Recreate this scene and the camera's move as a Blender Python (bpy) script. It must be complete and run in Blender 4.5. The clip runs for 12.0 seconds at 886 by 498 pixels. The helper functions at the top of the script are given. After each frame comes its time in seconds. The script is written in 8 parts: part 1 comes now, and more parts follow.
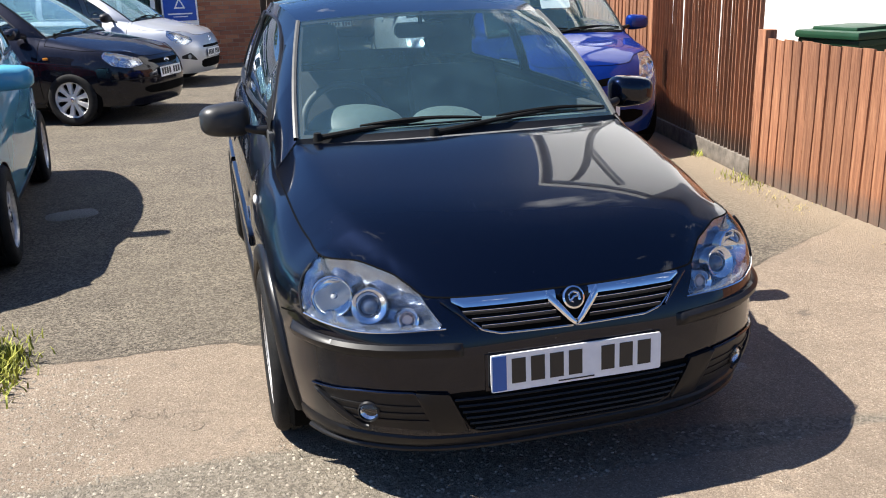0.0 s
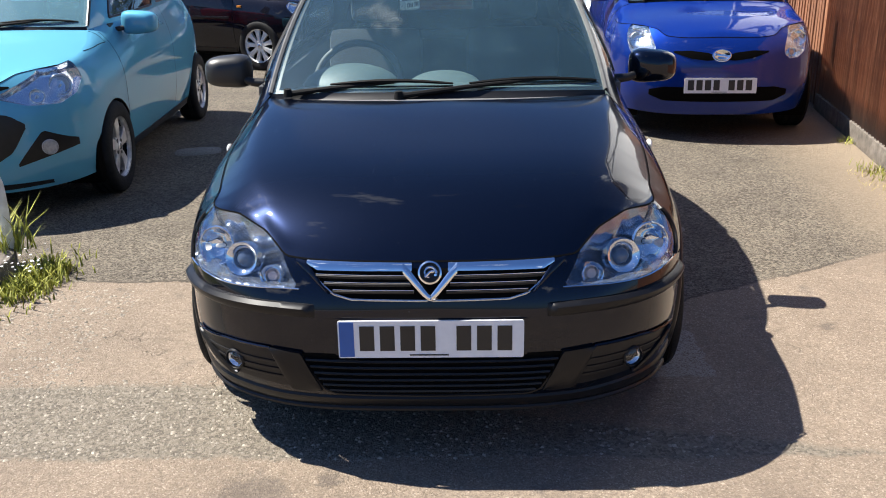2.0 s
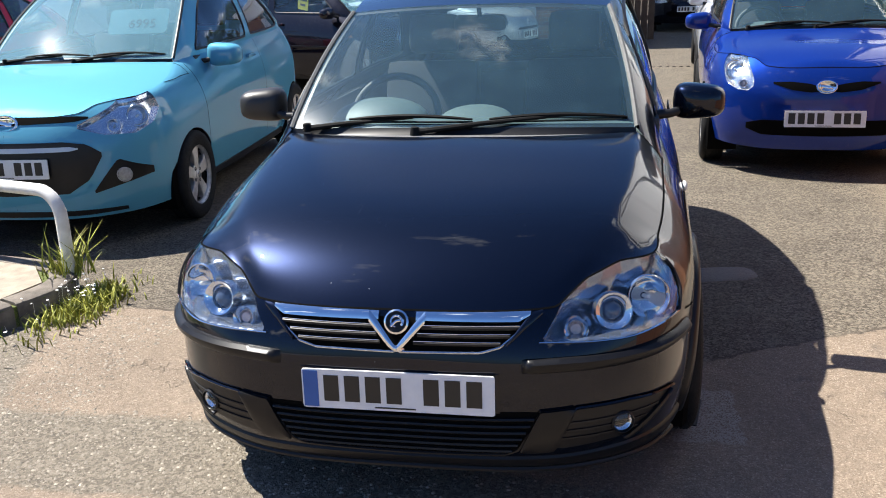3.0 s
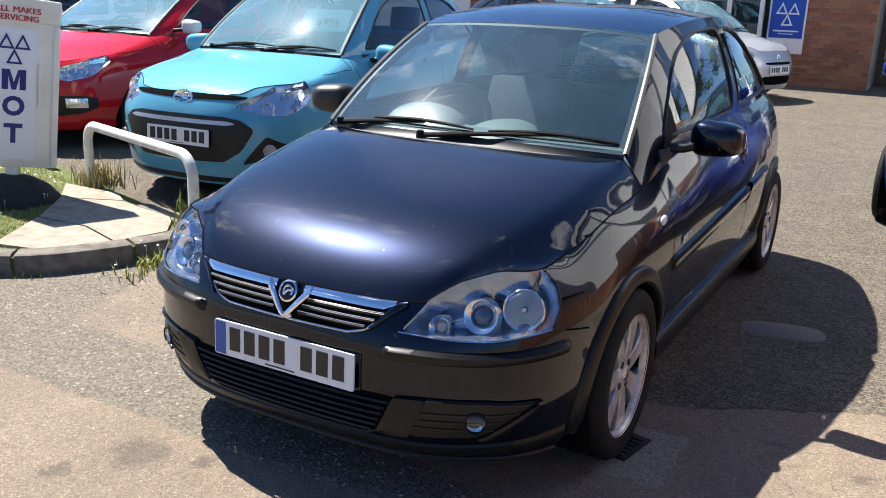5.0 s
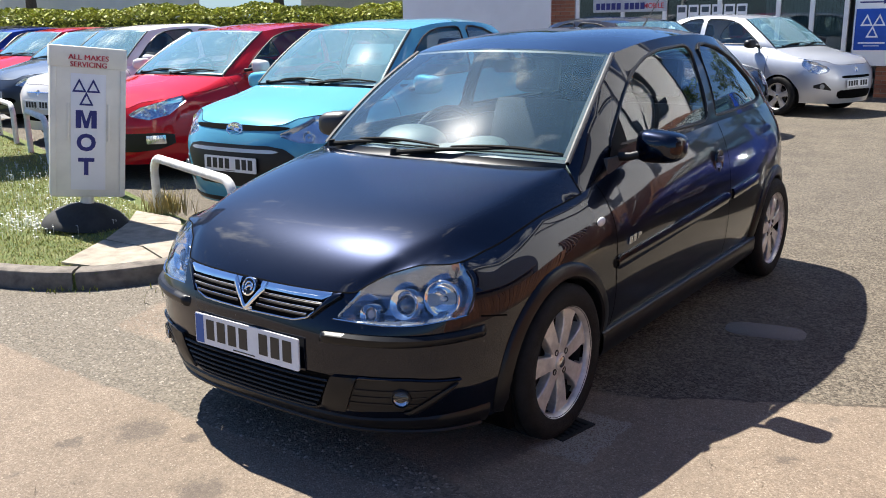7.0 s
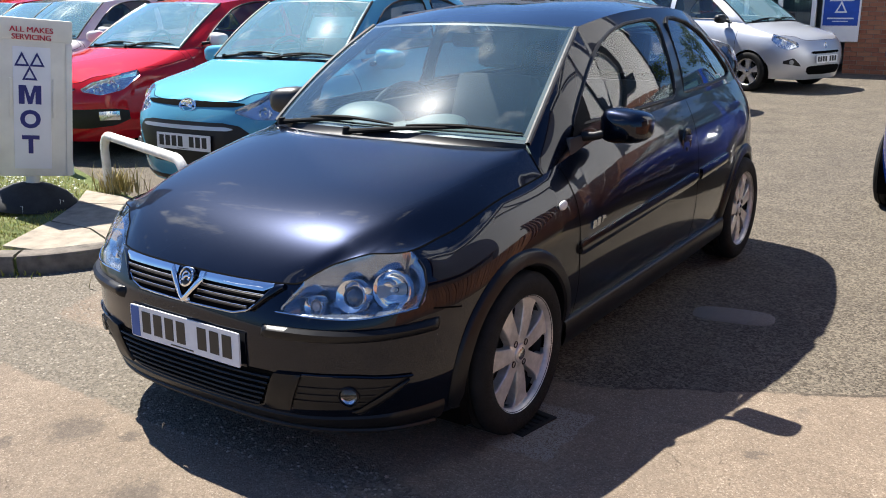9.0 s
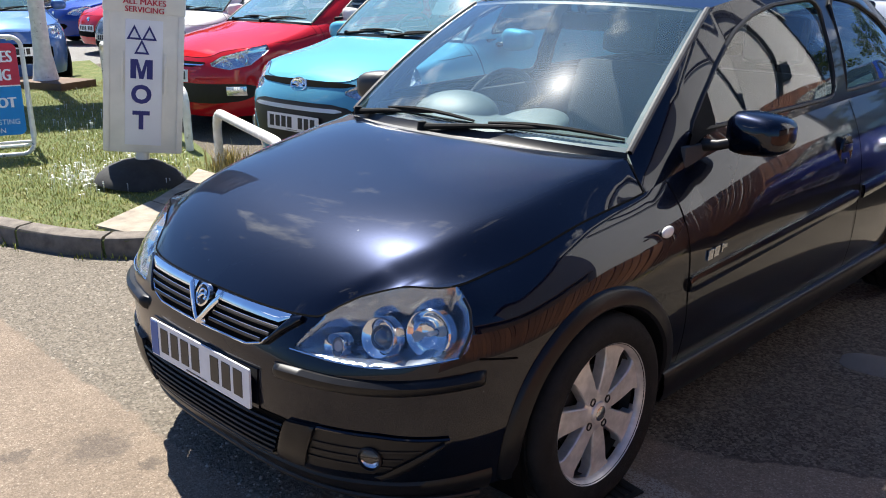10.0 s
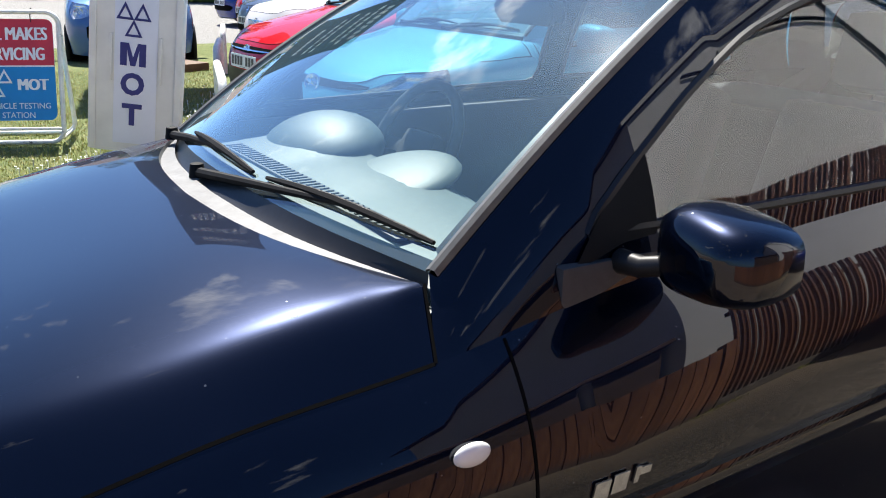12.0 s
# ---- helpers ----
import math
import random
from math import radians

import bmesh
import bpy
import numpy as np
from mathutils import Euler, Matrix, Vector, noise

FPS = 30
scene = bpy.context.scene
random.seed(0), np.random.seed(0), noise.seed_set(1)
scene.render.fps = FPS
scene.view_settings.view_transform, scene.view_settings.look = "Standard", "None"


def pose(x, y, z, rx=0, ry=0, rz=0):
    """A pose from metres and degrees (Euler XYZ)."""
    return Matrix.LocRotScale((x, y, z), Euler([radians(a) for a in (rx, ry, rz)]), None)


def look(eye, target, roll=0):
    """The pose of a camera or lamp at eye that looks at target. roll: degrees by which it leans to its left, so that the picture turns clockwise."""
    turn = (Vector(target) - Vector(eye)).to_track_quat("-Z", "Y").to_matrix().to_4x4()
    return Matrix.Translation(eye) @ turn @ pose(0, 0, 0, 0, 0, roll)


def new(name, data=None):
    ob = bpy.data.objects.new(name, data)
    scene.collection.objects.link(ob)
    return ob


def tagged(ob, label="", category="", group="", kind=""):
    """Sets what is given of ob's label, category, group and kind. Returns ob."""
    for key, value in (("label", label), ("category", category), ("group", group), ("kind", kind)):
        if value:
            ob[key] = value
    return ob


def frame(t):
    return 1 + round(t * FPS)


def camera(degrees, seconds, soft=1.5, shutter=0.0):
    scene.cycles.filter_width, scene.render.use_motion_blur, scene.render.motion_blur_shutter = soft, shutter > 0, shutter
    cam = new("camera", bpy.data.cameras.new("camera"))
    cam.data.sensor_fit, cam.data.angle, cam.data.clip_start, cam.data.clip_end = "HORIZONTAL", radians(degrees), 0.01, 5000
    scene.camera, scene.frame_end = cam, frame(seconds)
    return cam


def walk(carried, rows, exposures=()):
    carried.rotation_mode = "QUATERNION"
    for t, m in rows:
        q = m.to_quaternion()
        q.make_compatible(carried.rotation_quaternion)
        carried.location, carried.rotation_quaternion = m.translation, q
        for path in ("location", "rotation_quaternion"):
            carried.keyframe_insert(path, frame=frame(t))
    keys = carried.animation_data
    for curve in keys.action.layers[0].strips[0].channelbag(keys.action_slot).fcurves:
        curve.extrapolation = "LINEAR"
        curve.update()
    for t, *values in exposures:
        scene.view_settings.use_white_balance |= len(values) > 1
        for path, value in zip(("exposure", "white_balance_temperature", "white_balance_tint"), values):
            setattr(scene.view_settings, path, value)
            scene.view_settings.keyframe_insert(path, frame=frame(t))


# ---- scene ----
cam = camera(52.9, 12.0, 1.0)
PATH = [
    (0, (-0.951, -2.133, 1.514), (-0.465, -0.286, 0.92), -2.0),
    (0.5, (-0.713, -2.166, 1.487), (-0.272, -0.3, 0.919), -1.8),
    (1, (-0.434, -2.16, 1.518), (-0.138, -0.261, 0.963), -0.7),
    (1.5, (-0.142, -2.202, 1.487), (-0.014, -0.308, 0.858), -0.5),
    (2, (0.096, -2.244, 1.505), (0.048, -0.358, 0.84), -1.0),
    (2.5, (0.295, -2.13, 1.488), (0.099, -0.234, 0.882), -0.9),
    (3, (0.532, -2.044, 1.502), (0.174, -0.171, 0.9), -2.1),
    (3.2, (0.66, -2.044, 1.489), (0.222, -0.191, 0.877), -2.3),
    (4.8, (1.492, -1.873, 1.486), (0.607, -0.175, 0.909), 1.7),
    (5, (1.587, -1.877, 1.49), (0.654, -0.2, 0.927), 1.9),
    (5.5, (1.761, -1.818, 1.485), (0.772, -0.156, 0.974), 1.8),
    (6, (2.036, -1.84, 1.475), (0.913, -0.264, 0.97), 0.4),
    (6.5, (2.225, -1.882, 1.489), (1.059, -0.336, 0.987), -0.9),
    (6.7, (2.259, -1.89, 1.498), (1.1, -0.339, 0.996), -0.9),
    (8.3, (2.285, -1.87, 1.499), (1.138, -0.313, 0.99), -2.0),
    (8.5, (2.287, -1.869, 1.496), (1.153, -0.307, 0.974), -2.0),
    (9, (2.213, -1.7, 1.487), (1.118, -0.122, 0.931), -0.8),
    (9.5, (2.101, -1.432, 1.488), (0.942, 0.094, 0.916), -0.4),
    (10, (2.082, -1.092, 1.469), (0.729, 0.254, 0.869), -0.4),
    (10.5, (1.975, -0.745, 1.451), (0.541, 0.518, 0.862), 0.3),
    (11, (1.786, -0.385, 1.453), (0.285, 0.826, 0.922), 0.5),
    (11.5, (1.725, 0.067, 1.435), (0.117, 1.109, 0.861), -0.4),
    (11.7, (1.744, 0.210, 1.404), (0.124, 1.218, 0.804), 0.1),
    (11.8, (1.720, 0.293, 1.394), (0.092, 1.287, 0.788), 1.2),
    (12, (1.673, 0.497, 1.376), (0.058, 1.504, 0.762), 1.0),
]
walk(cam, [(t, look(eye, target, roll)) for t, eye, target, roll in PATH],
     [(0.0, 1.31), (2.0, 1.33), (3.2, 1.38), (6.5, 1.37), (9.0, 1.28), (10.5, 1.33), (11.5, 1.19), (12.0, 1.50)])

# ---- sky, sun, exposure ----
SUN_WAY = Vector((-0.656, 0.163, 1.0)).normalized()
sun = new("sun", bpy.data.lights.new("sun", "SUN"))
sun.data.energy, sun.data.angle, sun.data.color = 5.0, radians(0.55), (1.0, 0.955, 0.88)
sun.matrix_world = look(SUN_WAY * 50, (0, 0, 0))
world = bpy.data.worlds.new("sky")
scene.world = world
world.use_nodes = True


def sky_nodes():
    nt = world.node_tree
    nt.nodes.clear()
    out = nt.nodes.new("ShaderNodeOutputWorld")
    bg = nt.nodes.new("ShaderNodeBackground")
    bg.inputs["Strength"].default_value = 0.043
    sky = nt.nodes.new("ShaderNodeTexSky")
    sky.sky_type = "NISHITA"
    sky.sun_disc = False
    sky.sun_elevation = math.asin(SUN_WAY.z)
    sky.sun_rotation = math.atan2(SUN_WAY.x, SUN_WAY.y)
    sky.air_density, sky.dust_density, sky.ozone_density = 1.0, 0.7, 3.0
    # scattered small fair-weather clouds
    co = nt.nodes.new("ShaderNodeTexCoord")
    no = nt.nodes.new("ShaderNodeTexNoise")
    no.inputs["Scale"].default_value = 4.6
    no.inputs["Detail"].default_value = 7
    no.inputs["Roughness"].default_value = 0.58
    ramp = nt.nodes.new("ShaderNodeValToRGB")
    ramp.color_ramp.elements[0].position, ramp.color_ramp.elements[1].position = 0.625, 0.725
    mix = nt.nodes.new("ShaderNodeMix")
    mix.data_type = "RGBA"
    mix.inputs["B"].default_value = (20.0, 20.5, 21.5, 1)
    nt.links.new(co.outputs["Generated"], no.inputs["Vector"])
    nt.links.new(no.outputs["Fac"], ramp.inputs["Fac"])
    nt.links.new(ramp.outputs["Color"], mix.inputs["Factor"])
    deep = nt.nodes.new("ShaderNodeMix")
    deep.data_type, deep.blend_type = "RGBA", "MULTIPLY"
    deep.inputs["Factor"].default_value = 1.0
    deep.inputs["B"].default_value = (0.68, 0.95, 1.36, 1)
    nt.links.new(sky.outputs["Color"], deep.inputs["A"])
    nt.links.new(deep.outputs["Result"], mix.inputs["A"])
    nt.links.new(mix.outputs["Result"], bg.inputs["Color"])
    nt.links.new(bg.outputs["Background"], out.inputs["Surface"])


sky_nodes()


# ---- materials ----
class Mat:
    """A small helper to wire node materials."""

    def __init__(self, name):
        self.m = bpy.data.materials.new(name)
        self.m.use_nodes = True
        self.nt = self.m.node_tree
        self.bsdf = self.nt.nodes["Principled BSDF"]
        self.co = None

    def node(self, kind, **ins):
        n = self.nt.nodes.new(kind)
        for k, v in ins.items():
            n.inputs[k.replace("_", " ")].default_value = v
        return n

    def link(self, a, b):
        self.nt.links.new(a, b)

    def coords(self, scale=(1, 1, 1), which="Object"):
        if self.co is None:
            self.co = self.node("ShaderNodeTexCoord")
        mp = self.node("ShaderNodeMapping")
        mp.inputs["Scale"].default_value = scale
        self.link(self.co.outputs[which], mp.inputs["Vector"])
        return mp.outputs["Vector"]

    def noise(self, scale, detail=4, rough=0.55, stretch=(1, 1, 1), which="Object"):
        n = self.node("ShaderNodeTexNoise", Scale=scale, Detail=detail, Roughness=rough)
        self.link(self.coords(stretch, which), n.inputs["Vector"])
        return n.outputs["Fac"]

    def ramp(self, fac, stops):
        r = self.node("ShaderNodeValToRGB")
        el = r.color_ramp.elements
        while len(el) < len(stops):
            el.new(0.5)
        for e, (p, c) in zip(el, stops):
            e.position, e.color = p, (*c, 1)
        self.link(fac, r.inputs["Fac"])
        return r.outputs["Color"]

    def steps(self, fac, a, b):
        r = self.node("ShaderNodeMapRange")
        r.inputs["From Min"].default_value, r.inputs["From Max"].default_value = a, b
        self.link(fac, r.inputs["Value"])
        return r.outputs["Result"]

    def mixc(self, fac, a, b, blend="MIX"):
        n = self.node("ShaderNodeMix")
        n.data_type, n.blend_type = "RGBA", blend
        for v, k in ((fac, "Factor"), (a, "A"), (b, "B")):
            if isinstance(v, (int, float)):
                n.inputs[0].default_value = v
            elif isinstance(v, tuple):
                n.inputs[k].default_value = (*v, 1)
            else:
                self.link(v, n.inputs[k])
        return n.outputs["Result"]

    def math(self, op, a, b=0.0):
        n = self.node("ShaderNodeMath")
        n.operation = op
        for i, v in enumerate((a, b)):
            if isinstance(v, (int, float)):
                n.inputs[i].default_value = v
            else:
                self.link(v, n.inputs[i])
        return n.outputs[0]

    def bump(self, height, strength, distance):
        b = self.node("ShaderNodeBump", Strength=strength, Distance=distance)
        self.link(height, b.inputs["Height"])
        self.link(b.outputs["Normal"], self.bsdf.inputs["Normal"])

    def set(self, **kw):
        for k, v in kw.items():
            k = k.replace("_", " ")
            if isinstance(v, (int, float)):
                self.bsdf.inputs[k].default_value = v
            elif isinstance(v, tuple):
                self.bsdf.inputs[k].default_value = (*v, 1)
            else:
                self.link(v, self.bsdf.inputs[k])
        return self


def simple(name, color, rough=0.5, metal=0.0, vary=0.12, scale=9.0, coat=0.0, bump=0.0):
    k = Mat(name)
    n = k.noise(scale, 5)
    dark = tuple(c * (1 - vary) for c in color)
    lite = tuple(min(1, c * (1 + vary)) for c in color)
    k.set(Base_Color=k.ramp(n, [(0.3, dark), (0.7, lite)]), Metallic=metal, Coat_Weight=coat, Coat_Roughness=0.03)
    k.set(Roughness=k.math("ADD", rough * 0.85, k.math("MULTIPLY", k.noise(scale * 4.3, 3), rough * 0.3)))
    if bump:
        k.bump(k.noise(scale * 20, 4), 0.5, bump)
    return k.m


def car_paint(name, color, flake=0.25, dust=0.05, specks=0.0, ior=1.45, rough=0.42):
    """Clear-coated metallic car paint with a thin film of dust and water marks."""
    k = Mat(name)
    spots = k.steps(k.noise(38, 4, 0.7), 0.60, 0.74)
    film = k.steps(k.noise(2.3, 5, 0.6), 0.42, 0.72)
    fac = k.math("MULTIPLY", k.math("ADD", spots, k.math("MULTIPLY", film, 0.35)), dust)
    if specks:
        # grit, dried drops and faint wipe marks on the upper panels
        vo = k.node("ShaderNodeTexVoronoi", Scale=100.0)
        k.link(k.coords(), vo.inputs["Vector"])
        cs = k.node("ShaderNodeSeparateColor")
        k.link(vo.outputs["Color"], cs.inputs[0])
        size = k.math("MULTIPLY", k.math("SUBTRACT", cs.outputs[0], 0.965), 5.0)
        dots = k.steps(k.math("SUBTRACT", size, vo.outputs["Distance"]), 0.0, 0.02)
        wipe = k.math("MULTIPLY", k.steps(k.noise(7, 6, 0.75, (5, 0.9, 2)), 0.62, 0.80), k.steps(k.noise(2.6, 3, 0.5), 0.52, 0.66))
        fac = k.math("ADD", fac, k.math("ADD", k.math("MULTIPLY", dots, 0.40 * specks), k.math("MULTIPLY", wipe, 0.13 * specks)))
    k.set(Base_Color=k.mixc(fac, color, (0.24, 0.26, 0.29)), Metallic=flake, Roughness=rough, Specular_IOR_Level=0.0)
    k.set(Coat_Weight=1.0, Coat_IOR=ior, Coat_Roughness=k.math("ADD", 0.012, k.math("MULTIPLY", fac, 0.4)))
    return k.m


def pane_glass(name, tint, gloss=1.0, dirt_on=1.0, haze=0.0):
    """Thin sheet glass: see-through with a clear reflection."""
    k = Mat(name)
    out = k.nt.nodes["Material Output"]
    k.nt.nodes.remove(k.bsdf)
    tr = k.node("ShaderNodeBsdfTransparent", Color=(*tint, 1))
    gl = k.node("ShaderNodeBsdfGlossy", Color=(1, 1, 1, 1), Roughness=0.008)
    # a faint wide lobe: sun scattered by the film of road dust
    soft_ = k.node("ShaderNodeBsdfGlossy", Color=(1, 1, 1, 1), Roughness=0.19)
    both = k.node("ShaderNodeMixShader")
    both.inputs[0].default_value = 0.007
    k.link(gl.outputs[0], both.inputs[1])
    k.link(soft_.outputs[0], both.inputs[2])
    gl = both
    # dust film tinted teal: sky glare on the glass put into its colour
    dirt_glare = k.node("ShaderNodeBsdfDiffuse", Color=(0.28, 0.56, 0.66, 1))
    lw = k.node("ShaderNodeLayerWeight", Blend=0.5)
    two = k.math("MULTIPLY", k.math("ADD", 0.045, k.math("MULTIPLY", k.math("POWER", lw.outputs["Facing"], 5.0), 0.955)), 1.7 * gloss)
    mx = k.node("ShaderNodeMixShader")
    k.link(k.math("MINIMUM", two, 1.0), mx.inputs[0])
    k.link(tr.outputs[0], mx.inputs[1])
    k.link(gl.outputs[0], mx.inputs[2])
    mx2 = k.node("ShaderNodeMixShader")
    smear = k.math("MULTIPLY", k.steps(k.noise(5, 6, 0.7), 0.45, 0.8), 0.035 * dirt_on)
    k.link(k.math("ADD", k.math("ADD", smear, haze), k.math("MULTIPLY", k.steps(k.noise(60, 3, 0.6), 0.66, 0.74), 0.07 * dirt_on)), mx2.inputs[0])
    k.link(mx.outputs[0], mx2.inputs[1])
    k.link(dirt_glare.outputs[0], mx2.inputs[2])
    k.link(mx2.outputs[0], out.inputs["Surface"])
    return k.m


M_BLACK = car_paint("black_paint", (0.0017, 0.0035, 0.0120), 0.80, 0.006, 1.0, 1.45, 0.30)
M_CYAN = car_paint("cyan_paint", (0.10, 0.335, 0.475), 0.1)
M_RED = car_paint("red_paint", (0.42, 0.008, 0.014), 0.1)
M_BLUE = car_paint("blue_paint", (0.004, 0.024, 0.19), 0.4)
M_DARKBLUE = car_paint("dark_blue_paint", (0.06, 0.13, 0.33), 0.3)
M_WHITE = car_paint("white_paint", (0.72, 0.70, 0.68), 0.0, 0.02)
M_SILVER = car_paint("silver_paint", (0.50, 0.52, 0.56), 0.6, 0.04)
M_GREY = car_paint("grey_paint", (0.06, 0.075, 0.10), 0.4)
M_DEEPBLACK = car_paint("deep_black_paint", (0.007, 0.007, 0.012), 0.3)
# last value: even veil of teal glare painted over the windscreens
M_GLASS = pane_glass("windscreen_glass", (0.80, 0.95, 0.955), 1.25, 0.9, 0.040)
M_DUSTGLARE = pane_glass("dusty_glare_windscreen", (0.70, 0.84, 0.86), 1.2, 1.5, 0.24)
M_TINT = pane_glass("tinted_glass", (0.40, 0.48, 0.48))
M_SIDEGLASS = pane_glass("door_glass", (0.82, 0.91, 0.90))
M_LENS = pane_glass("lamp_lens", (0.95, 0.97, 0.98), 0.8, 0.0)
M_CHROME = simple("chrome", (0.80, 0.81, 0.83), 0.06, 1.0, 0.04, 20)
def lamp_chrome():
    """Bright fluted plating inside the headlights."""
    k = Mat("lamp_reflector")
    wv = k.node("ShaderNodeTexWave", Scale=16.0, Distortion=1.5, Detail=2.0)
    k.link(k.coords((1, 0.6, 0.25)), wv.inputs["Vector"])
    k.set(Base_Color=k.ramp(k.noise(9, 4), [(0.3, (0.60, 0.64, 0.70)), (0.7, (0.84, 0.87, 0.91))]), Metallic=0.85, Roughness=0.17)
    k.bump(k.math("ADD", wv.outputs["Fac"], k.math("MULTIPLY", k.noise(30, 3), 0.6)), 0.16, 0.003)
    return k.m


M_REFLECT = lamp_chrome()
M_LAMPBACK = simple("smoky_lamp_housing", (0.34, 0.38, 0.44), 0.16, 0.9, 0.25, 18)
M_ALLOY = simple("alloy_silver", (0.58, 0.56, 0.53), 0.36, 0.45, 0.25, 22, 0.3)
M_TYRE = simple("tyre_rubber", (0.011, 0.011, 0.011), 0.75, 0, 0.3, 30, 0, 0.002)
M_PLASTIC = simple("black_plastic", (0.009, 0.009, 0.010), 0.40, 0, 0.2, 25)
M_TRIM = simple("satin_black_trim", (0.007, 0.007, 0.008), 0.33, 0, 0.15, 12)
for m_, level in ((M_TYRE, 0.2), (M_PLASTIC, 0.3), (M_TRIM, 0.28)):
    m_.node_tree.nodes["Principled BSDF"].inputs["Specular IOR Level"].default_value = level
M_COWL = simple("weathered_grey_cowl", (0.105, 0.107, 0.107), 0.6, 0, 0.25, 25, 0, 0.0003)
# grey lifted for the sun glint along the screen edge, put into the colour
M_PILLAR = simple("satin_grey_pillar_trim", (0.10, 0.10, 0.097), 0.38, 0, 0.15, 30)
M_PILLAR.node_tree.nodes["Principled BSDF"].inputs["Specular IOR Level"].default_value = 0.2
M_WIPER = simple("dull_black_wiper", (0.006, 0.006, 0.006), 0.7)
M_WIPER.node_tree.nodes["Principled BSDF"].inputs["Specular IOR Level"].default_value = 0.15
# near-black, hardly any gloss: the shade of openings and joints put into the colour
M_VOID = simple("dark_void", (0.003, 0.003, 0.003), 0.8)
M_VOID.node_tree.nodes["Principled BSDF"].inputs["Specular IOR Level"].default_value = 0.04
M_DASH = simple("pale_grey_dash", (0.052, 0.076, 0.074), 0.55, 0, 0.1, 60, 0, 0.0004)
M_DASHD = simple("dark_grey_interior", (0.035, 0.037, 0.038), 0.6, 0, 0.15, 60, 0, 0.0004)
M_SEAT = simple("dark_seat_cloth", (0.035, 0.037, 0.042), 0.9, 0, 0.25, 120, 0, 0.001)
M_PLATE = simple("reflective_white_plate", (0.72, 0.73, 0.74), 0.35, 0, 0.05, 30)
M_PLATEBLUE = simple("plate_blue", (0.02, 0.10, 0.36), 0.4)
M_INK = simple("black_characters", (0.012, 0.012, 0.012), 0.4)
M_AMBER = simple("amber_lens", (0.55, 0.20, 0.03), 0.15)
M_CLEARLENS = simple("clear_marker_lens", (0.62, 0.62, 0.60), 0.15)
M_FOGLENS = simple("fog_lens", (0.26, 0.27, 0.28), 0.12, 0, 0.2, 60, 1.0)
M_REDLENS = simple("red_lens", (0.35, 0.01, 0.01), 0.12, coat=1.0)
M_BADGE = simple("satin_badge", (0.50, 0.52, 0.55), 0.2, 1.0, 0.2, 80)


# ---- mesh helpers ----
def finish(name, bm, mat, parent=None, label="", smooth=True, sharp=40.0):
    me = bpy.data.meshes.new(name)
    bmesh.ops.recalc_face_normals(bm, faces=bm.faces)
    if smooth:
        lim = radians(sharp)
        for f in bm.faces:
            f.smooth = True
        for e in bm.edges:
            if len(e.link_faces) == 2 and e.calc_face_angle(0) > lim:
                e.smooth = False
    bm.to_mesh(me)
    bm.free()
    for m in mat if isinstance(mat, (list, tuple)) else [mat]:
        me.materials.append(m)
    ob = new(name, me)
    if parent is not None:
        ob.parent = parent
    if label:
        ob["label"] = label
    return ob


def part(name, bm, material, parent, label="", **kw):
    return finish(name, bm, material, parent, label, **kw)


def empty(name, m=None, **tags):
    ob = new(name)
    if m is not None:
        ob.matrix_world = m
    return tagged(ob, **tags)


def mesh_of(verts, faces):
    bm = bmesh.new()
    vs = [bm.verts.new(tuple(map(float, v))) for v in verts]
    for f in faces:
        if len(set(f)) > 2:
            try:
                bm.faces.new([vs[i] for i in f])
            except ValueError:
                pass
    return bm


def add_box(bm, lo, hi, bevel=0.0, m=None):
    x0, y0, z0 = lo
    x1, y1, z1 = hi
    vs = [bm.verts.new(p) for p in ((x0, y0, z0), (x1, y0, z0), (x1, y1, z0), (x0, y1, z0), (x0, y0, z1), (x1, y0, z1), (x1, y1, z1), (x0, y1, z1))]
    fs = [bm.faces.new([vs[i] for i in q]) for q in ((0, 3, 2, 1), (4, 5, 6, 7), (0, 1, 5, 4), (1, 2, 6, 5), (2, 3, 7, 6), (3, 0, 4, 7))]
    made = set(vs)
    if bevel:
        es = list({e for f in fs for e in f.edges})
        r = bmesh.ops.bevel(bm, geom=es, offset=bevel, segments=2, affect="EDGES", profile=0.6)
        made = {v for v in vs if v.is_valid} | set(r["verts"])
    if m is not None:
        bmesh.ops.transform(bm, matrix=m, verts=list(made))
    return bm


def box(lo, hi, bevel=0.0, m=None):
    return add_box(bmesh.new(), lo, hi, bevel, m)


def lathe(profile, n=32, axis="z", caps=False):
    """A surface of revolution from (radius, height) pairs."""
    bm = bmesh.new()
    rows = []
    for r, h in profile:
        ring = []
        for i in range(n):
            a = 2 * math.pi * i / n
            c, s = r * math.cos(a), r * math.sin(a)
            ring.append(bm.verts.new({"z": (c, s, h), "x": (h, c, s), "y": (c, h, s)}[axis]))
        rows.append(ring)
    for a, b in zip(rows, rows[1:]):
        for i in range(n):
            j = (i + 1) % n
            bm.faces.new((a[i], a[j], b[j], b[i]))
    if caps:
        bm.faces.new(rows[0])
        bm.faces.new(rows[-1])
    bmesh.ops.remove_doubles(bm, verts=bm.verts, dist=1e-6)
    return bm


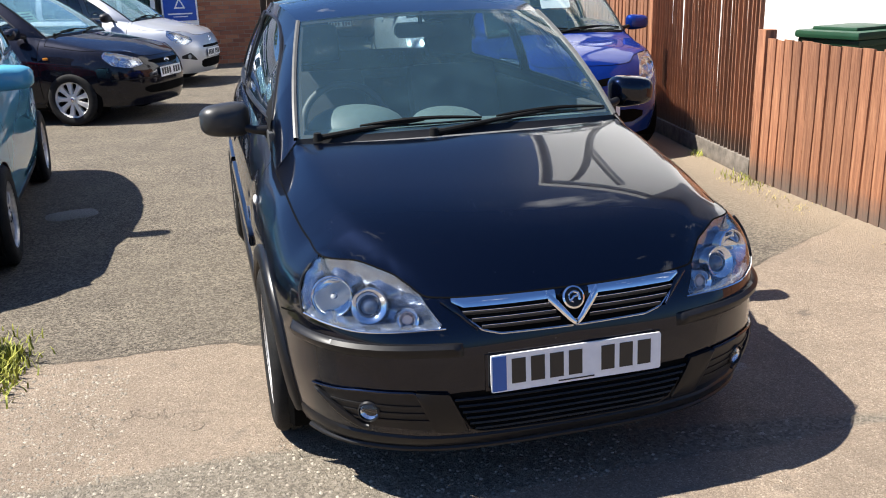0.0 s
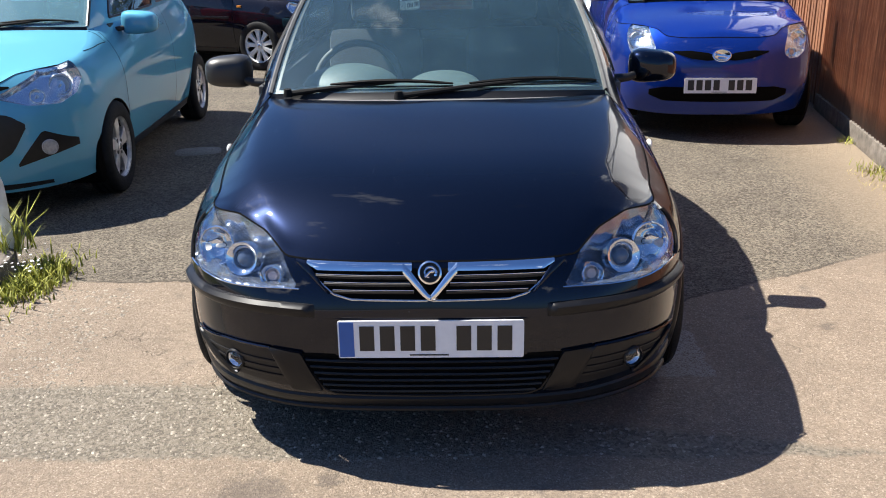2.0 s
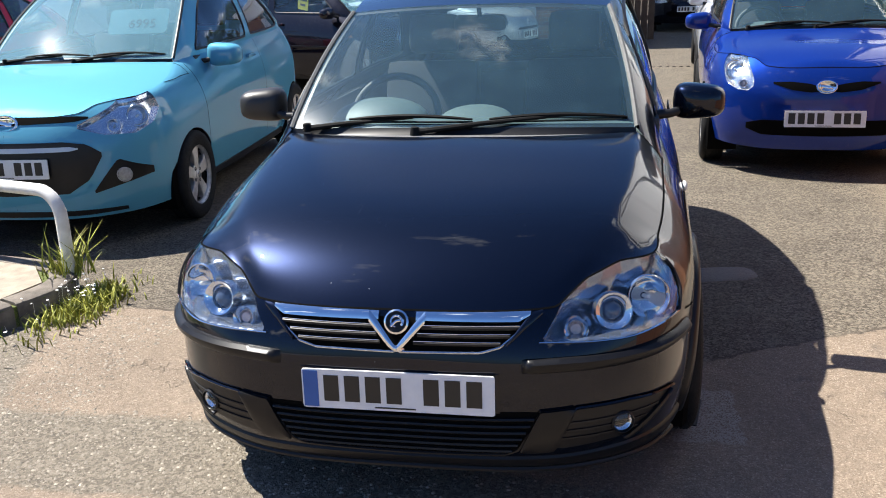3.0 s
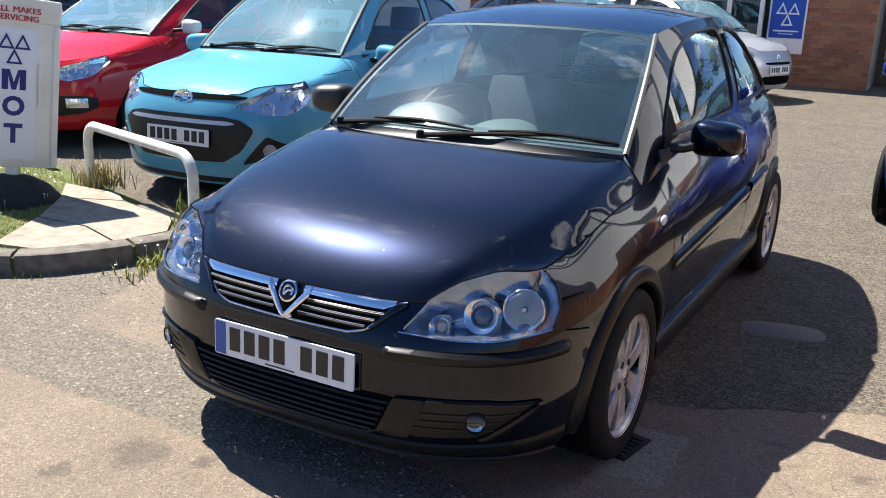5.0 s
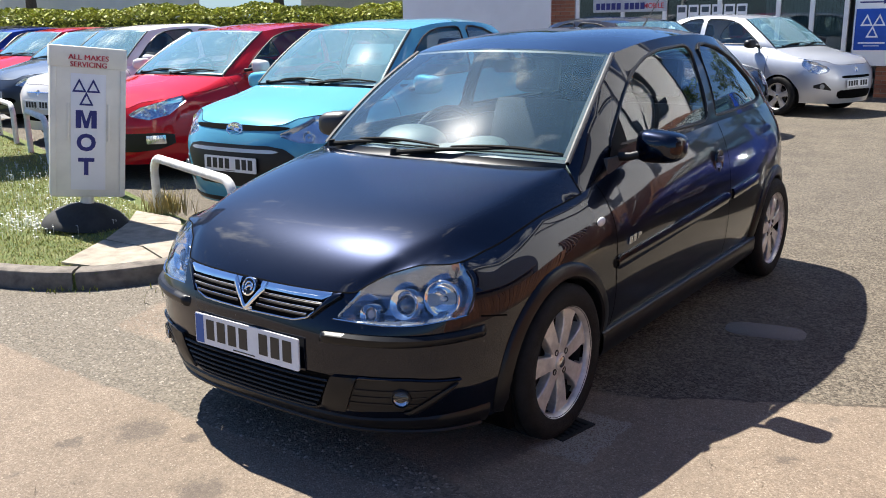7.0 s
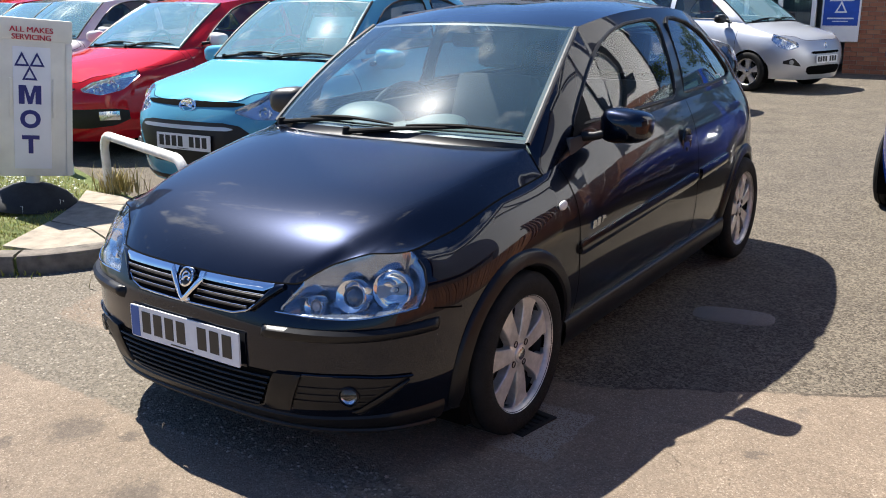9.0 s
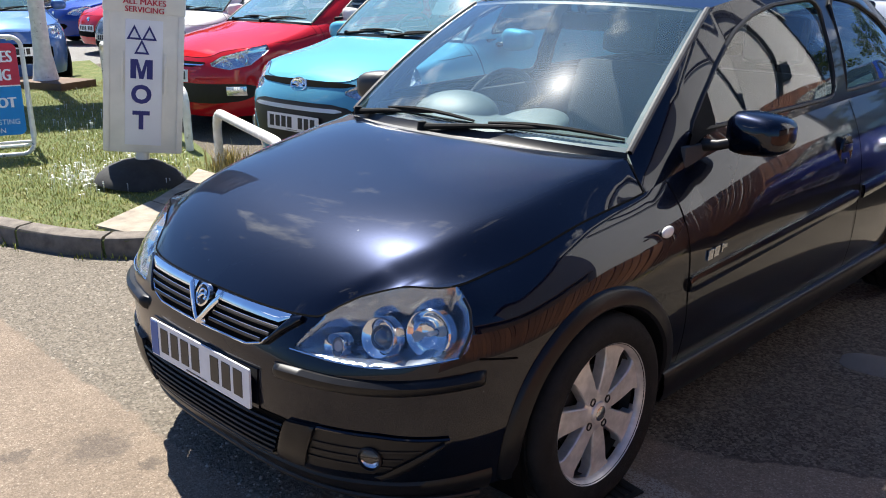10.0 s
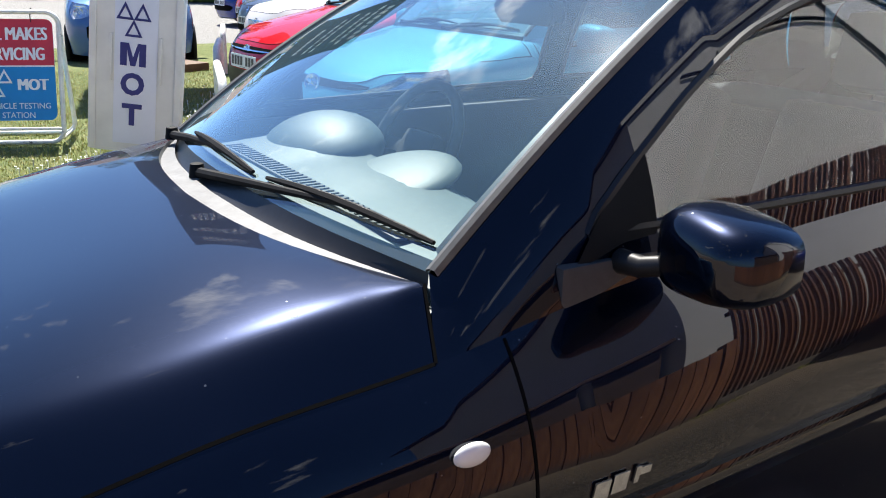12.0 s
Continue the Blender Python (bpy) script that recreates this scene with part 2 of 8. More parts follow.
def tube(points, radius, n=10, closed=False, taper=None):
    """A round bar along points."""
    bm = bmesh.new()
    pts = [Vector(p) for p in points]
    rings, up = [], Vector((0.13, 0.21, 0.97))
    for i, p in enumerate(pts):
        a, b = pts[max(i - 1, 0)], pts[min(i + 1, len(pts) - 1)]
        if closed:
            a, b = pts[i - 1], pts[(i + 1) % len(pts)]
        d = (b - a).normalized()
        u = d.cross(up)
        u = u.normalized() if u.length > 1e-3 else d.cross(Vector((1, 0, 0))).normalized()
        w = d.cross(u)
        r = radius * (taper[i] if taper else 1)
        rings.append([bm.verts.new(p + u * (r * math.cos(2 * math.pi * k / n)) + w * (r * math.sin(2 * math.pi * k / n))) for k in range(n)])
    pairs = list(zip(rings, rings[1:])) + ([(rings[-1], rings[0])] if closed else [])
    for a, b in pairs:
        for k in range(n):
            bm.faces.new((a[k], a[(k + 1) % n], b[(k + 1) % n], b[k]))
    if not closed:
        bm.faces.new(rings[0])
        bm.faces.new(rings[-1])
    return bm


def extrude_poly(pts, depth, m=None, bevel=0.0):
    """A flat plate from a 2D outline in xz, its front at y = 0 and its back at y = depth."""
    bm = bmesh.new()
    a = [bm.verts.new((x, 0, z)) for x, z in pts]
    b = [bm.verts.new((x, depth, z)) for x, z in pts]
    bm.faces.new(a)
    bm.faces.new(b[::-1])
    n = len(pts)
    for i in range(n):
        bm.faces.new((a[i], b[i], b[(i + 1) % n], a[(i + 1) % n]))
    if bevel:
        bmesh.ops.bevel(bm, geom=[e for e in bm.edges if abs(e.verts[0].co.y - e.verts[1].co.y) < 1e-6 and e.verts[0].co.y < 1e-6], offset=bevel, segments=2, affect="EDGES")
    if m is not None:
        bmesh.ops.transform(bm, matrix=m, verts=bm.verts)
    return bm


def rounded(w, h, r, n=5):
    """The outline of a rounded rectangle about the origin."""
    out = []
    for cx, cz, a0 in ((w / 2 - r, h / 2 - r, 0), (-w / 2 + r, h / 2 - r, 90), (-w / 2 + r, -h / 2 + r, 180), (w / 2 - r, -h / 2 + r, 270)):
        for i in range(n + 1):
            a = radians(a0 + 90 * i / n)
            out.append((cx + r * math.cos(a), cz + r * math.sin(a)))
    return out


def lettering(text, size, depth=0.002, width=None, bold=0.0):
    """A mesh of words in the built-in font, upright in xz and centred, facing -y."""
    cu = bpy.data.curves.new("words", "FONT")
    cu.body, cu.size, cu.extrude, cu.align_x, cu.offset = text, size, depth / 2, "CENTER", bold
    cu.resolution_u = 3
    ob = bpy.data.objects.new("words", cu)
    scene.collection.objects.link(ob)
    me = bpy.data.meshes.new_from_object(ob.evaluated_get(bpy.context.evaluated_depsgraph_get()))
    bpy.data.objects.remove(ob)
    bm = bmesh.new()
    bm.from_mesh(me)
    bpy.data.meshes.remove(me)
    xs = [v.co.x for v in bm.verts]
    ys = [v.co.y for v in bm.verts]
    k = width / (max(xs) - min(xs)) if width else 1
    cx, cy = (max(xs) + min(xs)) / 2, (max(ys) + min(ys)) / 2
    for v in bm.verts:
        v.co = Vector(((v.co.x - cx) * k, -v.co.z, v.co.y - cy))
    return bm


def pchip(xs, ys):
    """A smooth curve through knots that does not overshoot."""
    x, y = np.array(xs, float), np.array(ys, float)
    h, d = np.diff(x), np.diff(y) / np.diff(x)
    t = np.zeros(len(x))
    w1, w2 = 2 * h[1:] + h[:-1], h[1:] + 2 * h[:-1]
    ok = d[1:] * d[:-1] > 0
    with np.errstate(all="ignore"):
        t[1:-1] = np.where(ok, (w1 + w2) / (w1 / d[:-1] + w2 / d[1:]), 0)
    t[0], t[-1] = d[0], d[-1]

    def f(q):
        q = np.clip(q, x[0], x[-1])
        i = np.clip(np.searchsorted(x, q, side="right") - 1, 0, len(h) - 1)
        u = (q - x[i]) / h[i]
        return (1 + 2 * u) * (1 - u) ** 2 * y[i] + u * (1 - u) ** 2 * h[i] * t[i] + u * u * (3 - 2 * u) * y[i + 1] + u * u * (u - 1) * h[i] * t[i + 1]

    return f


def cubic(xs, ys, flat0=False, flat1=False):
    """A C2 spline through knots; flat ends where asked, else natural."""
    x, y = np.array(xs, float), np.array(ys, float)
    n, h = len(x), np.diff(x)
    a, r = np.zeros((n, n)), np.zeros(n)
    for i in range(1, n - 1):
        a[i, i - 1 : i + 2] = h[i - 1], 2 * (h[i - 1] + h[i]), h[i]
        r[i] = 6 * ((y[i + 1] - y[i]) / h[i] - (y[i] - y[i - 1]) / h[i - 1])
    a[0, 0] = a[-1, -1] = 1
    if flat0:
        a[0, :2], r[0] = (2 * h[0], h[0]), 6 * (y[1] - y[0]) / h[0]
    if flat1:
        a[-1, -2:], r[-1] = (h[-1], 2 * h[-1]), -6 * (y[-1] - y[-2]) / h[-1]
    m = np.linalg.solve(a, r)

    def f(q):
        q = np.clip(q, x[0], x[-1])
        i = np.clip(np.searchsorted(x, q, side="right") - 1, 0, n - 2)
        u, w = q - x[i], x[i + 1] - q
        return m[i] * w**3 / (6 * h[i]) + m[i + 1] * u**3 / (6 * h[i]) + (y[i] / h[i] - m[i] * h[i] / 6) * w + (y[i + 1] / h[i] - m[i + 1] * h[i] / 6) * u

    return f


def curve3(pts):
    """A smooth curve through 3D points; its parameter runs from 0 to 1."""
    p = np.array(pts, float)
    q = np.r_[0, np.cumsum(np.linalg.norm(np.diff(p, axis=0), axis=1))]
    q /= q[-1]
    fs = [cubic(q, p[:, i]) if len(q) > 2 else (lambda t, i=i: p[0, i] + (p[1, i] - p[0, i]) * np.asarray(t)) for i in range(3)]
    return lambda t: np.stack([f(np.asarray(t, float)) for f in fs], -1)


def coons(c0, c1, d0, d1, a, b):
    """The patch between curves c0, c1 (over a) at b = 0, 1 and d0, d1 (over b) at a = 0, 1."""
    A, B = np.meshgrid(a, b, indexing="ij")
    A, B = A[..., None], B[..., None]
    p0, p1, q0, q1 = c0(a)[:, None], c1(a)[:, None], d0(b)[None], d1(b)[None]
    k00, k10, k01, k11 = c0([0.0])[0], c0([1.0])[0], c1([0.0])[0], c1([1.0])[0]
    return (1 - B) * p0 + B * p1 + (1 - A) * q0 + A * q1 - ((1 - A) * (1 - B) * k00 + A * (1 - B) * k10 + (1 - A) * B * k01 + A * B * k11)


def split_grid(U, V, f):
    """Moves grid corners onto f = 0. Returns the moved parameters, and the faces with f > 0 and with f < 0."""
    U, V, f = U.copy(), V.copy(), f.copy()
    n, m = f.shape
    best = np.full((n, m), 9.0)
    mu, mv = U.copy(), V.copy()
    for di, dj in ((1, 0), (0, 1)):
        i0, j0 = np.where(f[: n - di, : m - dj] * f[di:, dj:] < 0)
        for i, j in zip(i0, j0):
            k, l = i + di, j + dj
            t = f[i, j] / (f[i, j] - f[k, l])
            a, b, w = ((i, j), (k, l), t) if t < 0.5 else ((k, l), (i, j), 1 - t)
            if w < best[a]:
                best[a] = w
                mu[a] = U[a] + (U[b] - U[a]) * w
                mv[a] = V[a] + (V[b] - V[a]) * w
    f[best < 9] = 0
    inside, outside = [], []
    for i in range(n - 1):
        for j in range(m - 1):
            q = [(i, j), (i + 1, j), (i + 1, j + 1), (i, j + 1)]
            s = [f[c] for c in q]
            ids = [c[0] * m + c[1] for c in q]
            if max(s) > 0 and min(s) < 0:
                k = 0 if s[0] == 0 else 1
                for tri in ((0, 1, 2), (2, 3, 0)) if k == 0 else ((1, 2, 3), (3, 0, 1)):
                    v = sum(s[x] for x in tri)
                    (inside if v > 0 else outside).append([ids[x] for x in tri])
            else:
                (inside if max(s) > 0 else outside).append(ids)
    return mu, mv, inside, outside


def poly_f(pts, x, y):
    """The signed distance to a 2D outline: positive inside."""
    p = np.array(pts, float)
    d = np.full(np.shape(x), 1e9)
    ins = np.zeros(np.shape(x), bool)
    for a, b in zip(p, np.roll(p, -1, 0)):
        e = b - a
        wx, wy = x - a[0], y - a[1]
        t = np.clip((wx * e[0] + wy * e[1]) / (e @ e), 0, 1)
        d = np.minimum(d, (wx - e[0] * t) ** 2 + (wy - e[1] * t) ** 2)
        c = ((a[1] <= y) & (b[1] > y)) | ((b[1] <= y) & (a[1] > y))
        with np.errstate(all="ignore"):
            ins ^= c & (x < a[0] + (y - a[1]) / (b[1] - a[1] if b[1] != a[1] else 1e-9) * e[0])
    return np.where(ins, 1, -1) * np.sqrt(d)


def grid_bm(P, faces=None, mirror=False):
    P = np.asarray(P)
    n, m = P.shape[:2]
    if faces is None:
        faces = [[i * m + j, (i + 1) * m + j, (i + 1) * m + j + 1, i * m + j + 1] for i in range(n - 1) for j in range(m - 1)]
    flat = P.reshape(-1, 3).copy()
    if mirror:
        flat[:, 0] *= -1
    used = sorted({i for f in faces for i in f})
    at = {v: k for k, v in enumerate(used)}
    bm = mesh_of(flat[used], [[at[i] for i in f] for f in faces])
    bmesh.ops.remove_doubles(bm, verts=bm.verts, dist=1e-5)
    return bm


# ---- cars: one body system, tuned for each model ----
# plan outline of the half body with, at each knot, the lower and upper edge and the tuck-in at both: x, y, z_low, z_top, in_low, in_top
RING = [
    (0.0, 0.0, 0.185, 0.652, 0.055, 0.080),
    (0.25, 0.009, 0.185, 0.649, 0.055, 0.080),
    (0.42, 0.047, 0.187, 0.660, 0.055, 0.085),
    (0.55, 0.108, 0.190, 0.710, 0.055, 0.125),
    (0.66, 0.190, 0.195, 0.728, 0.05, 0.135),
    (0.74, 0.310, 0.200, 0.744, 0.04, 0.105),
    (0.79, 0.480, 0.205, 0.775, 0.03, 0.105),
    (0.812, 0.80, 0.21, 0.853, 0.03, 0.135),
    (0.820, 1.10, 0.21, 0.925, 0.06, 0.185),
    (0.823, 1.32, 0.21, 0.950, 0.06, 0.120),
    (0.825, 1.70, 0.21, 0.960, 0.06, 0.090),
    (0.825, 2.30, 0.21, 0.975, 0.06, 0.085),
    (0.820, 2.85, 0.21, 0.985, 0.06, 0.090),
    (0.800, 3.28, 0.22, 0.992, 0.04, 0.100),
    (0.74, 3.58, 0.25, 1.000, 0.04, 0.110),
    (0.60, 3.745, 0.27, 0.995, 0.04, 0.090),
    (0.35, 3.808, 0.28, 0.990, 0.04, 0.065),
    (0.0, 3.825, 0.28, 0.985, 0.04, 0.060),
]
# the black hatchback: its wings end at the bonnet's side joint, and the bonnet folds down over a soft ridge to meet them
HERO_RING = [
    (0.0, 0.030, 0.185, 0.647, 0.055, 0.056),
    (0.25, 0.036, 0.185, 0.646, 0.055, 0.062),
    (0.42, 0.062, 0.187, 0.650, 0.055, 0.072),
    (0.487, 0.083, 0.189, 0.680, 0.055, 0.100),
    (0.55, 0.112, 0.190, 0.706, 0.055, 0.122),
    (0.66, 0.190, 0.195, 0.731, 0.05, 0.128),
    (0.74, 0.310, 0.200, 0.737, 0.04, 0.085),
    (0.79, 0.480, 0.205, 0.753, 0.03, 0.108),
    (0.812, 0.80, 0.21, 0.815, 0.03, 0.101),
    (0.820, 1.08, 0.21, 0.848, 0.06, 0.101),
    (0.823, 1.32, 0.21, 0.890, 0.06, 0.104),
    (0.825, 1.70, 0.21, 0.940, 0.06, 0.092),
] + RING[11:]
HERO_RIDGE = [(0.50, 0.30, 0.770), (0.555, 0.40, 0.803), (0.58, 0.50, 0.828), (0.60, 0.60, 0.848), (0.612, 0.70, 0.868), (0.62, 0.80, 0.887), (0.628, 0.90, 0.905), (0.634, 1.00, 0.920), (0.637, 1.110, 0.934)]
# its bonnet crown: height from even powers of x (rows) and powers of y - 0.6
HERO_CROWN = [(0.8785, 0.2195, -0.0713, 0.2534, -0.9575), (0.0061, 0.0242, -0.4019, 0.4698, -0.09), (-0.2517, 0.0376, 0.479, 0.707, 0.4342)]
HOOD_MID = [(0, 0.080, 0.652), (0, 0.13, 0.695), (0, 0.25, 0.755), (0, 0.45, 0.825), (0, 0.70, 0.892), (0, 0.955, 0.944)]
HOOD_BACK = [(0, 0.955, 0.944), (0.35, 0.995, 0.941), (0.635, 1.10, 0.925)]
GLASS_BASE = [(0, 1.045, 0.962), (0.35, 1.067, 0.957), (0.630, 1.124, 0.947)]
GLASS_TOP = [(0, 1.655, 1.358), (0.30, 1.668, 1.352), (0.525, 1.705, 1.336)]
ROOF_MID = [(0, 1.655, 1.358), (0, 1.95, 1.408), (0, 2.40, 1.435), (0, 2.95, 1.415), (0, 3.40, 1.345)]
RAIL = [(0.525, 1.705, 1.336), (0.552, 1.95, 1.375), (0.565, 2.35, 1.398), (0.560, 2.75, 1.385), (0.53, 3.10, 1.325), (0.50, 3.33, 1.25)]
ROOF_BACK = [(0, 3.40, 1.345), (0.25, 3.385, 1.33), (0.50, 3.33, 1.25)]
DOOR_WIN = [(1.365, 0.985), (1.45, 0.988), (2.33, 1.000), (2.352, 1.03), (2.372, 1.30), (2.355, 1.335), (2.31, 1.352), (2.05, 1.340), (1.92, 1.315), (1.78, 1.265), (1.60, 1.165), (1.45, 1.065), (1.38, 1.010)]
REAR_WIN = [(2.455, 1.010), (3.18, 1.022), (3.255, 1.035), (3.235, 1.07), (3.12, 1.165), (2.95, 1.265), (2.78, 1.325), (2.62, 1.350), (2.52, 1.352), (2.478, 1.325)]
LAMP = [(0.375, 0.572), (0.60, 0.566), (0.83, 0.588), (0.866, 0.645), (0.874, 0.69), (0.866, 0.713), (0.835, 0.738), (0.70, 0.80), (0.64, 0.765), (0.545, 0.700), (0.46, 0.640)]
HERO_LAMP = [(0.378, 0.574), (0.60, 0.568), (0.80, 0.580), (0.850, 0.594), (0.872, 0.640), (0.880, 0.69), (0.872, 0.726), (0.856, 0.750), (0.70, 0.80), (0.60, 0.79), (0.50, 0.715), (0.44, 0.646)]
BASE_Y = (0.0, 0.785, 1.10, 1.70, 2.40, 3.28, 3.825)
BASE_Z = (0.0, 0.20, 0.65, 0.93, 1.34, 1.44)


class Shell:
    """The curved surfaces of one car body, in its own frame: front at y = 0, wheels on z = 0."""

    def __init__(self, half=0.825, ys=BASE_Y, zs=BASE_Z, axle=(0.785, 3.28), nose=None, ring=RING, ridge=None):
        self.axle, self.ridge = axle, ridge
        self.fx = half / 0.825
        self.ym, self.zm = pchip(BASE_Y, ys), pchip(BASE_Z, zs)
        k = np.array([(x * self.fx, float(self.ym(y)), float(self.zm(a)), float(self.zm(b)), c, d) for x, y, a, b, c, d in ring])
        if nose:
            k[:3, 3] += nose
        q = np.r_[0, np.cumsum(np.hypot(*np.diff(k[:, :2], axis=0).T))]
        self.q, self.len = q, q[-1]
        self.ox, self.oy = cubic(q, k[:, 0]), cubic(q, k[:, 1])
        self.zb, self.zt, self.db, self.dt = (pchip(q, k[:, i]) for i in (2, 3, 4, 5))
        self.table = np.linspace(0, self.len, 900)
        self.tx, self.ty = self.ox(self.table), self.oy(self.table)
        k0 = len(ring) - len(RING)
        self.q_wing = [q[4 + k0], q[5 + k0], q[8 + k0], q[9 + k0]]
        self.q_lamp, self.q_pillar, self.q_tail = q[5 + k0], q[8 + k0], q[14 + k0]

    def map(self, pts):
        p = np.array(pts, float)
        return np.stack([p[:, 0] * self.fx, self.ym(p[:, 1]), self.zm(p[:, 2])], -1)

    def map2(self, pts):
        return [(float(self.ym(y)), float(self.zm(z))) for y, z in pts]

    def ring(self, q, v):
        q, v = np.asarray(q, float), np.asarray(v, float)
        e = 1e-3
        tx, ty = self.ox(q + e) - self.ox(q - e), self.oy(q + e) - self.oy(q - e)
        ll = np.hypot(tx, ty) + 1e-9
        nx, ny = ty / ll, -tx / ll
        v0 = 0.58
        u = np.clip((v - v0) / (1 - v0), 0, 1)
        # over the front wheel the wing rolls over to meet the bonnet
        w = np.interp(q, self.q_wing, [0, 1, 1, 0])
        roll = 1 - (1 - u**1.8 * 0.999) ** (1 / 1.8)
        if self.ridge:
            lean = u ** (2.1 + 0.9 * w)
        else:
            lean = (1 - w) * u**2.1 + w * roll
        d = self.db(q) * np.clip((0.42 - v) / 0.42, 0, 1) ** 2 + self.dt(q) * lean
        zb, zt = self.zb(q), self.zt(q)
        return np.stack([np.maximum(self.ox(q) - nx * d, 0), self.oy(q) - ny * d, zb + (zt - zb) * v], -1)

    def at(self, q, z, off=0.0):
        """The place on the lower body at outline length q and height z, set off along the normal."""
        q, z = np.broadcast_arrays(np.asarray(q, float), np.asarray(z, float))
        v = (z - self.zb(q)) / (self.zt(q) - self.zb(q))
        p = self.ring(q, v)
        if np.any(off):
            a = self.ring(q + 2e-3, v) - self.ring(q - 2e-3, v)
            b = self.ring(q, v + 2e-3) - self.ring(q, v - 2e-3)
            n = np.cross(b, a)
            n /= np.linalg.norm(n, axis=-1, keepdims=True) + 1e-12
            n = np.where((n * np.stack([p[..., 0], p[..., 1] - 1.6, 0 * p[..., 2]], -1)).sum(-1, keepdims=True) < 0, -n, n)
            p = p + n * np.asarray(off)[..., None]
        return p

    def seek(self, mode, c, z):
        """The outline length at which x (mode 'x', front) or y (mode 'y', side) equals c at height z."""
        c, z = np.broadcast_arrays(np.asarray(c, float), np.asarray(z, float))
        k = 0 if mode == "x" else 1
        if k == 0:
            top = int(np.argmax(self.tx))
            q = np.interp(np.abs(c), self.tx[:top], self.table[:top])
        else:
            q = np.interp(c, self.ty, self.table)
        for _ in range(25):
            v = (z - self.zb(q)) / (self.zt(q) - self.zb(q))
            q = np.clip(q + 0.8 * (np.abs(c) - self.ring(q, v)[..., k]), 0, self.len)
        return q

    def on(self, mode, c, z, off=0.0):
        p = self.at(self.seek(mode, c, z), z, off)
        if mode == "x":
            p = p * np.stack([np.where(np.broadcast_to(c, p.shape[:-1]) < 0, -1.0, 1.0), np.ones(p.shape[:-1]), np.ones(p.shape[:-1])], -1)
        return p


def strip(sh, mode, cs, lo, hi, off=0.004, nz=4, crown=0.0, mirror=False, back=-0.006):
    """A raised band on the body between two heights, closed round its edge."""
    cs, lo, hi = np.asarray(cs, float), np.broadcast_to(lo, len(cs)), np.broadcast_to(hi, len(cs))
    w = np.linspace(0, 1, nz)
    Z = lo[:, None] + (hi - lo)[:, None] * w
    C = np.broadcast_to(cs[:, None], Z.shape)
    P = sh.on(mode, C, Z, off + crown * np.broadcast_to(4 * w * (1 - w), Z.shape))
    B = sh.on(mode, C, Z, np.full(Z.shape, back))
    G = np.concatenate([B[:, :1], P, B[:, -1:]], 1)
    e0 = np.concatenate([B[:1, :1], B[:1], B[:1, -1:]], 1)
    e1 = np.concatenate([B[-1:, :1], B[-1:], B[-1:, -1:]], 1)
    return grid_bm(np.concatenate([e0, G, e1], 0), None, mirror)


def ribbon(points, width, normal_of=None, mirror=False):
    """A thin flat band along 3D points, for shut lines and rubber seals."""
    p = np.array(points, float)
    d = np.gradient(p, axis=0)
    n = np.array(normal_of, float)
    s = np.cross(d, n)
    s /= np.linalg.norm(s, axis=1, keepdims=True) + 1e-12
    return grid_bm(np.stack([p - s * width / 2, p + s * width / 2], 1), None, mirror)


def seam(sh, mode, cs, zs, parent, mirror=False, width=0.005, mat=None, name="shut_line"):
    cs, zs = np.asarray(cs, float), np.asarray(zs, float)
    a, b = sh.on(mode, cs, zs, np.full(len(cs), 0.0012)), sh.on(mode, cs, zs, np.full(len(cs), 0.02))
    return part(name, ribbon(a, width, b - a, mirror), mat or M_VOID, parent)


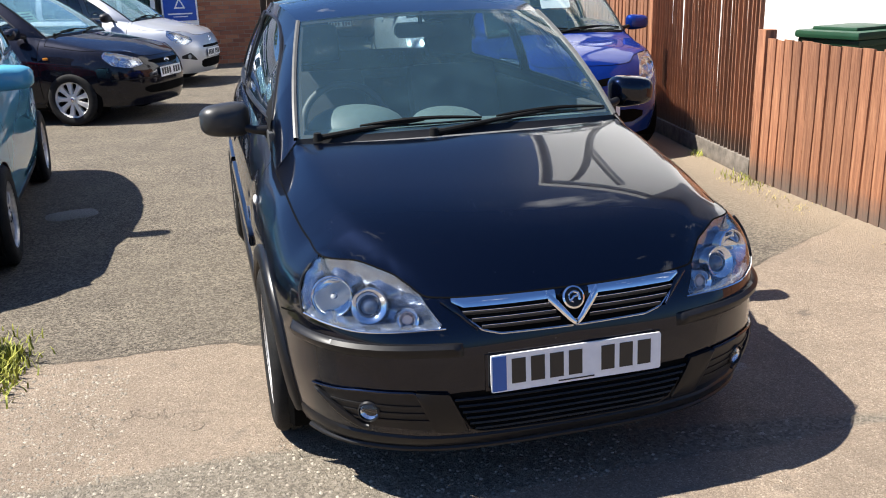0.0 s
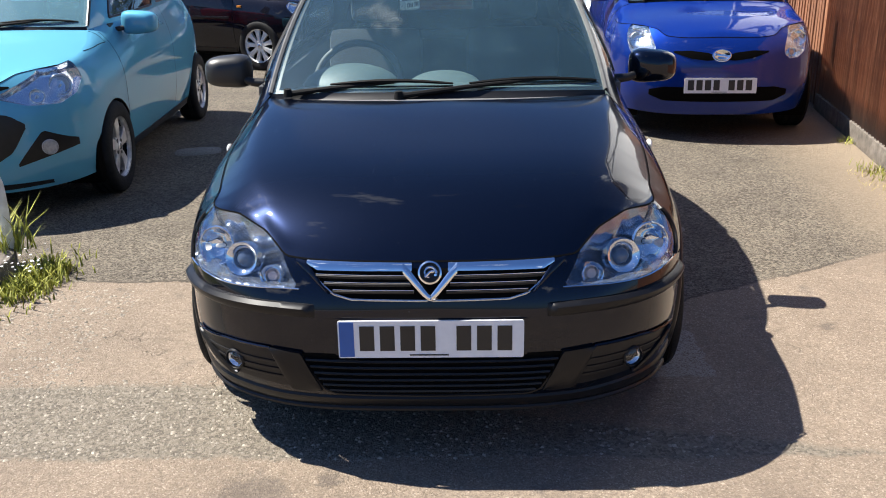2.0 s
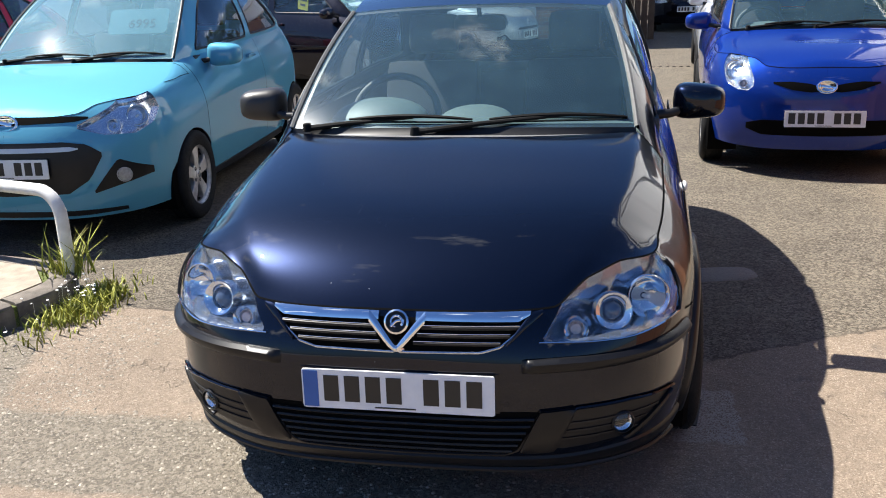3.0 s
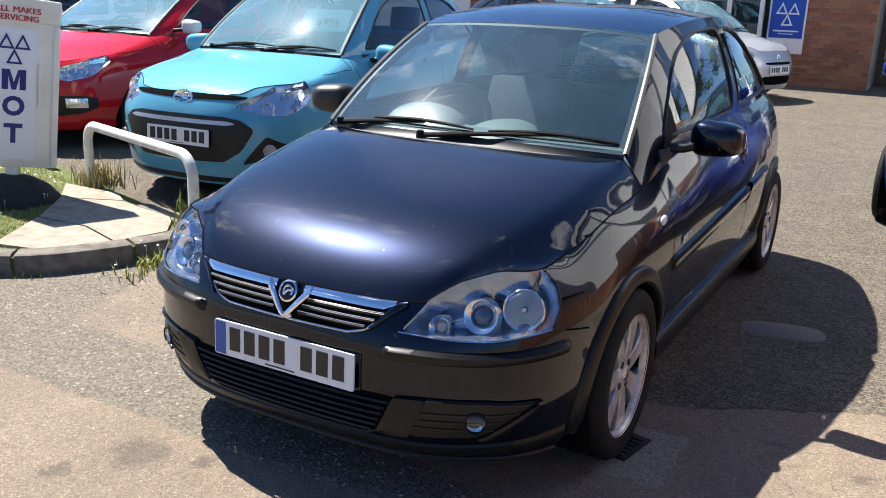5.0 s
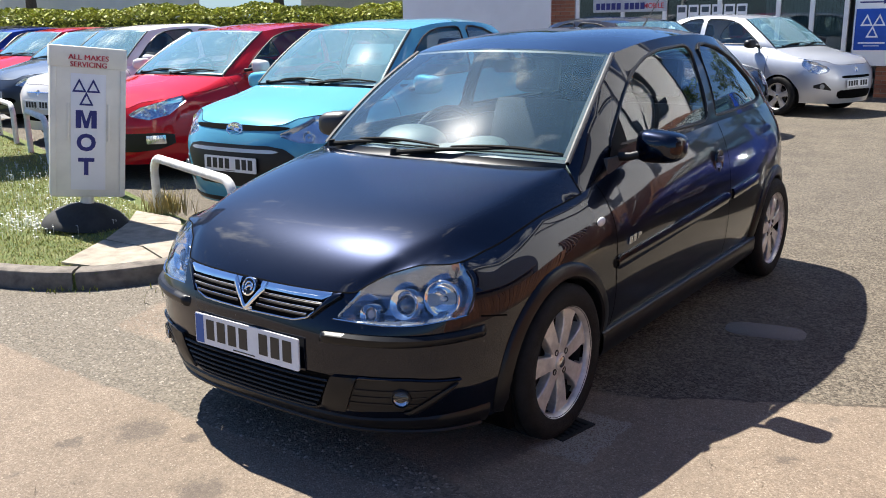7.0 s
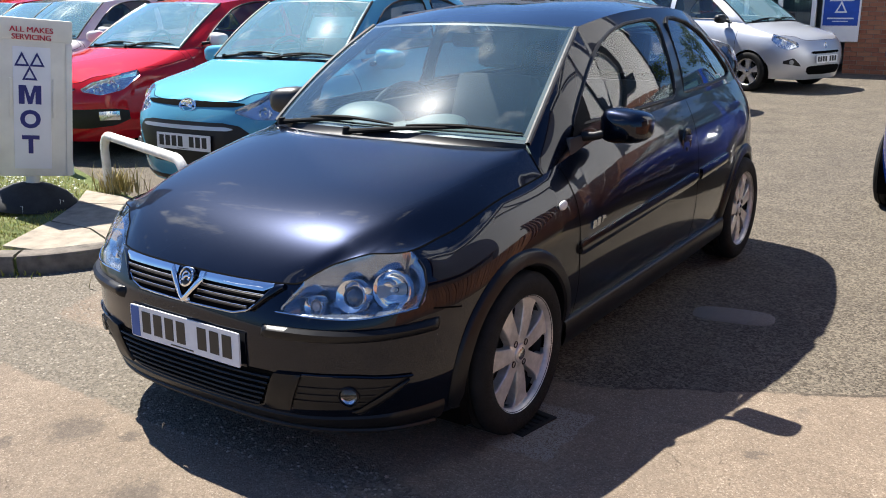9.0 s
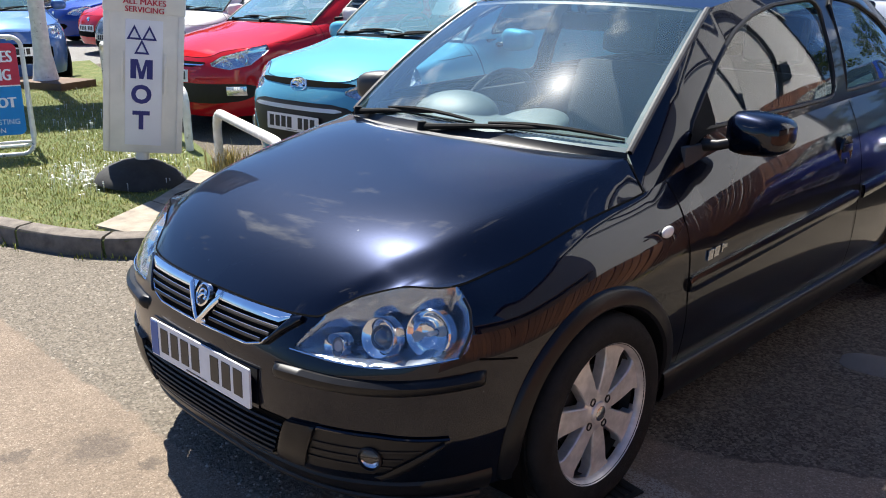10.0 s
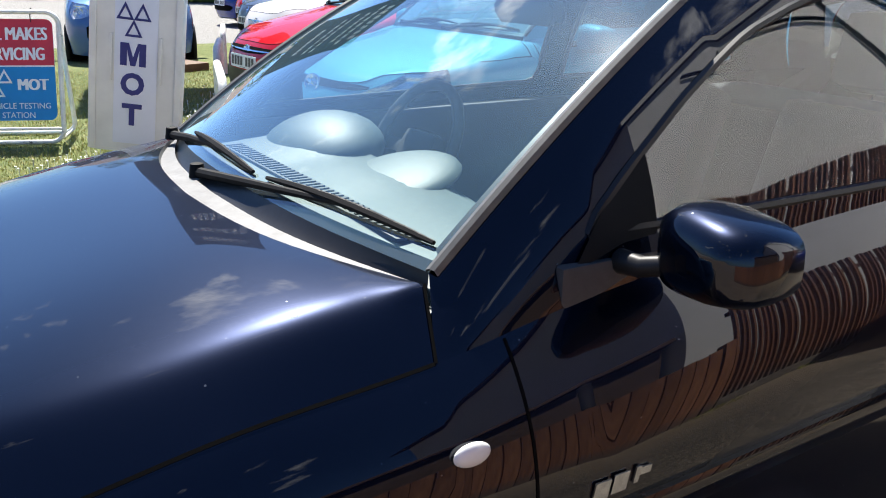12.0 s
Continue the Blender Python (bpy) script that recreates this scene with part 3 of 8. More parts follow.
def wheel_parts(thing, at, side, radius, width, rim, style, caliper=True):
    """One wheel: tyre with tread blocks, rim with spokes, nuts."""
    hub = new("wheel")
    hub.parent = thing
    hub.matrix_local = pose(at[0], at[1], at[2], 0, 0, 0 if side > 0 else 180)
    w = width / 2
    prof = [(rim, -w * 0.86), (rim + 0.012, -w * 0.95), (radius - 0.035, -w), (radius - 0.012, -w * 0.9), (radius, -w * 0.72)]
    for gx in (-0.45, 0.0, 0.45):
        prof += [(radius, (gx - 0.06) * w), (radius - 0.007, (gx - 0.05) * w), (radius - 0.007, (gx + 0.05) * w), (radius, (gx + 0.06) * w)]
    prof += [(radius, w * 0.72), (radius - 0.012, w * 0.9), (radius - 0.035, w), (rim + 0.012, w * 0.95), (rim, w * 0.86)]
    part("tyre", lathe(prof, 56, "x"), M_TYRE, hub)
    # barrel and backing disc coloured near-black for the shade behind the spokes
    part("rim_barrel", lathe([(rim - 0.0125, -w * 0.8), (rim - 0.0125, w * 0.50)], 40, "x"), simple_once("shaded_barrel", (0.035, 0.033, 0.030), 0.6, 0.3), hub)
    lip = lathe([(rim - 0.009, w * 0.60), (rim - 0.008, w * 0.74), (rim - 0.004, w * 0.80), (rim + 0.004, w * 0.90), (rim + 0.006, w * 0.84)], 56, "x")
    part("brake_disc", lathe([(0.03, 0.010), (0.125, 0.010), (0.125, 0.018), (0.03, 0.018)], 36, "x"), simple_once("cast_iron", (0.07, 0.065, 0.06), 0.5, 0.7), hub)
    part("wheel_back", lathe([(0.0, 0.014), (rim - 0.013, 0.014)], 36, "x"), M_VOID, hub)
    count, root, tip, lift = style
    face = M_ALLOY if count < 8 else simple_once("pale_wheel_trim", (0.60, 0.60, 0.58), 0.45, 0, 0.1, 20)
    part("rim", lip, face, hub)
    n_s = 12
    for k in range(count):
        bm = bmesh.new()
        rows = []
        for i in range(n_s):
            u = i / (n_s - 1)
            r = 0.045 + (rim - 0.050) * u
            half = (root + (tip - root) * u) * (1 + 0.75 * (max(0, u - 0.74) / 0.26) ** 2)
            x = w * (0.66 + lift * (1 - u) + 0.05 * math.sin(math.pi * u))
            rows.append([bm.verts.new(p) for p in ((x - 0.035, r, -half * 0.96), (x - 0.004, r, -half), (x, r, -half + 0.003), (x, r, half - 0.003), (x - 0.004, r, half), (x - 0.035, r, half * 0.96))])
        for a, b in zip(rows, rows[1:]):
            for j in range(5):
                bm.faces.new((a[j], a[j + 1], b[j + 1], b[j]))
        bmesh.ops.rotate(bm, verts=bm.verts, cent=(0, 0, 0), matrix=Matrix.Rotation(2 * math.pi * k / count + 0.3, 3, "X"))
        part("spoke", bm, face, hub, sharp=25)
    xh = w * (0.66 + lift)
    part("hub_plate", lathe([(0.072, xh - 0.03), (0.070, xh - 0.004), (0.064, xh), (0.034, xh + 0.001), (0.032, xh + 0.006), (0.026, xh + 0.009), (0.0, xh + 0.010)], 28, "x"), face, hub)
    part("centre_cap", lathe([(0.022, xh + 0.0095), (0.018, xh + 0.012), (0.0, xh + 0.0125)], 20, "x"), M_BADGE, hub)
    if caliper:
        for k in range(4):
            a = math.pi / 2 * k + 0.6
            bm = lathe([(0.0125, xh - 0.004), (0.0125, xh + 0.003), (0.009, xh + 0.004), (0.008, xh - 0.004)], 10, "x")
            bmesh.ops.translate(bm, verts=bm.verts, vec=(0, 0.050 * math.cos(a), 0.050 * math.sin(a)))
            part("wheel_bolt", bm, M_PLASTIC, hub)
    return hub


ONCE = {}


def simple_once(name, *a, **k):
    if name not in ONCE:
        ONCE[name] = simple(name, *a, **k)
    return ONCE[name]


def number_plate(thing, m, w=0.52, h=0.111, blue=True, back=None):
    """A plate with plain bars for its characters."""
    pl = part("number_plate", extrude_poly(rounded(w, h, 0.006), 0.006, m, 0.001), back or M_PLATE, thing)
    left = -w / 2 + (0.055 if blue else 0.02)
    if blue:
        part("blue_band", extrude_poly([(-w / 2 + 0.004, -h / 2 + 0.004), (-w / 2 + 0.045, -h / 2 + 0.004), (-w / 2 + 0.045, h / 2 - 0.004), (-w / 2 + 0.004, h / 2 - 0.004)], 0.004, m @ pose(0, -0.0012, 0)), M_PLATEBLUE, pl)
    room = w / 2 - 0.014 - left
    for k in range(7):
        cw = room / 7.9
        x = left + cw * (k + (0.75 if k > 3 else 0))
        part("character_bar", extrude_poly([(x + cw * 0.1, -0.034), (x + cw * 0.82, -0.034), (x + cw * 0.82, 0.040), (x + cw * 0.1, 0.040)], 0.004, m @ pose(0, -0.0014, 0)), M_INK, pl)
    part("maker_line", extrude_poly([(-0.06, -0.049), (0.05, -0.049), (0.05, -0.045), (-0.06, -0.045)], 0.004, m @ pose(0, -0.0012, 0)), M_INK, pl)
    return pl


def body(thing, sh, paint, glass=M_GLASS, side_glass=M_TINT, lamp=LAMP, doors=2, fine=0.016, trim_arch=None, arch_r=0.315, door_y=(1.15, 2.46)):
    """The panels, glass and under-tray of a car."""
    nv = max(14, int(0.5 / fine))
    v = 1 - (1 - np.linspace(0, 1, nv)) ** 1.5
    ym = sh.ym
    qc, qa = sh.q_lamp, sh.q_pillar
    q_w = float(sh.seek("y", sh.axle[0] - 0.335, 0.6))
    q_d0, q_d1 = float(sh.seek("y", ym(door_y[0]), 0.6)), float(sh.seek("y", ym(door_y[1]), 0.6))

    def panel(q0, q1, f=None):
        n = max(3, int((q1 - q0) / fine))
        Q, V = np.meshgrid(np.linspace(q0, q1, n), v, indexing="ij")
        if f is None:
            return sh.ring(Q, V), None, None
        P = sh.ring(Q, V)
        Q2, V2, ins, out = split_grid(Q, V, f(Q, V, P))
        return sh.ring(Q2, V2), ins, out

    def arch(k):
        return lambda Q, V, P: arch_r - np.hypot(P[..., 1] - sh.axle[k], P[..., 2] - 0.285)

    lp = lamp
    pb, lens_f, bum_f = panel(0, q_w, lambda Q, V, P: np.maximum(poly_f(lp, Q, P[..., 2]), -9))
    pw, _, wing_f = panel(q_w, q_d0, arch(0))
    pd, _, _ = panel(q_d0, q_d1)
    pr, _, rear_f = panel(q_d1, sh.len, arch(1))
    # front bumper in one piece, both halves
    a, b = grid_bm(pb, bum_f), grid_bm(pb, bum_f, True)
    tmp = bpy.data.meshes.new("half")
    b.to_mesh(tmp)
    a.from_mesh(tmp)
    b.free()
    bpy.data.meshes.remove(tmp)
    bmesh.ops.remove_doubles(a, verts=a.verts, dist=1e-4)
    part("front_bumper", a, paint, thing)
    lamps = []
    for mir in (False, True):
        part("wing", grid_bm(pw, wing_f, mir), paint, thing)
        part("door", grid_bm(pd, None, mir), paint, thing)
        part("rear_quarter", grid_bm(pr, rear_f, mir), paint, thing)
        lamps.append(part("headlight", grid_bm(pb, lens_f, mir), M_LENS, thing, "clear headlight lens"))
        lamps[-1].visible_shadow = False
    # bonnet
    top = lambda q: sh.ring(q, np.ones_like(q))
    hm, hb = curve3(sh.map(HOOD_MID)), curve3(sh.map(HOOD_BACK))
    m0, mb = top(np.array([0.0]))[0], sh.map(HOOD_MID)
    mb[0] = m0
    hm = curve3(mb)
    hbk = sh.map(HOOD_BACK)
    hbk[-1] = top(np.array([qa]))[0]
    hb = curve3(hbk)
    ga, gb = np.linspace(0, 1, max(16, int(0.8 / fine))), np.linspace(0, 1, max(20, int(1.0 / fine)))
    if sh.ridge:
        # the bonnet's own rear corner, then down its flank to the joint with the wing
        corner, foot = np.array(sh.ridge[-1]), hbk[-1]
        hb = curve3([hbk[0], hbk[1], corner])
        flank = lambda t: corner + (foot - corner) * np.asarray(t)[:, None]
        back = np.concatenate([hb(np.linspace(0, 1, 30)), flank(np.linspace(0, 1, 10))[1:]], 0)
        k = np.r_[0, np.cumsum(np.linalg.norm(np.diff(back, axis=0), axis=1))]
        along = lambda t: np.stack([np.interp(np.asarray(t), k / k[-1], back[:, i]) for i in range(3)], -1)
        hood = coons(lambda t: top(np.asarray(t) * qc), along, hm, lambda t: top(qc + np.asarray(t) * (qa - qc)), ga, gb)
        X, Y, Z = hood[..., 0], hood[..., 1], hood[..., 2].copy()
        crown = sum(k * X ** (2 * i) * (Y - 0.6) ** j for i, row in enumerate(HERO_CROWN) for j, k in enumerate(row))
        # beyond the ridge the skin folds down to the joint with the wing
        rg = np.array(sh.ridge)
        over = X - np.interp(Y, rg[:, 1], rg[:, 0]) - 0.25 * np.clip(0.30 - Y, 0, 1)
        fold = 0.014 * np.log1p(np.exp(np.clip(over / 0.014, -40, 40)))
        miss = crown[-1] - Z[-1]
        hood[..., 2] = crown - fold * np.clip(miss / np.maximum(fold[-1], 0.02), 0, 1.6)[None]
        # ease the last few centimetres onto the front, side and rear edges
        for axis, edge in ((0, -1), (1, 0), (1, -1)):
            gap = np.take(Z - hood[..., 2], [edge], axis)
            walk_in = np.linalg.norm(hood - np.take(hood, [edge], axis), axis=-1)
            hood[..., 2] += gap * np.exp(-((walk_in / 0.05) ** 2))
    else:
        hood = coons(lambda t: top(np.asarray(t) * qc), hb, hm, lambda t: top(qc + np.asarray(t) * (qa - qc)), ga, gb)
        bulge = ((1 - ga**2.4)[:, None] * np.sin(np.pi * gb)[None]) * 0.020
        hood[..., 2] += bulge
        # fair the middle of the bonnet to one even crown, keeping its edges
        X, Y, Z = hood[..., 0], hood[..., 1], hood[..., 2]
        terms = np.stack([X ** (2 * i) * Y**j for i in range(3) for j in range(4)], -1)
        co = np.linalg.lstsq(terms.reshape(-1, terms.shape[-1]), Z.ravel(), rcond=None)[0]
        fit_z = terms @ co
        edge = np.minimum.reduce([np.broadcast_to(((1 - ga) * 0.70)[:, None], Z.shape), np.broadcast_to((gb * 0.85)[None], Z.shape), np.broadcast_to(((1 - gb) * 0.85)[None], Z.shape)])
        hood[..., 2] = fit_z + (Z - fit_z) * np.exp(-((edge / 0.085) ** 2))
    hood = np.concatenate([hood[::-1] * (-1, 1, 1), hood[1:]], 0)
    part("bonnet", grid_bm(hood), paint, thing, sharp=75)
    # glass and roof
    gbase, gtop, rail = sh.map(GLASS_BASE), sh.map(GLASS_TOP), sh.map(RAIL)
    rmid, rback = sh.map(ROOF_MID), sh.map(ROOF_BACK)
    gl = lambda p0, p1, s: (lambda t: p0 + (p1 - p0) * np.asarray(t)[:, None] + np.array(s) * (4 * np.asarray(t) * (1 - np.asarray(t)))[:, None])
    pil = gl(gbase[-1], gtop[-1], (0.012, -0.014, 0.014))
    cen = gl(gbase[0], gtop[0], (0, -0.007, 0.007))
    a1, b1 = np.linspace(0, 1, 16), np.linspace(0, 1, 18)
    ws = coons(curve3(gbase), curve3(gtop), cen, pil, a1, b1)
    ws = np.concatenate([ws[::-1] * (-1, 1, 1), ws[1:]], 0)
    part("windscreen", grid_bm(ws), glass, thing).visible_shadow = False
    # black frit band round the glass
    n = ws.shape[0]
    rim = np.concatenate([ws[:, 0], ws[-1, 1:], ws[::-1, -1][1:], ws[0, ::-1][1:]], 0) + (0, 0.003, -0.004)
    inner = np.concatenate([ws[:, 1] * 0.55 + ws[:, 0] * 0.45, (ws[-2] * 0.6 + ws[-1] * 0.4)[1:], (ws[:, -2] * 0.5 + ws[:, -1] * 0.5)[::-1][1:], (ws[1] * 0.6 + ws[0] * 0.4)[::-1][1:]], 0) + (0, 0.003, -0.004)
    part("screen_surround", grid_bm(np.stack([rim, inner], 1)), M_PLASTIC, thing)
    h0, h1 = hb([0.0])[0], hb([1.0])[0]
    cw = coons(hb, curve3(gbase), lambda t: h0 + (gbase[0] - h0) * np.asarray(t)[:, None], lambda t: h1 + (gbase[-1] - h1) * np.asarray(t)[:, None], a1, np.array([0.0, 0.05, 0.30, 0.55, 0.60, 0.85, 1.0]))
    cw[:, 1:6, 2] -= np.array([0.010, 0.012, 0.013, 0.022, 0.016])
    cw = np.concatenate([cw[::-1] * (-1, 1, 1), cw[1:]], 0)
    part("cowl_panel", grid_bm(cw[:, :4]), M_COWL if fine < 0.018 else M_PLASTIC, thing, "weathered grey plastic cowl" if fine < 0.018 else "")
    part("cowl_well", grid_bm(cw[:, 3:]), M_PLASTIC, thing)
    roof = coons(curve3(gtop), curve3(rback), curve3(rmid), curve3(rail), np.linspace(0, 1, 18), np.linspace(0, 1, 40))
    roof = np.concatenate([roof[::-1] * (-1, 1, 1), roof[1:]], 0)
    part("roof", grid_bm(roof), paint, thing)
    # cabin sides: from the waist up to pillar and rail
    q_c = sh.q_tail
    rc = curve3(rail)
    share = 0.25

    def side(A, V):
        A, V = np.asarray(A, float), np.asarray(V, float)
        B = top(qa + A * (q_c - qa))
        t1 = np.clip(A / share, 0, 1)
        E = gbase[-1] + (gtop[-1] - gbase[-1]) * t1[..., None] + np.array((0.012, -0.014, 0.014)) * (4 * t1 * (1 - t1))[..., None]
        R = rc(np.clip((A - share) / (1 - share), 0, 1))
        U = np.where((A < share)[..., None], E, R)
        P = B + (U - B) * V[..., None]
        out = 4 * V * (1 - V) * np.clip(A / 0.12, 0, 1)
        P = P + np.stack([0.024 * out, 0 * V, 0.006 * out], -1)
        return P

    A, V = np.meshgrid(np.linspace(0, 1, max(40, int(2.6 / fine))), np.linspace(0, 1, max(16, int(0.5 / fine))), indexing="ij")
    P = side(A, V)
    fw = np.maximum(poly_f(sh.map2(DOOR_WIN), P[..., 1], P[..., 2]), poly_f(sh.map2(REAR_WIN), P[..., 1], P[..., 2]))
    A2, V2, ins, out = split_grid(A, V, fw)
    P = side(A2, V2)
    mid = float(ym(2.405))
    flat = P.reshape(-1, 3)
    for mir in (False, True):
        part("side_frame", grid_bm(P, out, mir), paint, thing)
        Pi = P + (-0.006, 0, 0)
        part("door_window", grid_bm(Pi, [f for f in ins if flat[f[0], 1] < mid], mir), M_SIDEGLASS, thing).visible_shadow = False
        part("quarter_window", grid_bm(Pi, [f for f in ins if flat[f[0], 1] >= mid], mir), side_glass, thing).visible_shadow = False
        for poly in (DOOR_WIN, REAR_WIN):
            w = np.array(sh.map2(poly + poly[:1]))
            t = np.linspace(0, 1, 70)
            k = np.r_[0, np.cumsum(np.hypot(*np.diff(w, axis=0).T))]
            y, z = np.interp(t, k / k[-1], w[:, 0]), np.interp(t, k / k[-1], w[:, 1])
            x = np.array([flat[np.argmin((flat[:, 1] - a) ** 2 + (flat[:, 2] - b) ** 2), 0] for a, b in zip(y, z)])
            x = np.convolve(np.r_[x[-4:-1], x, x[1:4]], np.ones(7) / 7, "valid")
            sg = -1 if mir else 1
            part("window_seal", tube([(sg * (c - 0.001), a, b) for a, b, c in zip(y, z, x)], 0.0085, 6), M_PLASTIC, thing)
    if sh.ridge:
        # matt black sail panel that carries the mirror, at the front corner of the door glass
        sail = [(1.325, 0.935), (1.42, 0.968), (1.492, 0.975), (1.498, 1.105), (1.46, 1.075), (1.39, 1.015)]
        A3, V3 = np.meshgrid(np.linspace(0.05, 0.35, 60), np.linspace(0, 1, 60), indexing="ij")
        P3 = side(A3, V3)
        A3, V3, ins3, _ = split_grid(A3, V3, poly_f(sail, P3[..., 1], P3[..., 2]))
        for mir in (False, True):
            part("mirror_sail", grid_bm(side(A3, V3) + (0.005, -0.001, 0.002), ins3, mir), M_WIPER, thing, "matt black mirror mounting panel")
    # dark waist moulding and pillar trim
    for sg in (1, -1):
        t = np.linspace(0, 1, 20)
        e = pil(t) * (sg, 1, 1)
        out_, up_ = np.array((0.014 * sg, 0.004, 0.002)), np.array((0.001 * sg, -0.004, 0.007))
        part("pillar_trim", grid_bm(np.stack([e - out_ * 0.4 - up_ * 0.4, e - out_ * 0.3 + up_ * 0.7, e + out_ * 0.3 + up_ * 1.05, e + out_ * 0.85 + up_ * 0.6, e + out_ * 1.0 - up_ * 0.8], 1)), M_PILLAR if fine < 0.018 else M_PLASTIC, thing, "satin grey screen pillar trim with its sun glint painted in" if fine < 0.018 else "")
    # tailgate
    back = lambda t: top(sh.len - np.asarray(t) * (sh.len - q_c))
    tc = curve3([rmid[-1], (0, float(ym(3.62)), float(sh.zm(1.17))), top(np.array([sh.len]))[0]])
    ts = gl(rback[-1], top(np.array([q_c]))[0], (0.03, 0.02, 0))
    tg = coons(curve3(rback), back, tc, ts, np.linspace(0, 1, 14), np.linspace(0, 1, 14))
    tg = np.concatenate([tg[::-1] * (-1, 1, 1), tg[1:]], 0)
    n = tg.shape[0]
    f_in = [[i * 14 + j, (i + 1) * 14 + j, (i + 1) * 14 + j + 1, i * 14 + j + 1] for i in range(3, n - 4) for j in range(2, 11)]
    f_out = [[i * 14 + j, (i + 1) * 14 + j, (i + 1) * 14 + j + 1, i * 14 + j + 1] for i in range(n - 1) for j in range(13) if not (3 <= i < n - 4 and 2 <= j < 11)]
    part("tailgate", grid_bm(tg, f_out), paint, thing)
    part("rear_window", grid_bm(tg, f_in), side_glass, thing).visible_shadow = False
    # under-tray, bulkhead and wheel wells
    L = float(sh.oy(sh.len))
    hw = 0.58 * sh.fx
    bm = box((-hw * 0.75, 0.16, 0.19), (hw * 0.75, L - 0.15, 0.24))
    add_box(bm, (-hw * 1.25, sh.axle[0] + 0.36, 0.17), (hw * 1.25, sh.axle[1] - 0.36, 0.30))
    part("under_tray", bm, M_VOID, thing)
    yb = float(ym(1.02))
    part("bulkhead", box((-0.62 * sh.fx, yb, 0.24), (0.62 * sh.fx, yb + 0.03, float(sh.zm(0.88)))), M_VOID, thing)
    for k in (0, 1):
        for sg in (1, -1):
            bm = lathe([(0.30, 0.56 * sh.fx), (0.338, 0.56 * sh.fx), (0.338, (0.775 if k == 0 else 0.765) * sh.fx), (arch_r + 0.004, (0.79 if k == 0 else 0.775) * sh.fx)], 40, "x")
            bmesh.ops.delete(bm, geom=[w for w in bm.verts if w.co.z < -0.16], context="VERTS")
            bmesh.ops.transform(bm, matrix=pose(0, sh.axle[k], 0.285) @ Matrix.Diagonal((sg, 1, 1, 1)), verts=bm.verts)
            part("wheel_well", bm, M_VOID, thing)
    if trim_arch:
        for k in (0, 1):
            for mir in (False, True):
                an = np.radians(np.linspace(-14, 194, 60))
                rr = arch_r + np.array([-0.012, -0.004, 0.004, 0.040, 0.050, 0.054])
                oo = np.array([-0.05, 0.010, 0.017, 0.014, 0.006, -0.004])
                Y = sh.axle[k] + np.cos(an)[:, None] * rr[None]
                Z = np.maximum(0.285 + np.sin(an)[:, None] * rr[None], 0.215)
                part("arch_trim", grid_bm(sh.on("y", Y, Z, np.broadcast_to(oo, Y.shape)), None, mir), trim_arch, thing)
    # shut lines
    z1 = lambda q: float(sh.zt(q))
    for mir in (False, True):
        for yy in door_y:
            q = float(sh.seek("y", ym(yy), 0.6))
            zz = np.linspace(0.30, z1(q) - 0.004, 30)
            seam(sh, "y", np.full(30, ym(yy)), zz, thing, mir)
        if sh.ridge:
            e = top(np.linspace(qc, qa, 60)) * ((-1, 1, 1) if mir else 1)
            part("shut_line", ribbon(e + (0.0012 * (-1 if mir else 1), 0, 0.0012), 0.0055, np.tile((-0.7 if mir else 0.7, 0, 0.7), (60, 1))), M_VOID, thing)
            e = flank(np.linspace(0, 1, 12)) * ((-1, 1, 1) if mir else 1)
            part("shut_line", ribbon(e + (0.0015 * (-1 if mir else 1), 0.001, 0.0015), 0.005, np.tile((-0.7 if mir else 0.7, 0, 0.7), (12, 1))), M_VOID, thing)
            continue
        lq = float(np.array(lp)[:, 0].max())
        y0, y1 = float(sh.ring(np.array([lq]), np.array([0.95]))[0, 1]), float(ym(1.08))
        yy = np.linspace(y0, y1, 60)
        zz = np.array([z1(sh.seek("y", a, 0.7)) for a in yy]) - np.interp(yy, [y0, y0 + 0.2, y1], [0.004, 0.038, 0.072])
        seam(sh, "y", yy, zz, thing, mir)
        seam(sh, "y", np.full(12, y1), np.linspace(zz[-1], z1(sh.seek("y", y1, 0.7)) - 0.002, 12), thing, mir)
    q = np.linspace(0, qc, 60)
    p = np.concatenate([top(q)[::-1] * (-1, 1, 1), top(q)[1:]], 0)
    part("shut_line", ribbon(p + (0, -0.001, 0.0008), 0.005, np.tile((0, -0.8, 0.6), (len(p), 1))), M_VOID, thing)
    return lamps


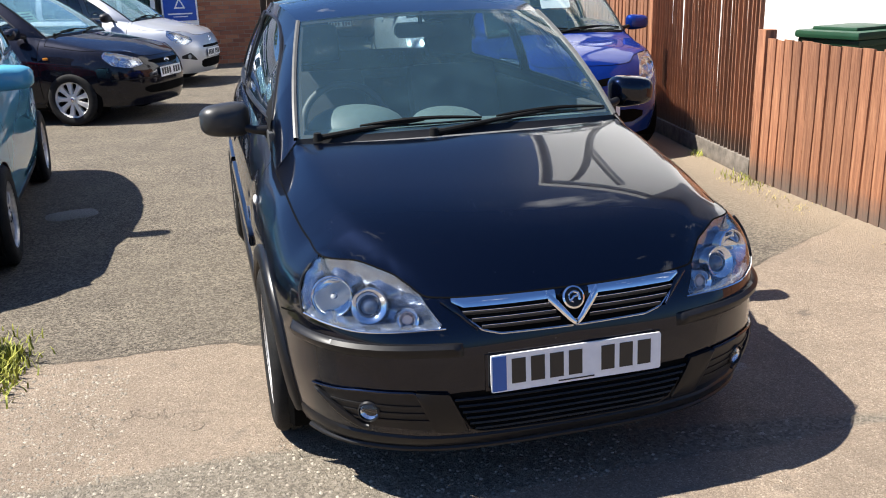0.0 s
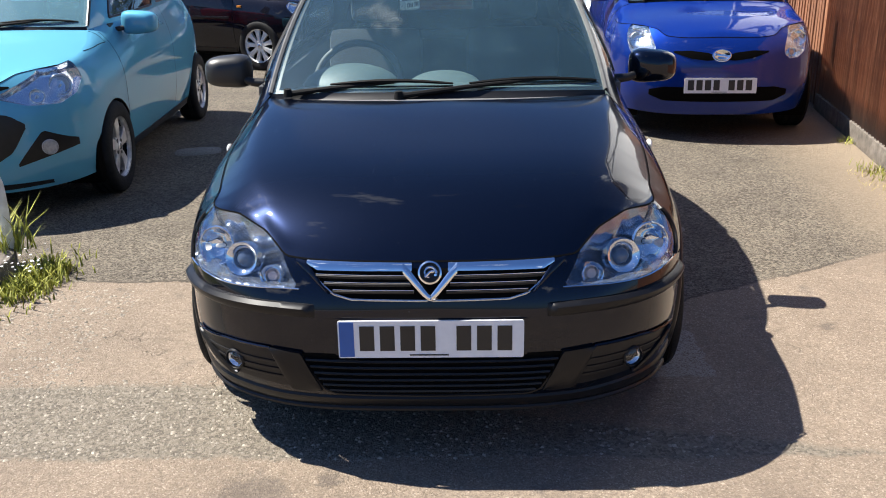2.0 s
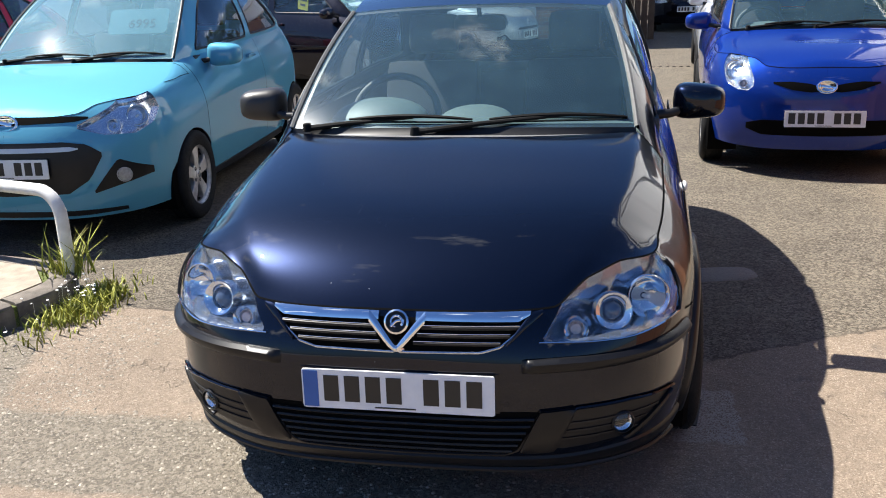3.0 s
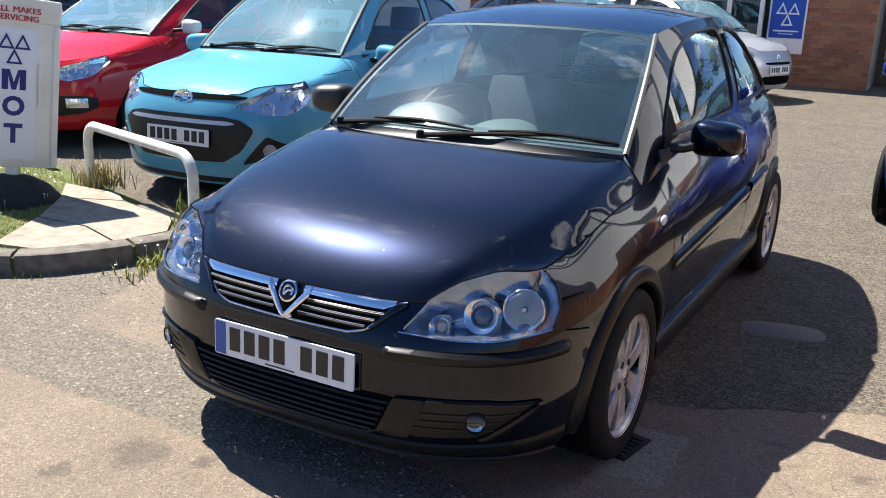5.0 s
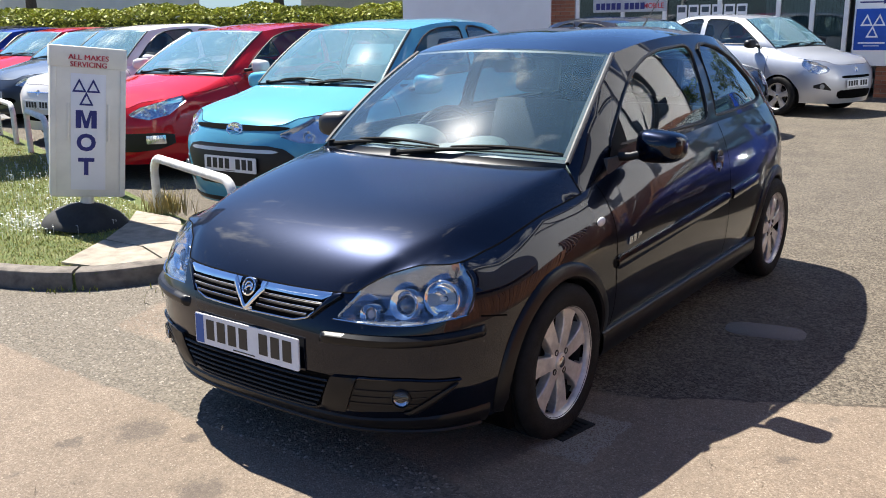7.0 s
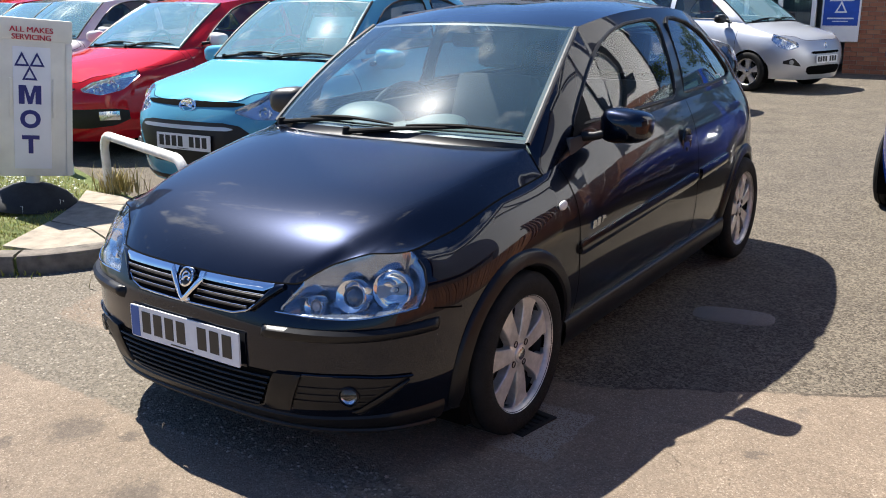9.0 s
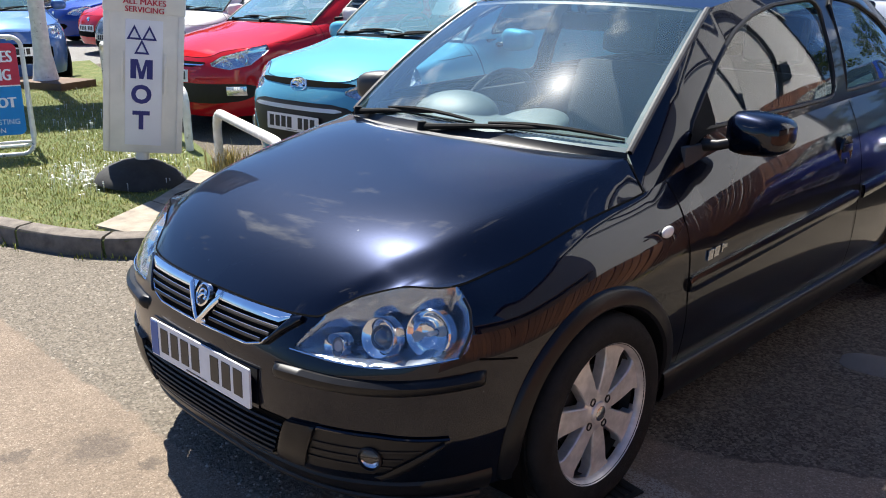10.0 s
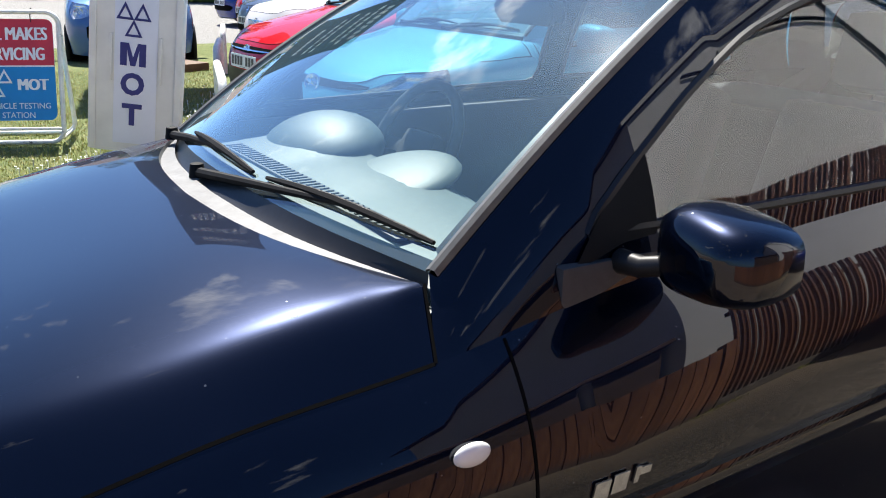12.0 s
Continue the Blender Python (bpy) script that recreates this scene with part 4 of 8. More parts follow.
def headlamp_inside(sh, lamps, lamp, cups, back_mat, depth=0.055, sunk=0.030):
    """A bowl and reflector cups behind both headlight lenses."""
    lp = np.array(lamp)
    q0, q1 = lp[:, 0].min(), lp[:, 0].max()
    for lens, mir in zip(lamps, (False, True)):
        sg = -1 if mir else 1
        Q, V = np.meshgrid(np.linspace(q0 - 0.03, q1 + 0.03, 60), np.linspace(0.5, 1.0, 40), indexing="ij")
        P = sh.ring(Q, V)
        f = poly_f(lamp, Q, P[..., 2])
        f = np.maximum(np.minimum(f, (1 - V) * 0.42), -0.02)
        Z = P[..., 2]
        # the bowl hangs from the lens edge and sinks inward
        inn = sh.at(Q, Z, -0.007 - np.clip(f * 1.9, 0.0, depth))
        keep = [[i * 40 + j, (i + 1) * 40 + j, (i + 1) * 40 + j + 1, i * 40 + j + 1] for i in range(59) for j in range(39) if f[i, j] > -0.012]
        part("lamp_bowl", grid_bm(inn, keep, mir), back_mat, lens)
        for (q, z, r, kind) in cups:
            c = sh.at(q, z, -sunk)
            o = sh.at(q, z, 0.0)
            d = Vector(o - c).normalized()
            d = (d + Vector((0, -1.1, 0))).normalized()
            if mir:
                c, d = c * (-1, 1, 1), Vector((-d.x, d.y, d.z))
            m = Matrix.Translation(Vector(c)) @ d.to_track_quat("Z", "Y").to_matrix().to_4x4()
            if kind == "bowl":
                bm = lathe([(r * 0.16, -0.03), (r * 0.5, -0.022), (r * 0.8, -0.006), (r * 0.94, 0.014), (r, 0.016), (r * 1.06, 0.012), (r * 1.06, -0.02)], 28)
            else:
                bm = lathe([(r * 0.50, -0.02), (r * 0.54, 0.002), (r * 0.60, 0.006), (r * 0.86, 0.016), (r * 0.94, 0.018), (r, 0.012), (r * 1.04, -0.02)], 28)
            bmesh.ops.transform(bm, matrix=m, verts=bm.verts)
            part("lamp_reflector", bm, M_CHROME, lens, "chromed lamp reflector")
            if kind == "bowl":
                bm = lathe([(0.0, 0.012), (0.005, 0.010), (0.007, 0.0), (0.006, -0.03)], 12)
                mat = M_CLEARLENS
            elif kind == "amber":
                bm = lathe([(0.0, 0.006), (r * 0.4, 0.003), (r * 0.58, -0.01)], 18)
                mat = simple_once("pale_amber_bulb", (0.62, 0.46, 0.40), 0.2)
            else:
                bm = lathe([(0.0, 0.014), (r * 0.25, 0.012), (r * 0.42, 0.004), (r * 0.52, -0.008)], 24)
                mat = simple_once("projector_glass", (0.06, 0.08, 0.12), 0.04, 0.0, coat=1.0)
            bmesh.ops.transform(bm, matrix=m, verts=bm.verts)
            part("bulb", bm, mat, lens)


def mirror_unit(thing, sh, sg, y, z, tip, paint, size=(0.19, 0.105, 0.135), base_x=None):
    """A door mirror: rounded housing on a short arm."""
    bx = base_x or 0.71 * sh.fx
    arm = tube([(sg * (bx - 0.02), y + 0.02, z - 0.045), (sg * (bx + 0.03), y + 0.02, z - 0.040), (sg * (tip - size[0] * 0.75), y + 0.04, z - 0.025)], 0.017, 10, taper=(1.2, 1.0, 0.95))
    mi = part("mirror_arm", arm, M_PLASTIC, thing)
    bm = bmesh.new()
    rows = []
    n, w = 22, size[0]
    prof = [(0.0, 0.10), (0.0, 0.55), (0.12, 0.86), (0.35, 0.99), (0.62, 1.0), (0.86, 0.93), (1.0, 0.86)]
    for u, k in prof:
        ring = []
        for i in range(n):
            a = 2 * math.pi * i / n
            c, s = math.cos(a), math.sin(a)
            e = 2 / 3.6
            px, pz = math.copysign(abs(c) ** e, c), math.copysign(abs(s) ** e, s)
            ring.append(bm.verts.new((px * w / 2 * k - sg * 0.0, u * size[1], pz * size[2] / 2 * k * (1 - 0.12 * px * sg))))
        rows.append(ring)
    for a, b in zip(rows, rows[1:]):
        for i in range(n):
            bm.faces.new((a[i], a[(i + 1) % n], b[(i + 1) % n], b[i]))
    bm.faces.new(rows[0][::-1])
    bmesh.ops.transform(bm, matrix=pose(sg * (tip - w / 2), y, z, 0, 0, -8 * sg), verts=bm.verts)
    hs = part("mirror_housing", bm, paint, thing, sharp=60)
    ov = [(0.44 * w * math.copysign(abs(math.cos(a)) ** 0.6, math.cos(a)), 0.40 * size[2] * math.copysign(abs(math.sin(a)) ** 0.6, math.sin(a))) for a in np.linspace(0, 2 * math.pi, 25)[:-1]]
    part("mirror_glass", extrude_poly(ov, 0.004, pose(sg * (tip - w / 2), y, z, 0, 0, -8 * sg) @ pose(0, size[1] - 0.012, 0)), M_CHROME, thing)
    return mi


def seat(thing, x, y, z, mat=M_SEAT):
    """A front seat: cushion, reclined back with bolsters, head restraint."""
    st = part("seat_cushion", box((x - 0.25, y, z), (x + 0.25, y + 0.50, z + 0.17), 0.05), mat, thing)
    part("seat_back", box((-0.245, -0.06, 0), (0.245, 0.07, 0.60), 0.055, pose(x, y + 0.52, z + 0.12, -20)), mat, thing)
    part("head_restraint", box((-0.13, -0.05, 0.0), (0.13, 0.05, 0.20), 0.045, pose(x, y + 0.73, z + 0.72, -12)), mat, thing)


def interior(thing, sh, wheel_x, rich=True):
    """Dashboard, steering wheel, seats and mirror."""
    fy, fz = (lambda y: float(sh.ym(y))), (lambda z: float(sh.zm(z)))
    w = 0.66 * sh.fx
    xs = np.linspace(-w, w, 40)
    prof = [(1.06, 0.905), (1.16, 0.930), (1.30, 0.940), (1.44, 0.928), (1.52, 0.890), (1.55, 0.80), (1.50, 0.62)]
    G = []
    for x in xs:
        hood = 0.050 * math.exp(-(((x - wheel_x) / 0.17) ** 4)) + 0.022 * math.exp(-((x / 0.14) ** 4))
        row = []
        for y, z in prof:
            k = math.exp(-(((y - 1.43) / 0.12) ** 2))
            row.append((x, fy(y) - 0.05 * (abs(x) / w) ** 3 * 0, fz(z) + hood * k - 0.02 * (abs(x) / w) ** 4))
        G.append(row)
    part("dashboard", grid_bm(np.array(G)), M_DASH, thing, "pale grey dashboard top")
    vent = part("dash_vent", box((-0.44, fy(1.175), fz(0.934) - 0.004), (0.44, fy(1.225), fz(0.934) + 0.005), 0.002), M_DASHD, thing, "dark slotted demister vent")
    if rich:
        for k in range(40):
            x = -0.43 + 0.022 * k
            part("vent_slat", box((x - 0.004, fy(1.18), fz(0.934) + 0.004), (x + 0.004, fy(1.22), fz(0.934) + 0.008)), M_DASHD, vent)
    if rich:
        # binnacle hood and centre display hump
        for cx, ww, hh in ((wheel_x, 0.40, 0.085), (0.02, 0.30, 0.034)):
            bm = bmesh.new()
            bmesh.ops.create_uvsphere(bm, u_segments=28, v_segments=14, radius=1.0)
            bmesh.ops.delete(bm, geom=[q for q in bm.verts if q.co.z < -0.25], context="VERTS")
            bmesh.ops.transform(bm, matrix=pose(cx, fy(1.40), fz(0.925), 14) @ Matrix.Diagonal((ww / 2, 0.15, hh, 1)), verts=bm.verts)
            part("instrument_hood", bm, M_DASH, thing)
    bm = bmesh.new()
    c = pose(wheel_x, fy(1.66), fz(0.90), 62)
    ring = [c @ Vector((0.185 * math.cos(a), 0.185 * math.sin(a), 0)) for a in np.linspace(0, 2 * math.pi, 41)[:-1]]
    part("steering_wheel", tube(ring, 0.016, 10, closed=True), M_DASHD, thing)
    part("wheel_boss", box((-0.085, -0.07, -0.05), (0.085, 0.06, 0.0), 0.03, c), M_DASHD, thing)
    part("wheel_spoke", box((-0.18, -0.02, -0.03), (0.18, 0.02, -0.012), 0.008, c), M_DASHD, thing)
    for x in (-0.36 * sh.fx, 0.36 * sh.fx):
        seat(thing, x, fy(1.85), fz(0.36))
    part("rear_bench", box((-0.60 * sh.fx, fy(2.75), fz(0.40)), (0.60 * sh.fx, fy(3.2), fz(0.98)), 0.06), M_SEAT, thing)
    part("cabin_floor", box((-0.66 * sh.fx, fy(1.05), 0.27), (0.66 * sh.fx, fy(3.4), 0.31)), M_DASHD, thing)
    for sg in (1, -1):
        part("door_card", box((sg * 0.70 * sh.fx - 0.02, fy(1.3), 0.30), (sg * 0.70 * sh.fx + 0.02, fy(3.3), fz(0.95)), 0.01), M_DASHD, thing)
    part("headlining", box((-0.45 * sh.fx, fy(1.80), fz(1.345)), (0.45 * sh.fx, fy(3.2), fz(1.355)), 0.004), simple_once("pale_headlining", (0.22, 0.23, 0.23), 0.9), thing)
    part("rear_view_mirror", extrude_poly(rounded(0.22, 0.062, 0.022), 0.03, pose(0, fy(1.74), fz(1.275), 8), 0.006), M_PLASTIC, thing)
    part("mirror_stalk", tube([(0, fy(1.76), fz(1.28)), (0, fy(1.71), fz(1.35))], 0.010, 8), M_PLASTIC, thing)


def wiper(thing, pivot, elbow, tip, blade0, blade1):
    w = part("wiper_arm", tube([pivot, elbow, tip], 0.008, 8, taper=(1.4, 1.1, 0.7)), M_WIPER, thing)
    b0, b1 = Vector(blade0), Vector(blade1)
    part("wiper_blade", tube([b0 + (b1 - b0) * t + Vector((0, -0.012, 0.014)) * math.sin(math.pi * t) for t in np.linspace(0, 1, 9)], 0.0068, 6, taper=[0.6, 0.9, 1, 1.1, 1.2, 1.1, 1, 0.9, 0.6]), M_WIPER, w)
    part("wiper_rubber", tube([b0 + (b1 - b0) * t + Vector((0, 0.002, -0.010)) for t in np.linspace(0, 1, 6)], 0.004, 5), M_WIPER, w)
    part("wiper_pivot", lathe([(0.0, 0.022), (0.014, 0.018), (0.018, -0.01)], 14), M_WIPER, w).matrix_local = Matrix.Translation(Vector(pivot))
    return w


# ---- the black three-door hatchback ----
def black_hatchback():
    t = empty("hatchback", None, label="glossy black three-door hatchback with chrome grille bar, parked on tarmac", category="car")
    sh = Shell(ring=HERO_RING, ridge=HERO_RIDGE)
    lamps = body(t, sh, M_BLACK, trim_arch=M_TRIM, fine=0.013, lamp=HERO_LAMP, door_y=(1.195, 2.46))
    headlamp_inside(sh, lamps, HERO_LAMP, [(0.762, 0.652, 0.058, "bowl"), (0.618, 0.640, 0.052, "proj"), (0.490, 0.605, 0.034, "amber")], M_LAMPBACK, 0.085, 0.045)
    for mir in (False, True):
        lo = [(0.375, 0.572), (0.60, 0.566), (0.83, 0.588)]
        q = np.linspace(0.375, 0.83, 40)
        z = pchip([p[0] for p in lo], [p[1] for p in lo])(q)
        a = sh.at(q, z, 0.003) * ((-1, 1, 1) if mir else 1)
        part("lamp_edge", tube(a, 0.0028, 6), M_CHROME, t)
        z2 = np.linspace(0.588, 0.713, 16)
        q2 = np.interp(z2, [0.588, 0.645, 0.69, 0.713], [0.83, 0.866, 0.874, 0.866])
        part("lamp_edge", tube(sh.at(q2, z2, 0.004) * ((-1, 1, 1) if mir else 1), 0.004, 6), M_PLASTIC, t)
    # grille: near-black sheet for the shaded recess, slats, chrome winged bar, round badge
    xs = np.linspace(-0.335, 0.335, 60)
    up = 0.630 + 0 * xs
    dn = np.interp(np.abs(xs), [0, 0.22, 0.27, 0.335], [0.550, 0.553, 0.567, 0.618])
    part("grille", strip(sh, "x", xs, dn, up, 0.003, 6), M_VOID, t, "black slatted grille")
    for k in range(3):
        z = 0.570 + 0.0185 * k
        xm = np.interp(z, [0.545, 0.565, 0.606, 0.63], [0.20, 0.27, 0.325, 0.325]) - 0.006
        for sg in (1, -1):
            cx = np.linspace(0.045 + 0.010 * k, xm, 20) * sg
            if sg < 0:
                cx = cx[::-1]
            part("grille_slat", strip(sh, "x", cx, z - 0.0045, z + 0.0045, 0.010, 3, 0.003), M_PLASTIC, t)
            part("slat_edge", strip(sh, "x", cx, z + 0.0034, z + 0.0050, 0.0120, 3, 0.0006), M_CHROME, t)
    for sg in (1, -1):
        cx = np.linspace(0.05, 0.345, 30) * sg
        ch = np.interp(np.linspace(0, 1, 30), [0, 0.9, 1], [0.622, 0.620, 0.634])
        ct = np.linspace(0.642, 0.643, 30)
        if sg < 0:
            cx, ch, ct = cx[::-1], ch[::-1], ct[::-1]
        part("chrome_bar", strip(sh, "x", cx, ch, ct, 0.013, 5, 0.002), M_CHROME, t, "chrome grille bar")
        fr = np.linspace(0.0, 0.325, 40)
        zl = np.interp(fr, [0, 0.22, 0.27, 0.325], [0.547, 0.550, 0.563, 0.606])
        part("grille_frame", tube(sh.on("x", fr, zl, 0.006) * (sg, 1, 1), 0.0035, 6), M_BADGE, t)
        # painted cheek between grille and headlight, folded forward to a bright upper edge
        kx = np.linspace(0.285, 0.375, 16)
        kl, kh = np.interp(kx, [0.285, 0.335, 0.375], [0.562, 0.606, 0.635]), np.interp(kx, [0.285, 0.345, 0.375], [0.568, 0.640, 0.645])
        kc_ = kx
        if sg < 0:
            kc_, kl, kh = -kx[::-1], kl[::-1], kh[::-1]
        part("grille_cheek", strip(sh, "x", kc_, kl, kh, 0.012, 5, 0.003), M_BLACK, t)
    cx = np.linspace(-0.075, 0.075, 41)
    ax = np.abs(cx)
    part("chrome_v", strip(sh, "x", cx, np.interp(ax, [0, 0.02, 0.075], [0.546, 0.560, 0.616]), np.interp(ax, [0, 0.05, 0.075], [0.560, 0.618, 0.642]), 0.017, 5, 0.004), M_CHROME, t)
    m = pose(0, 0.058, 0.624, -24)
    part("badge", lathe([(0.033, 0.006), (0.033, -0.006), (0.028, -0.009), (0.026, -0.005)], 32, "y"), M_CHROME, t).matrix_local = m
    part("badge_field", lathe([(0.027, -0.004), (0.0, -0.005)], 28, "y"), M_PLASTIC, t, "black badge field").matrix_local = m
    # a plain curled chrome shape stands in for the emblem
    curl = [m @ Vector((0.017 * math.cos(a) * (1 - 0.05 * a), -0.007, 0.017 * math.sin(a) * (1 - 0.05 * a))) for a in np.linspace(-0.6, 4.6, 18)]
    part("badge_emblem", tube(curl, 0.0035, 6, taper=list(np.linspace(1.3, 0.6, 18))), M_CHROME, t)
    part("badge_emblem", tube([m @ Vector(p) for p in ((-0.014, -0.007, -0.012), (0.0, -0.007, 0.002), (0.012, -0.007, 0.004))], 0.004, 6), M_CHROME, t)
    number_plate(t, pose(0, 0.016, 0.441, -2))
    part("plate_plinth", strip(sh, "x", np.linspace(-0.27, 0.27, 20), 0.385, 0.495, 0.004, 4), M_BLACK, t)
    # bumper rubbing strips
    for sg in (1, -1):
        q = np.linspace(0.325, 0.905, 50)
        zc = np.interp(q, [0.325, 0.6, 0.905], [0.514, 0.518, 0.526])
        w = np.array([-0.020, -0.017, -0.006, 0.006, 0.017, 0.021])
        o = np.array([-0.004, 0.010, 0.019, 0.021, 0.012, -0.004])
        end = np.minimum(1, np.minimum(np.arange(50), np.arange(50)[::-1]) / 1.5)
        Q, Z = np.broadcast_to(q[:, None], (50, 6)), zc[:, None] + w[None]
        P = sh.at(Q, Z, np.broadcast_to(o, (50, 6)) * end[:, None] - 0.003 * (1 - end[:, None]))
        part("bumper_strip", grid_bm(P, None, sg < 0), M_TRIM, t, "satin black bumper rubbing strip")
        # lamp pocket with ribs, fog lamp
        cs = np.linspace(0.408, 0.722, 40)
        lo = np.interp(cs, [0.408, 0.43, 0.60, 0.655, 0.722], [0.270, 0.266, 0.276, 0.318, 0.374])
        hi = np.interp(cs, [0.408, 0.462, 0.61, 0.722], [0.272, 0.391, 0.391, 0.377])
        cc = cs * sg if sg > 0 else -cs[::-1]
        l2, h2 = (lo, hi) if sg > 0 else (lo[::-1], hi[::-1])
        part("fog_pocket", strip(sh, "x", cc, l2, h2, 0.002, 6), M_PLASTIC, t)
        for k in range(3):
            z = 0.300 + 0.024 * k
            ok = cs[(lo < z - 0.004) & (hi > z + 0.006)]
            c2 = np.linspace(ok.min(), ok.max(), 20) * sg
            if sg < 0:
                c2 = c2[::-1]
            part("pocket_rib", strip(sh, "x", c2, z - 0.004, z + 0.004, 0.005, 3, 0.001), M_PLASTIC, t)
        rim_z = np.linspace(0.462, 0.722, 30)
        part("pocket_edge", tube(sh.on("x", rim_z, np.interp(rim_z, cs, hi) + 0.002, 0.005) * (sg, 1, 1), 0.0042, 6), M_BLACK, t)
        # grey lip round the outer foot of the pocket, and the painted strut between pocket and intake
        lx = np.linspace(0.585, 0.715, 24)
        lc, ll, lh = (lx, np.interp(lx, cs, lo) - 0.020 * np.sin(np.pi * (lx - 0.585) / 0.13) ** 0.6 - 0.001, np.interp(lx, cs, lo) + 0.004)
        if sg < 0:
            lc, ll, lh = -lc[::-1], ll[::-1], lh[::-1]
        part("pocket_lip", strip(sh, "x", lc, ll, lh, 0.010, 4, 0.004), M_TRIM, t)
        lx = np.linspace(0.318, 0.462, 24)
        ll = np.interp(lx, [0.318, 0.345, 0.408, 0.462], [0.268, 0.262, 0.266, 0.388])
        lh = np.interp(lx, [0.318, 0.372, 0.462], [0.272, 0.388, 0.394])
        lc = lx
        if sg < 0:
            lc, ll, lh = -lx[::-1], ll[::-1], lh[::-1]
        part("intake_strut", strip(sh, "x", lc, ll, np.maximum(lh, ll + 0.002), 0.013, 4, 0.004), M_TRIM, t)
        c = sh.on("x", np.array([0.585]), np.array([0.328]), 0.006)[0] * (sg, 1, 1)
        fm = Matrix.Translation(Vector(c)) @ pose(0, 0, 0, 0, 0, 24 * sg)
        fl = part("fog_lamp", lathe([(0.042, 0.012), (0.042, -0.004), (0.037, -0.008), (0.034, -0.003), (0.033, 0.004)], 26, "y"), M_PLASTIC, t)
        fl.matrix_local = fm @ Matrix.Diagonal((0.78, 1, 0.78, 1))
        part("fog_reflector", lathe([(0.034, 0.000), (0.025, 0.008), (0.012, 0.014), (0.0, 0.015)], 24, "y"), M_REFLECT, fl)
        part("fog_glass", lathe([(0.034, -0.003), (0.025, -0.008), (0.0, -0.011)], 24, "y"), M_LENS, fl)
    # lower air intake: near-black sheet for the shaded opening, with slats
    xs = np.linspace(-0.375, 0.375, 50)
    lo = np.interp(np.abs(xs), [0, 0.28, 0.315, 0.375], [0.250, 0.256, 0.272, 0.380])
    hi = np.interp(np.abs(xs), [0, 0.34, 0.375], [0.386, 0.387, 0.384])
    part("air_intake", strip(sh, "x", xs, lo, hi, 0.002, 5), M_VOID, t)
    for k in range(6):
        z = 0.268 + 0.020 * k
        xm = np.interp(z, [0.25, 0.272, 0.38], [0.26, 0.305, 0.365])
        part("intake_slat", strip(sh, "x", np.linspace(-xm, xm, 30), z - 0.004, z + 0.004, 0.009, 3, 0.003), M_PLASTIC, t)
    part("intake_frame", tube(sh.on("x", xs, lo - 0.004, 0.003), 0.005, 6), M_TRIM, t)
    # dull black skirt below the painted bumper
    q = np.linspace(-0.93, 0.93, 92)
    w = np.array([0.186, 0.196, 0.212, 0.226, 0.232])
    o = np.array([-0.010, 0.004, 0.008, 0.006, -0.003])
    qa_ = np.abs(q)
    P = sh.at(np.broadcast_to(qa_[:, None], (92, 5)), np.broadcast_to(w, (92, 5)) + np.interp(qa_, [0, 0.45, 0.93], [0.008, 0.010, 0.030])[:, None] * (w - 0.186) / 0.046, np.broadcast_to(o, (92, 5)))
    P[..., 0] *= np.sign(q)[:, None]
    part("front_skirt", grid_bm(P), M_TRIM, t, "dull black lower bumper skirt")
    qs = np.linspace(-0.9, 0.9, 60)
    lip = sh.at(np.abs(qs), np.full(60, 0.192), 0.004) * np.stack([np.where(qs < 0, -1, 1), np.ones(60), np.ones(60)], -1)
    part("front_lip", tube(lip, 0.009, 8), M_PLASTIC, t)
    # sides
    for sg in (1, -1):
        mir = sg < 0
        ys = np.linspace(1.19, 2.43, 60)
        zc = np.interp(ys, [1.19, 2.43], [0.562, 0.618])
        h = 0.026 * np.minimum(1, np.minimum((ys - 1.165) / 0.05, (2.455 - ys) / 0.05)) ** 0.5
        part("side_moulding", strip(sh, "y", ys, zc - h, zc + h, 0.010, 6, 0.005, mir), M_BLACK, t)
        ys = np.linspace(2.49, 2.90, 20)
        zc = np.interp(ys, [2.49, 2.90], [0.622, 0.640])
        part("side_moulding", strip(sh, "y", ys, zc - 0.026, zc + 0.026, 0.010, 6, 0.005, mir), M_BLACK, t)
        ys = np.linspace(1.10, 2.96, 50)
        x0 = np.polyval(np.polyfit(ys, sh.on("y", ys, np.full(50, 0.31))[:, 0], 3), ys)
        sec = ((-0.030, 0.308), (0.012, 0.306), (0.020, 0.300), (0.024, 0.288), (0.022, 0.235), (0.010, 0.205), (-0.060, 0.198))
        G = np.array([[(x + dx, y, z) for dx, z in sec] for x, y in zip(x0, ys)])
        part("sill_cover", grid_bm(G, None, mir), M_TRIM, t, sharp=50)
        # repeater
        c = sh.on("y", np.array([1.093]), np.array([0.744]), 0.004)[0] * (sg, 1, 1)
        bm = bmesh.new()
        bmesh.ops.create_uvsphere(bm, u_segments=18, v_segments=10, radius=1)
        bmesh.ops.transform(bm, matrix=Matrix.Translation(Vector(c)) @ Matrix.Diagonal((0.010, 0.030, 0.018, 1)), verts=bm.verts)
        part("side_repeater", bm, M_CLEARLENS, t, "clear oval side repeater")
        # door handle: round dish, grip and lock
        o = sh.on("y", np.array([2.315]), np.array([0.805]), 0.002)[0] * (sg, 1, 1)
        hm = Matrix.Translation(Vector(o)) @ Matrix.Diagonal((sg, 1, 1, 1))
        bm = lathe([(0.062, 0.000), (0.056, 0.006), (0.050, 0.003), (0.034, -0.002), (0.0, -0.003)], 30, "x")
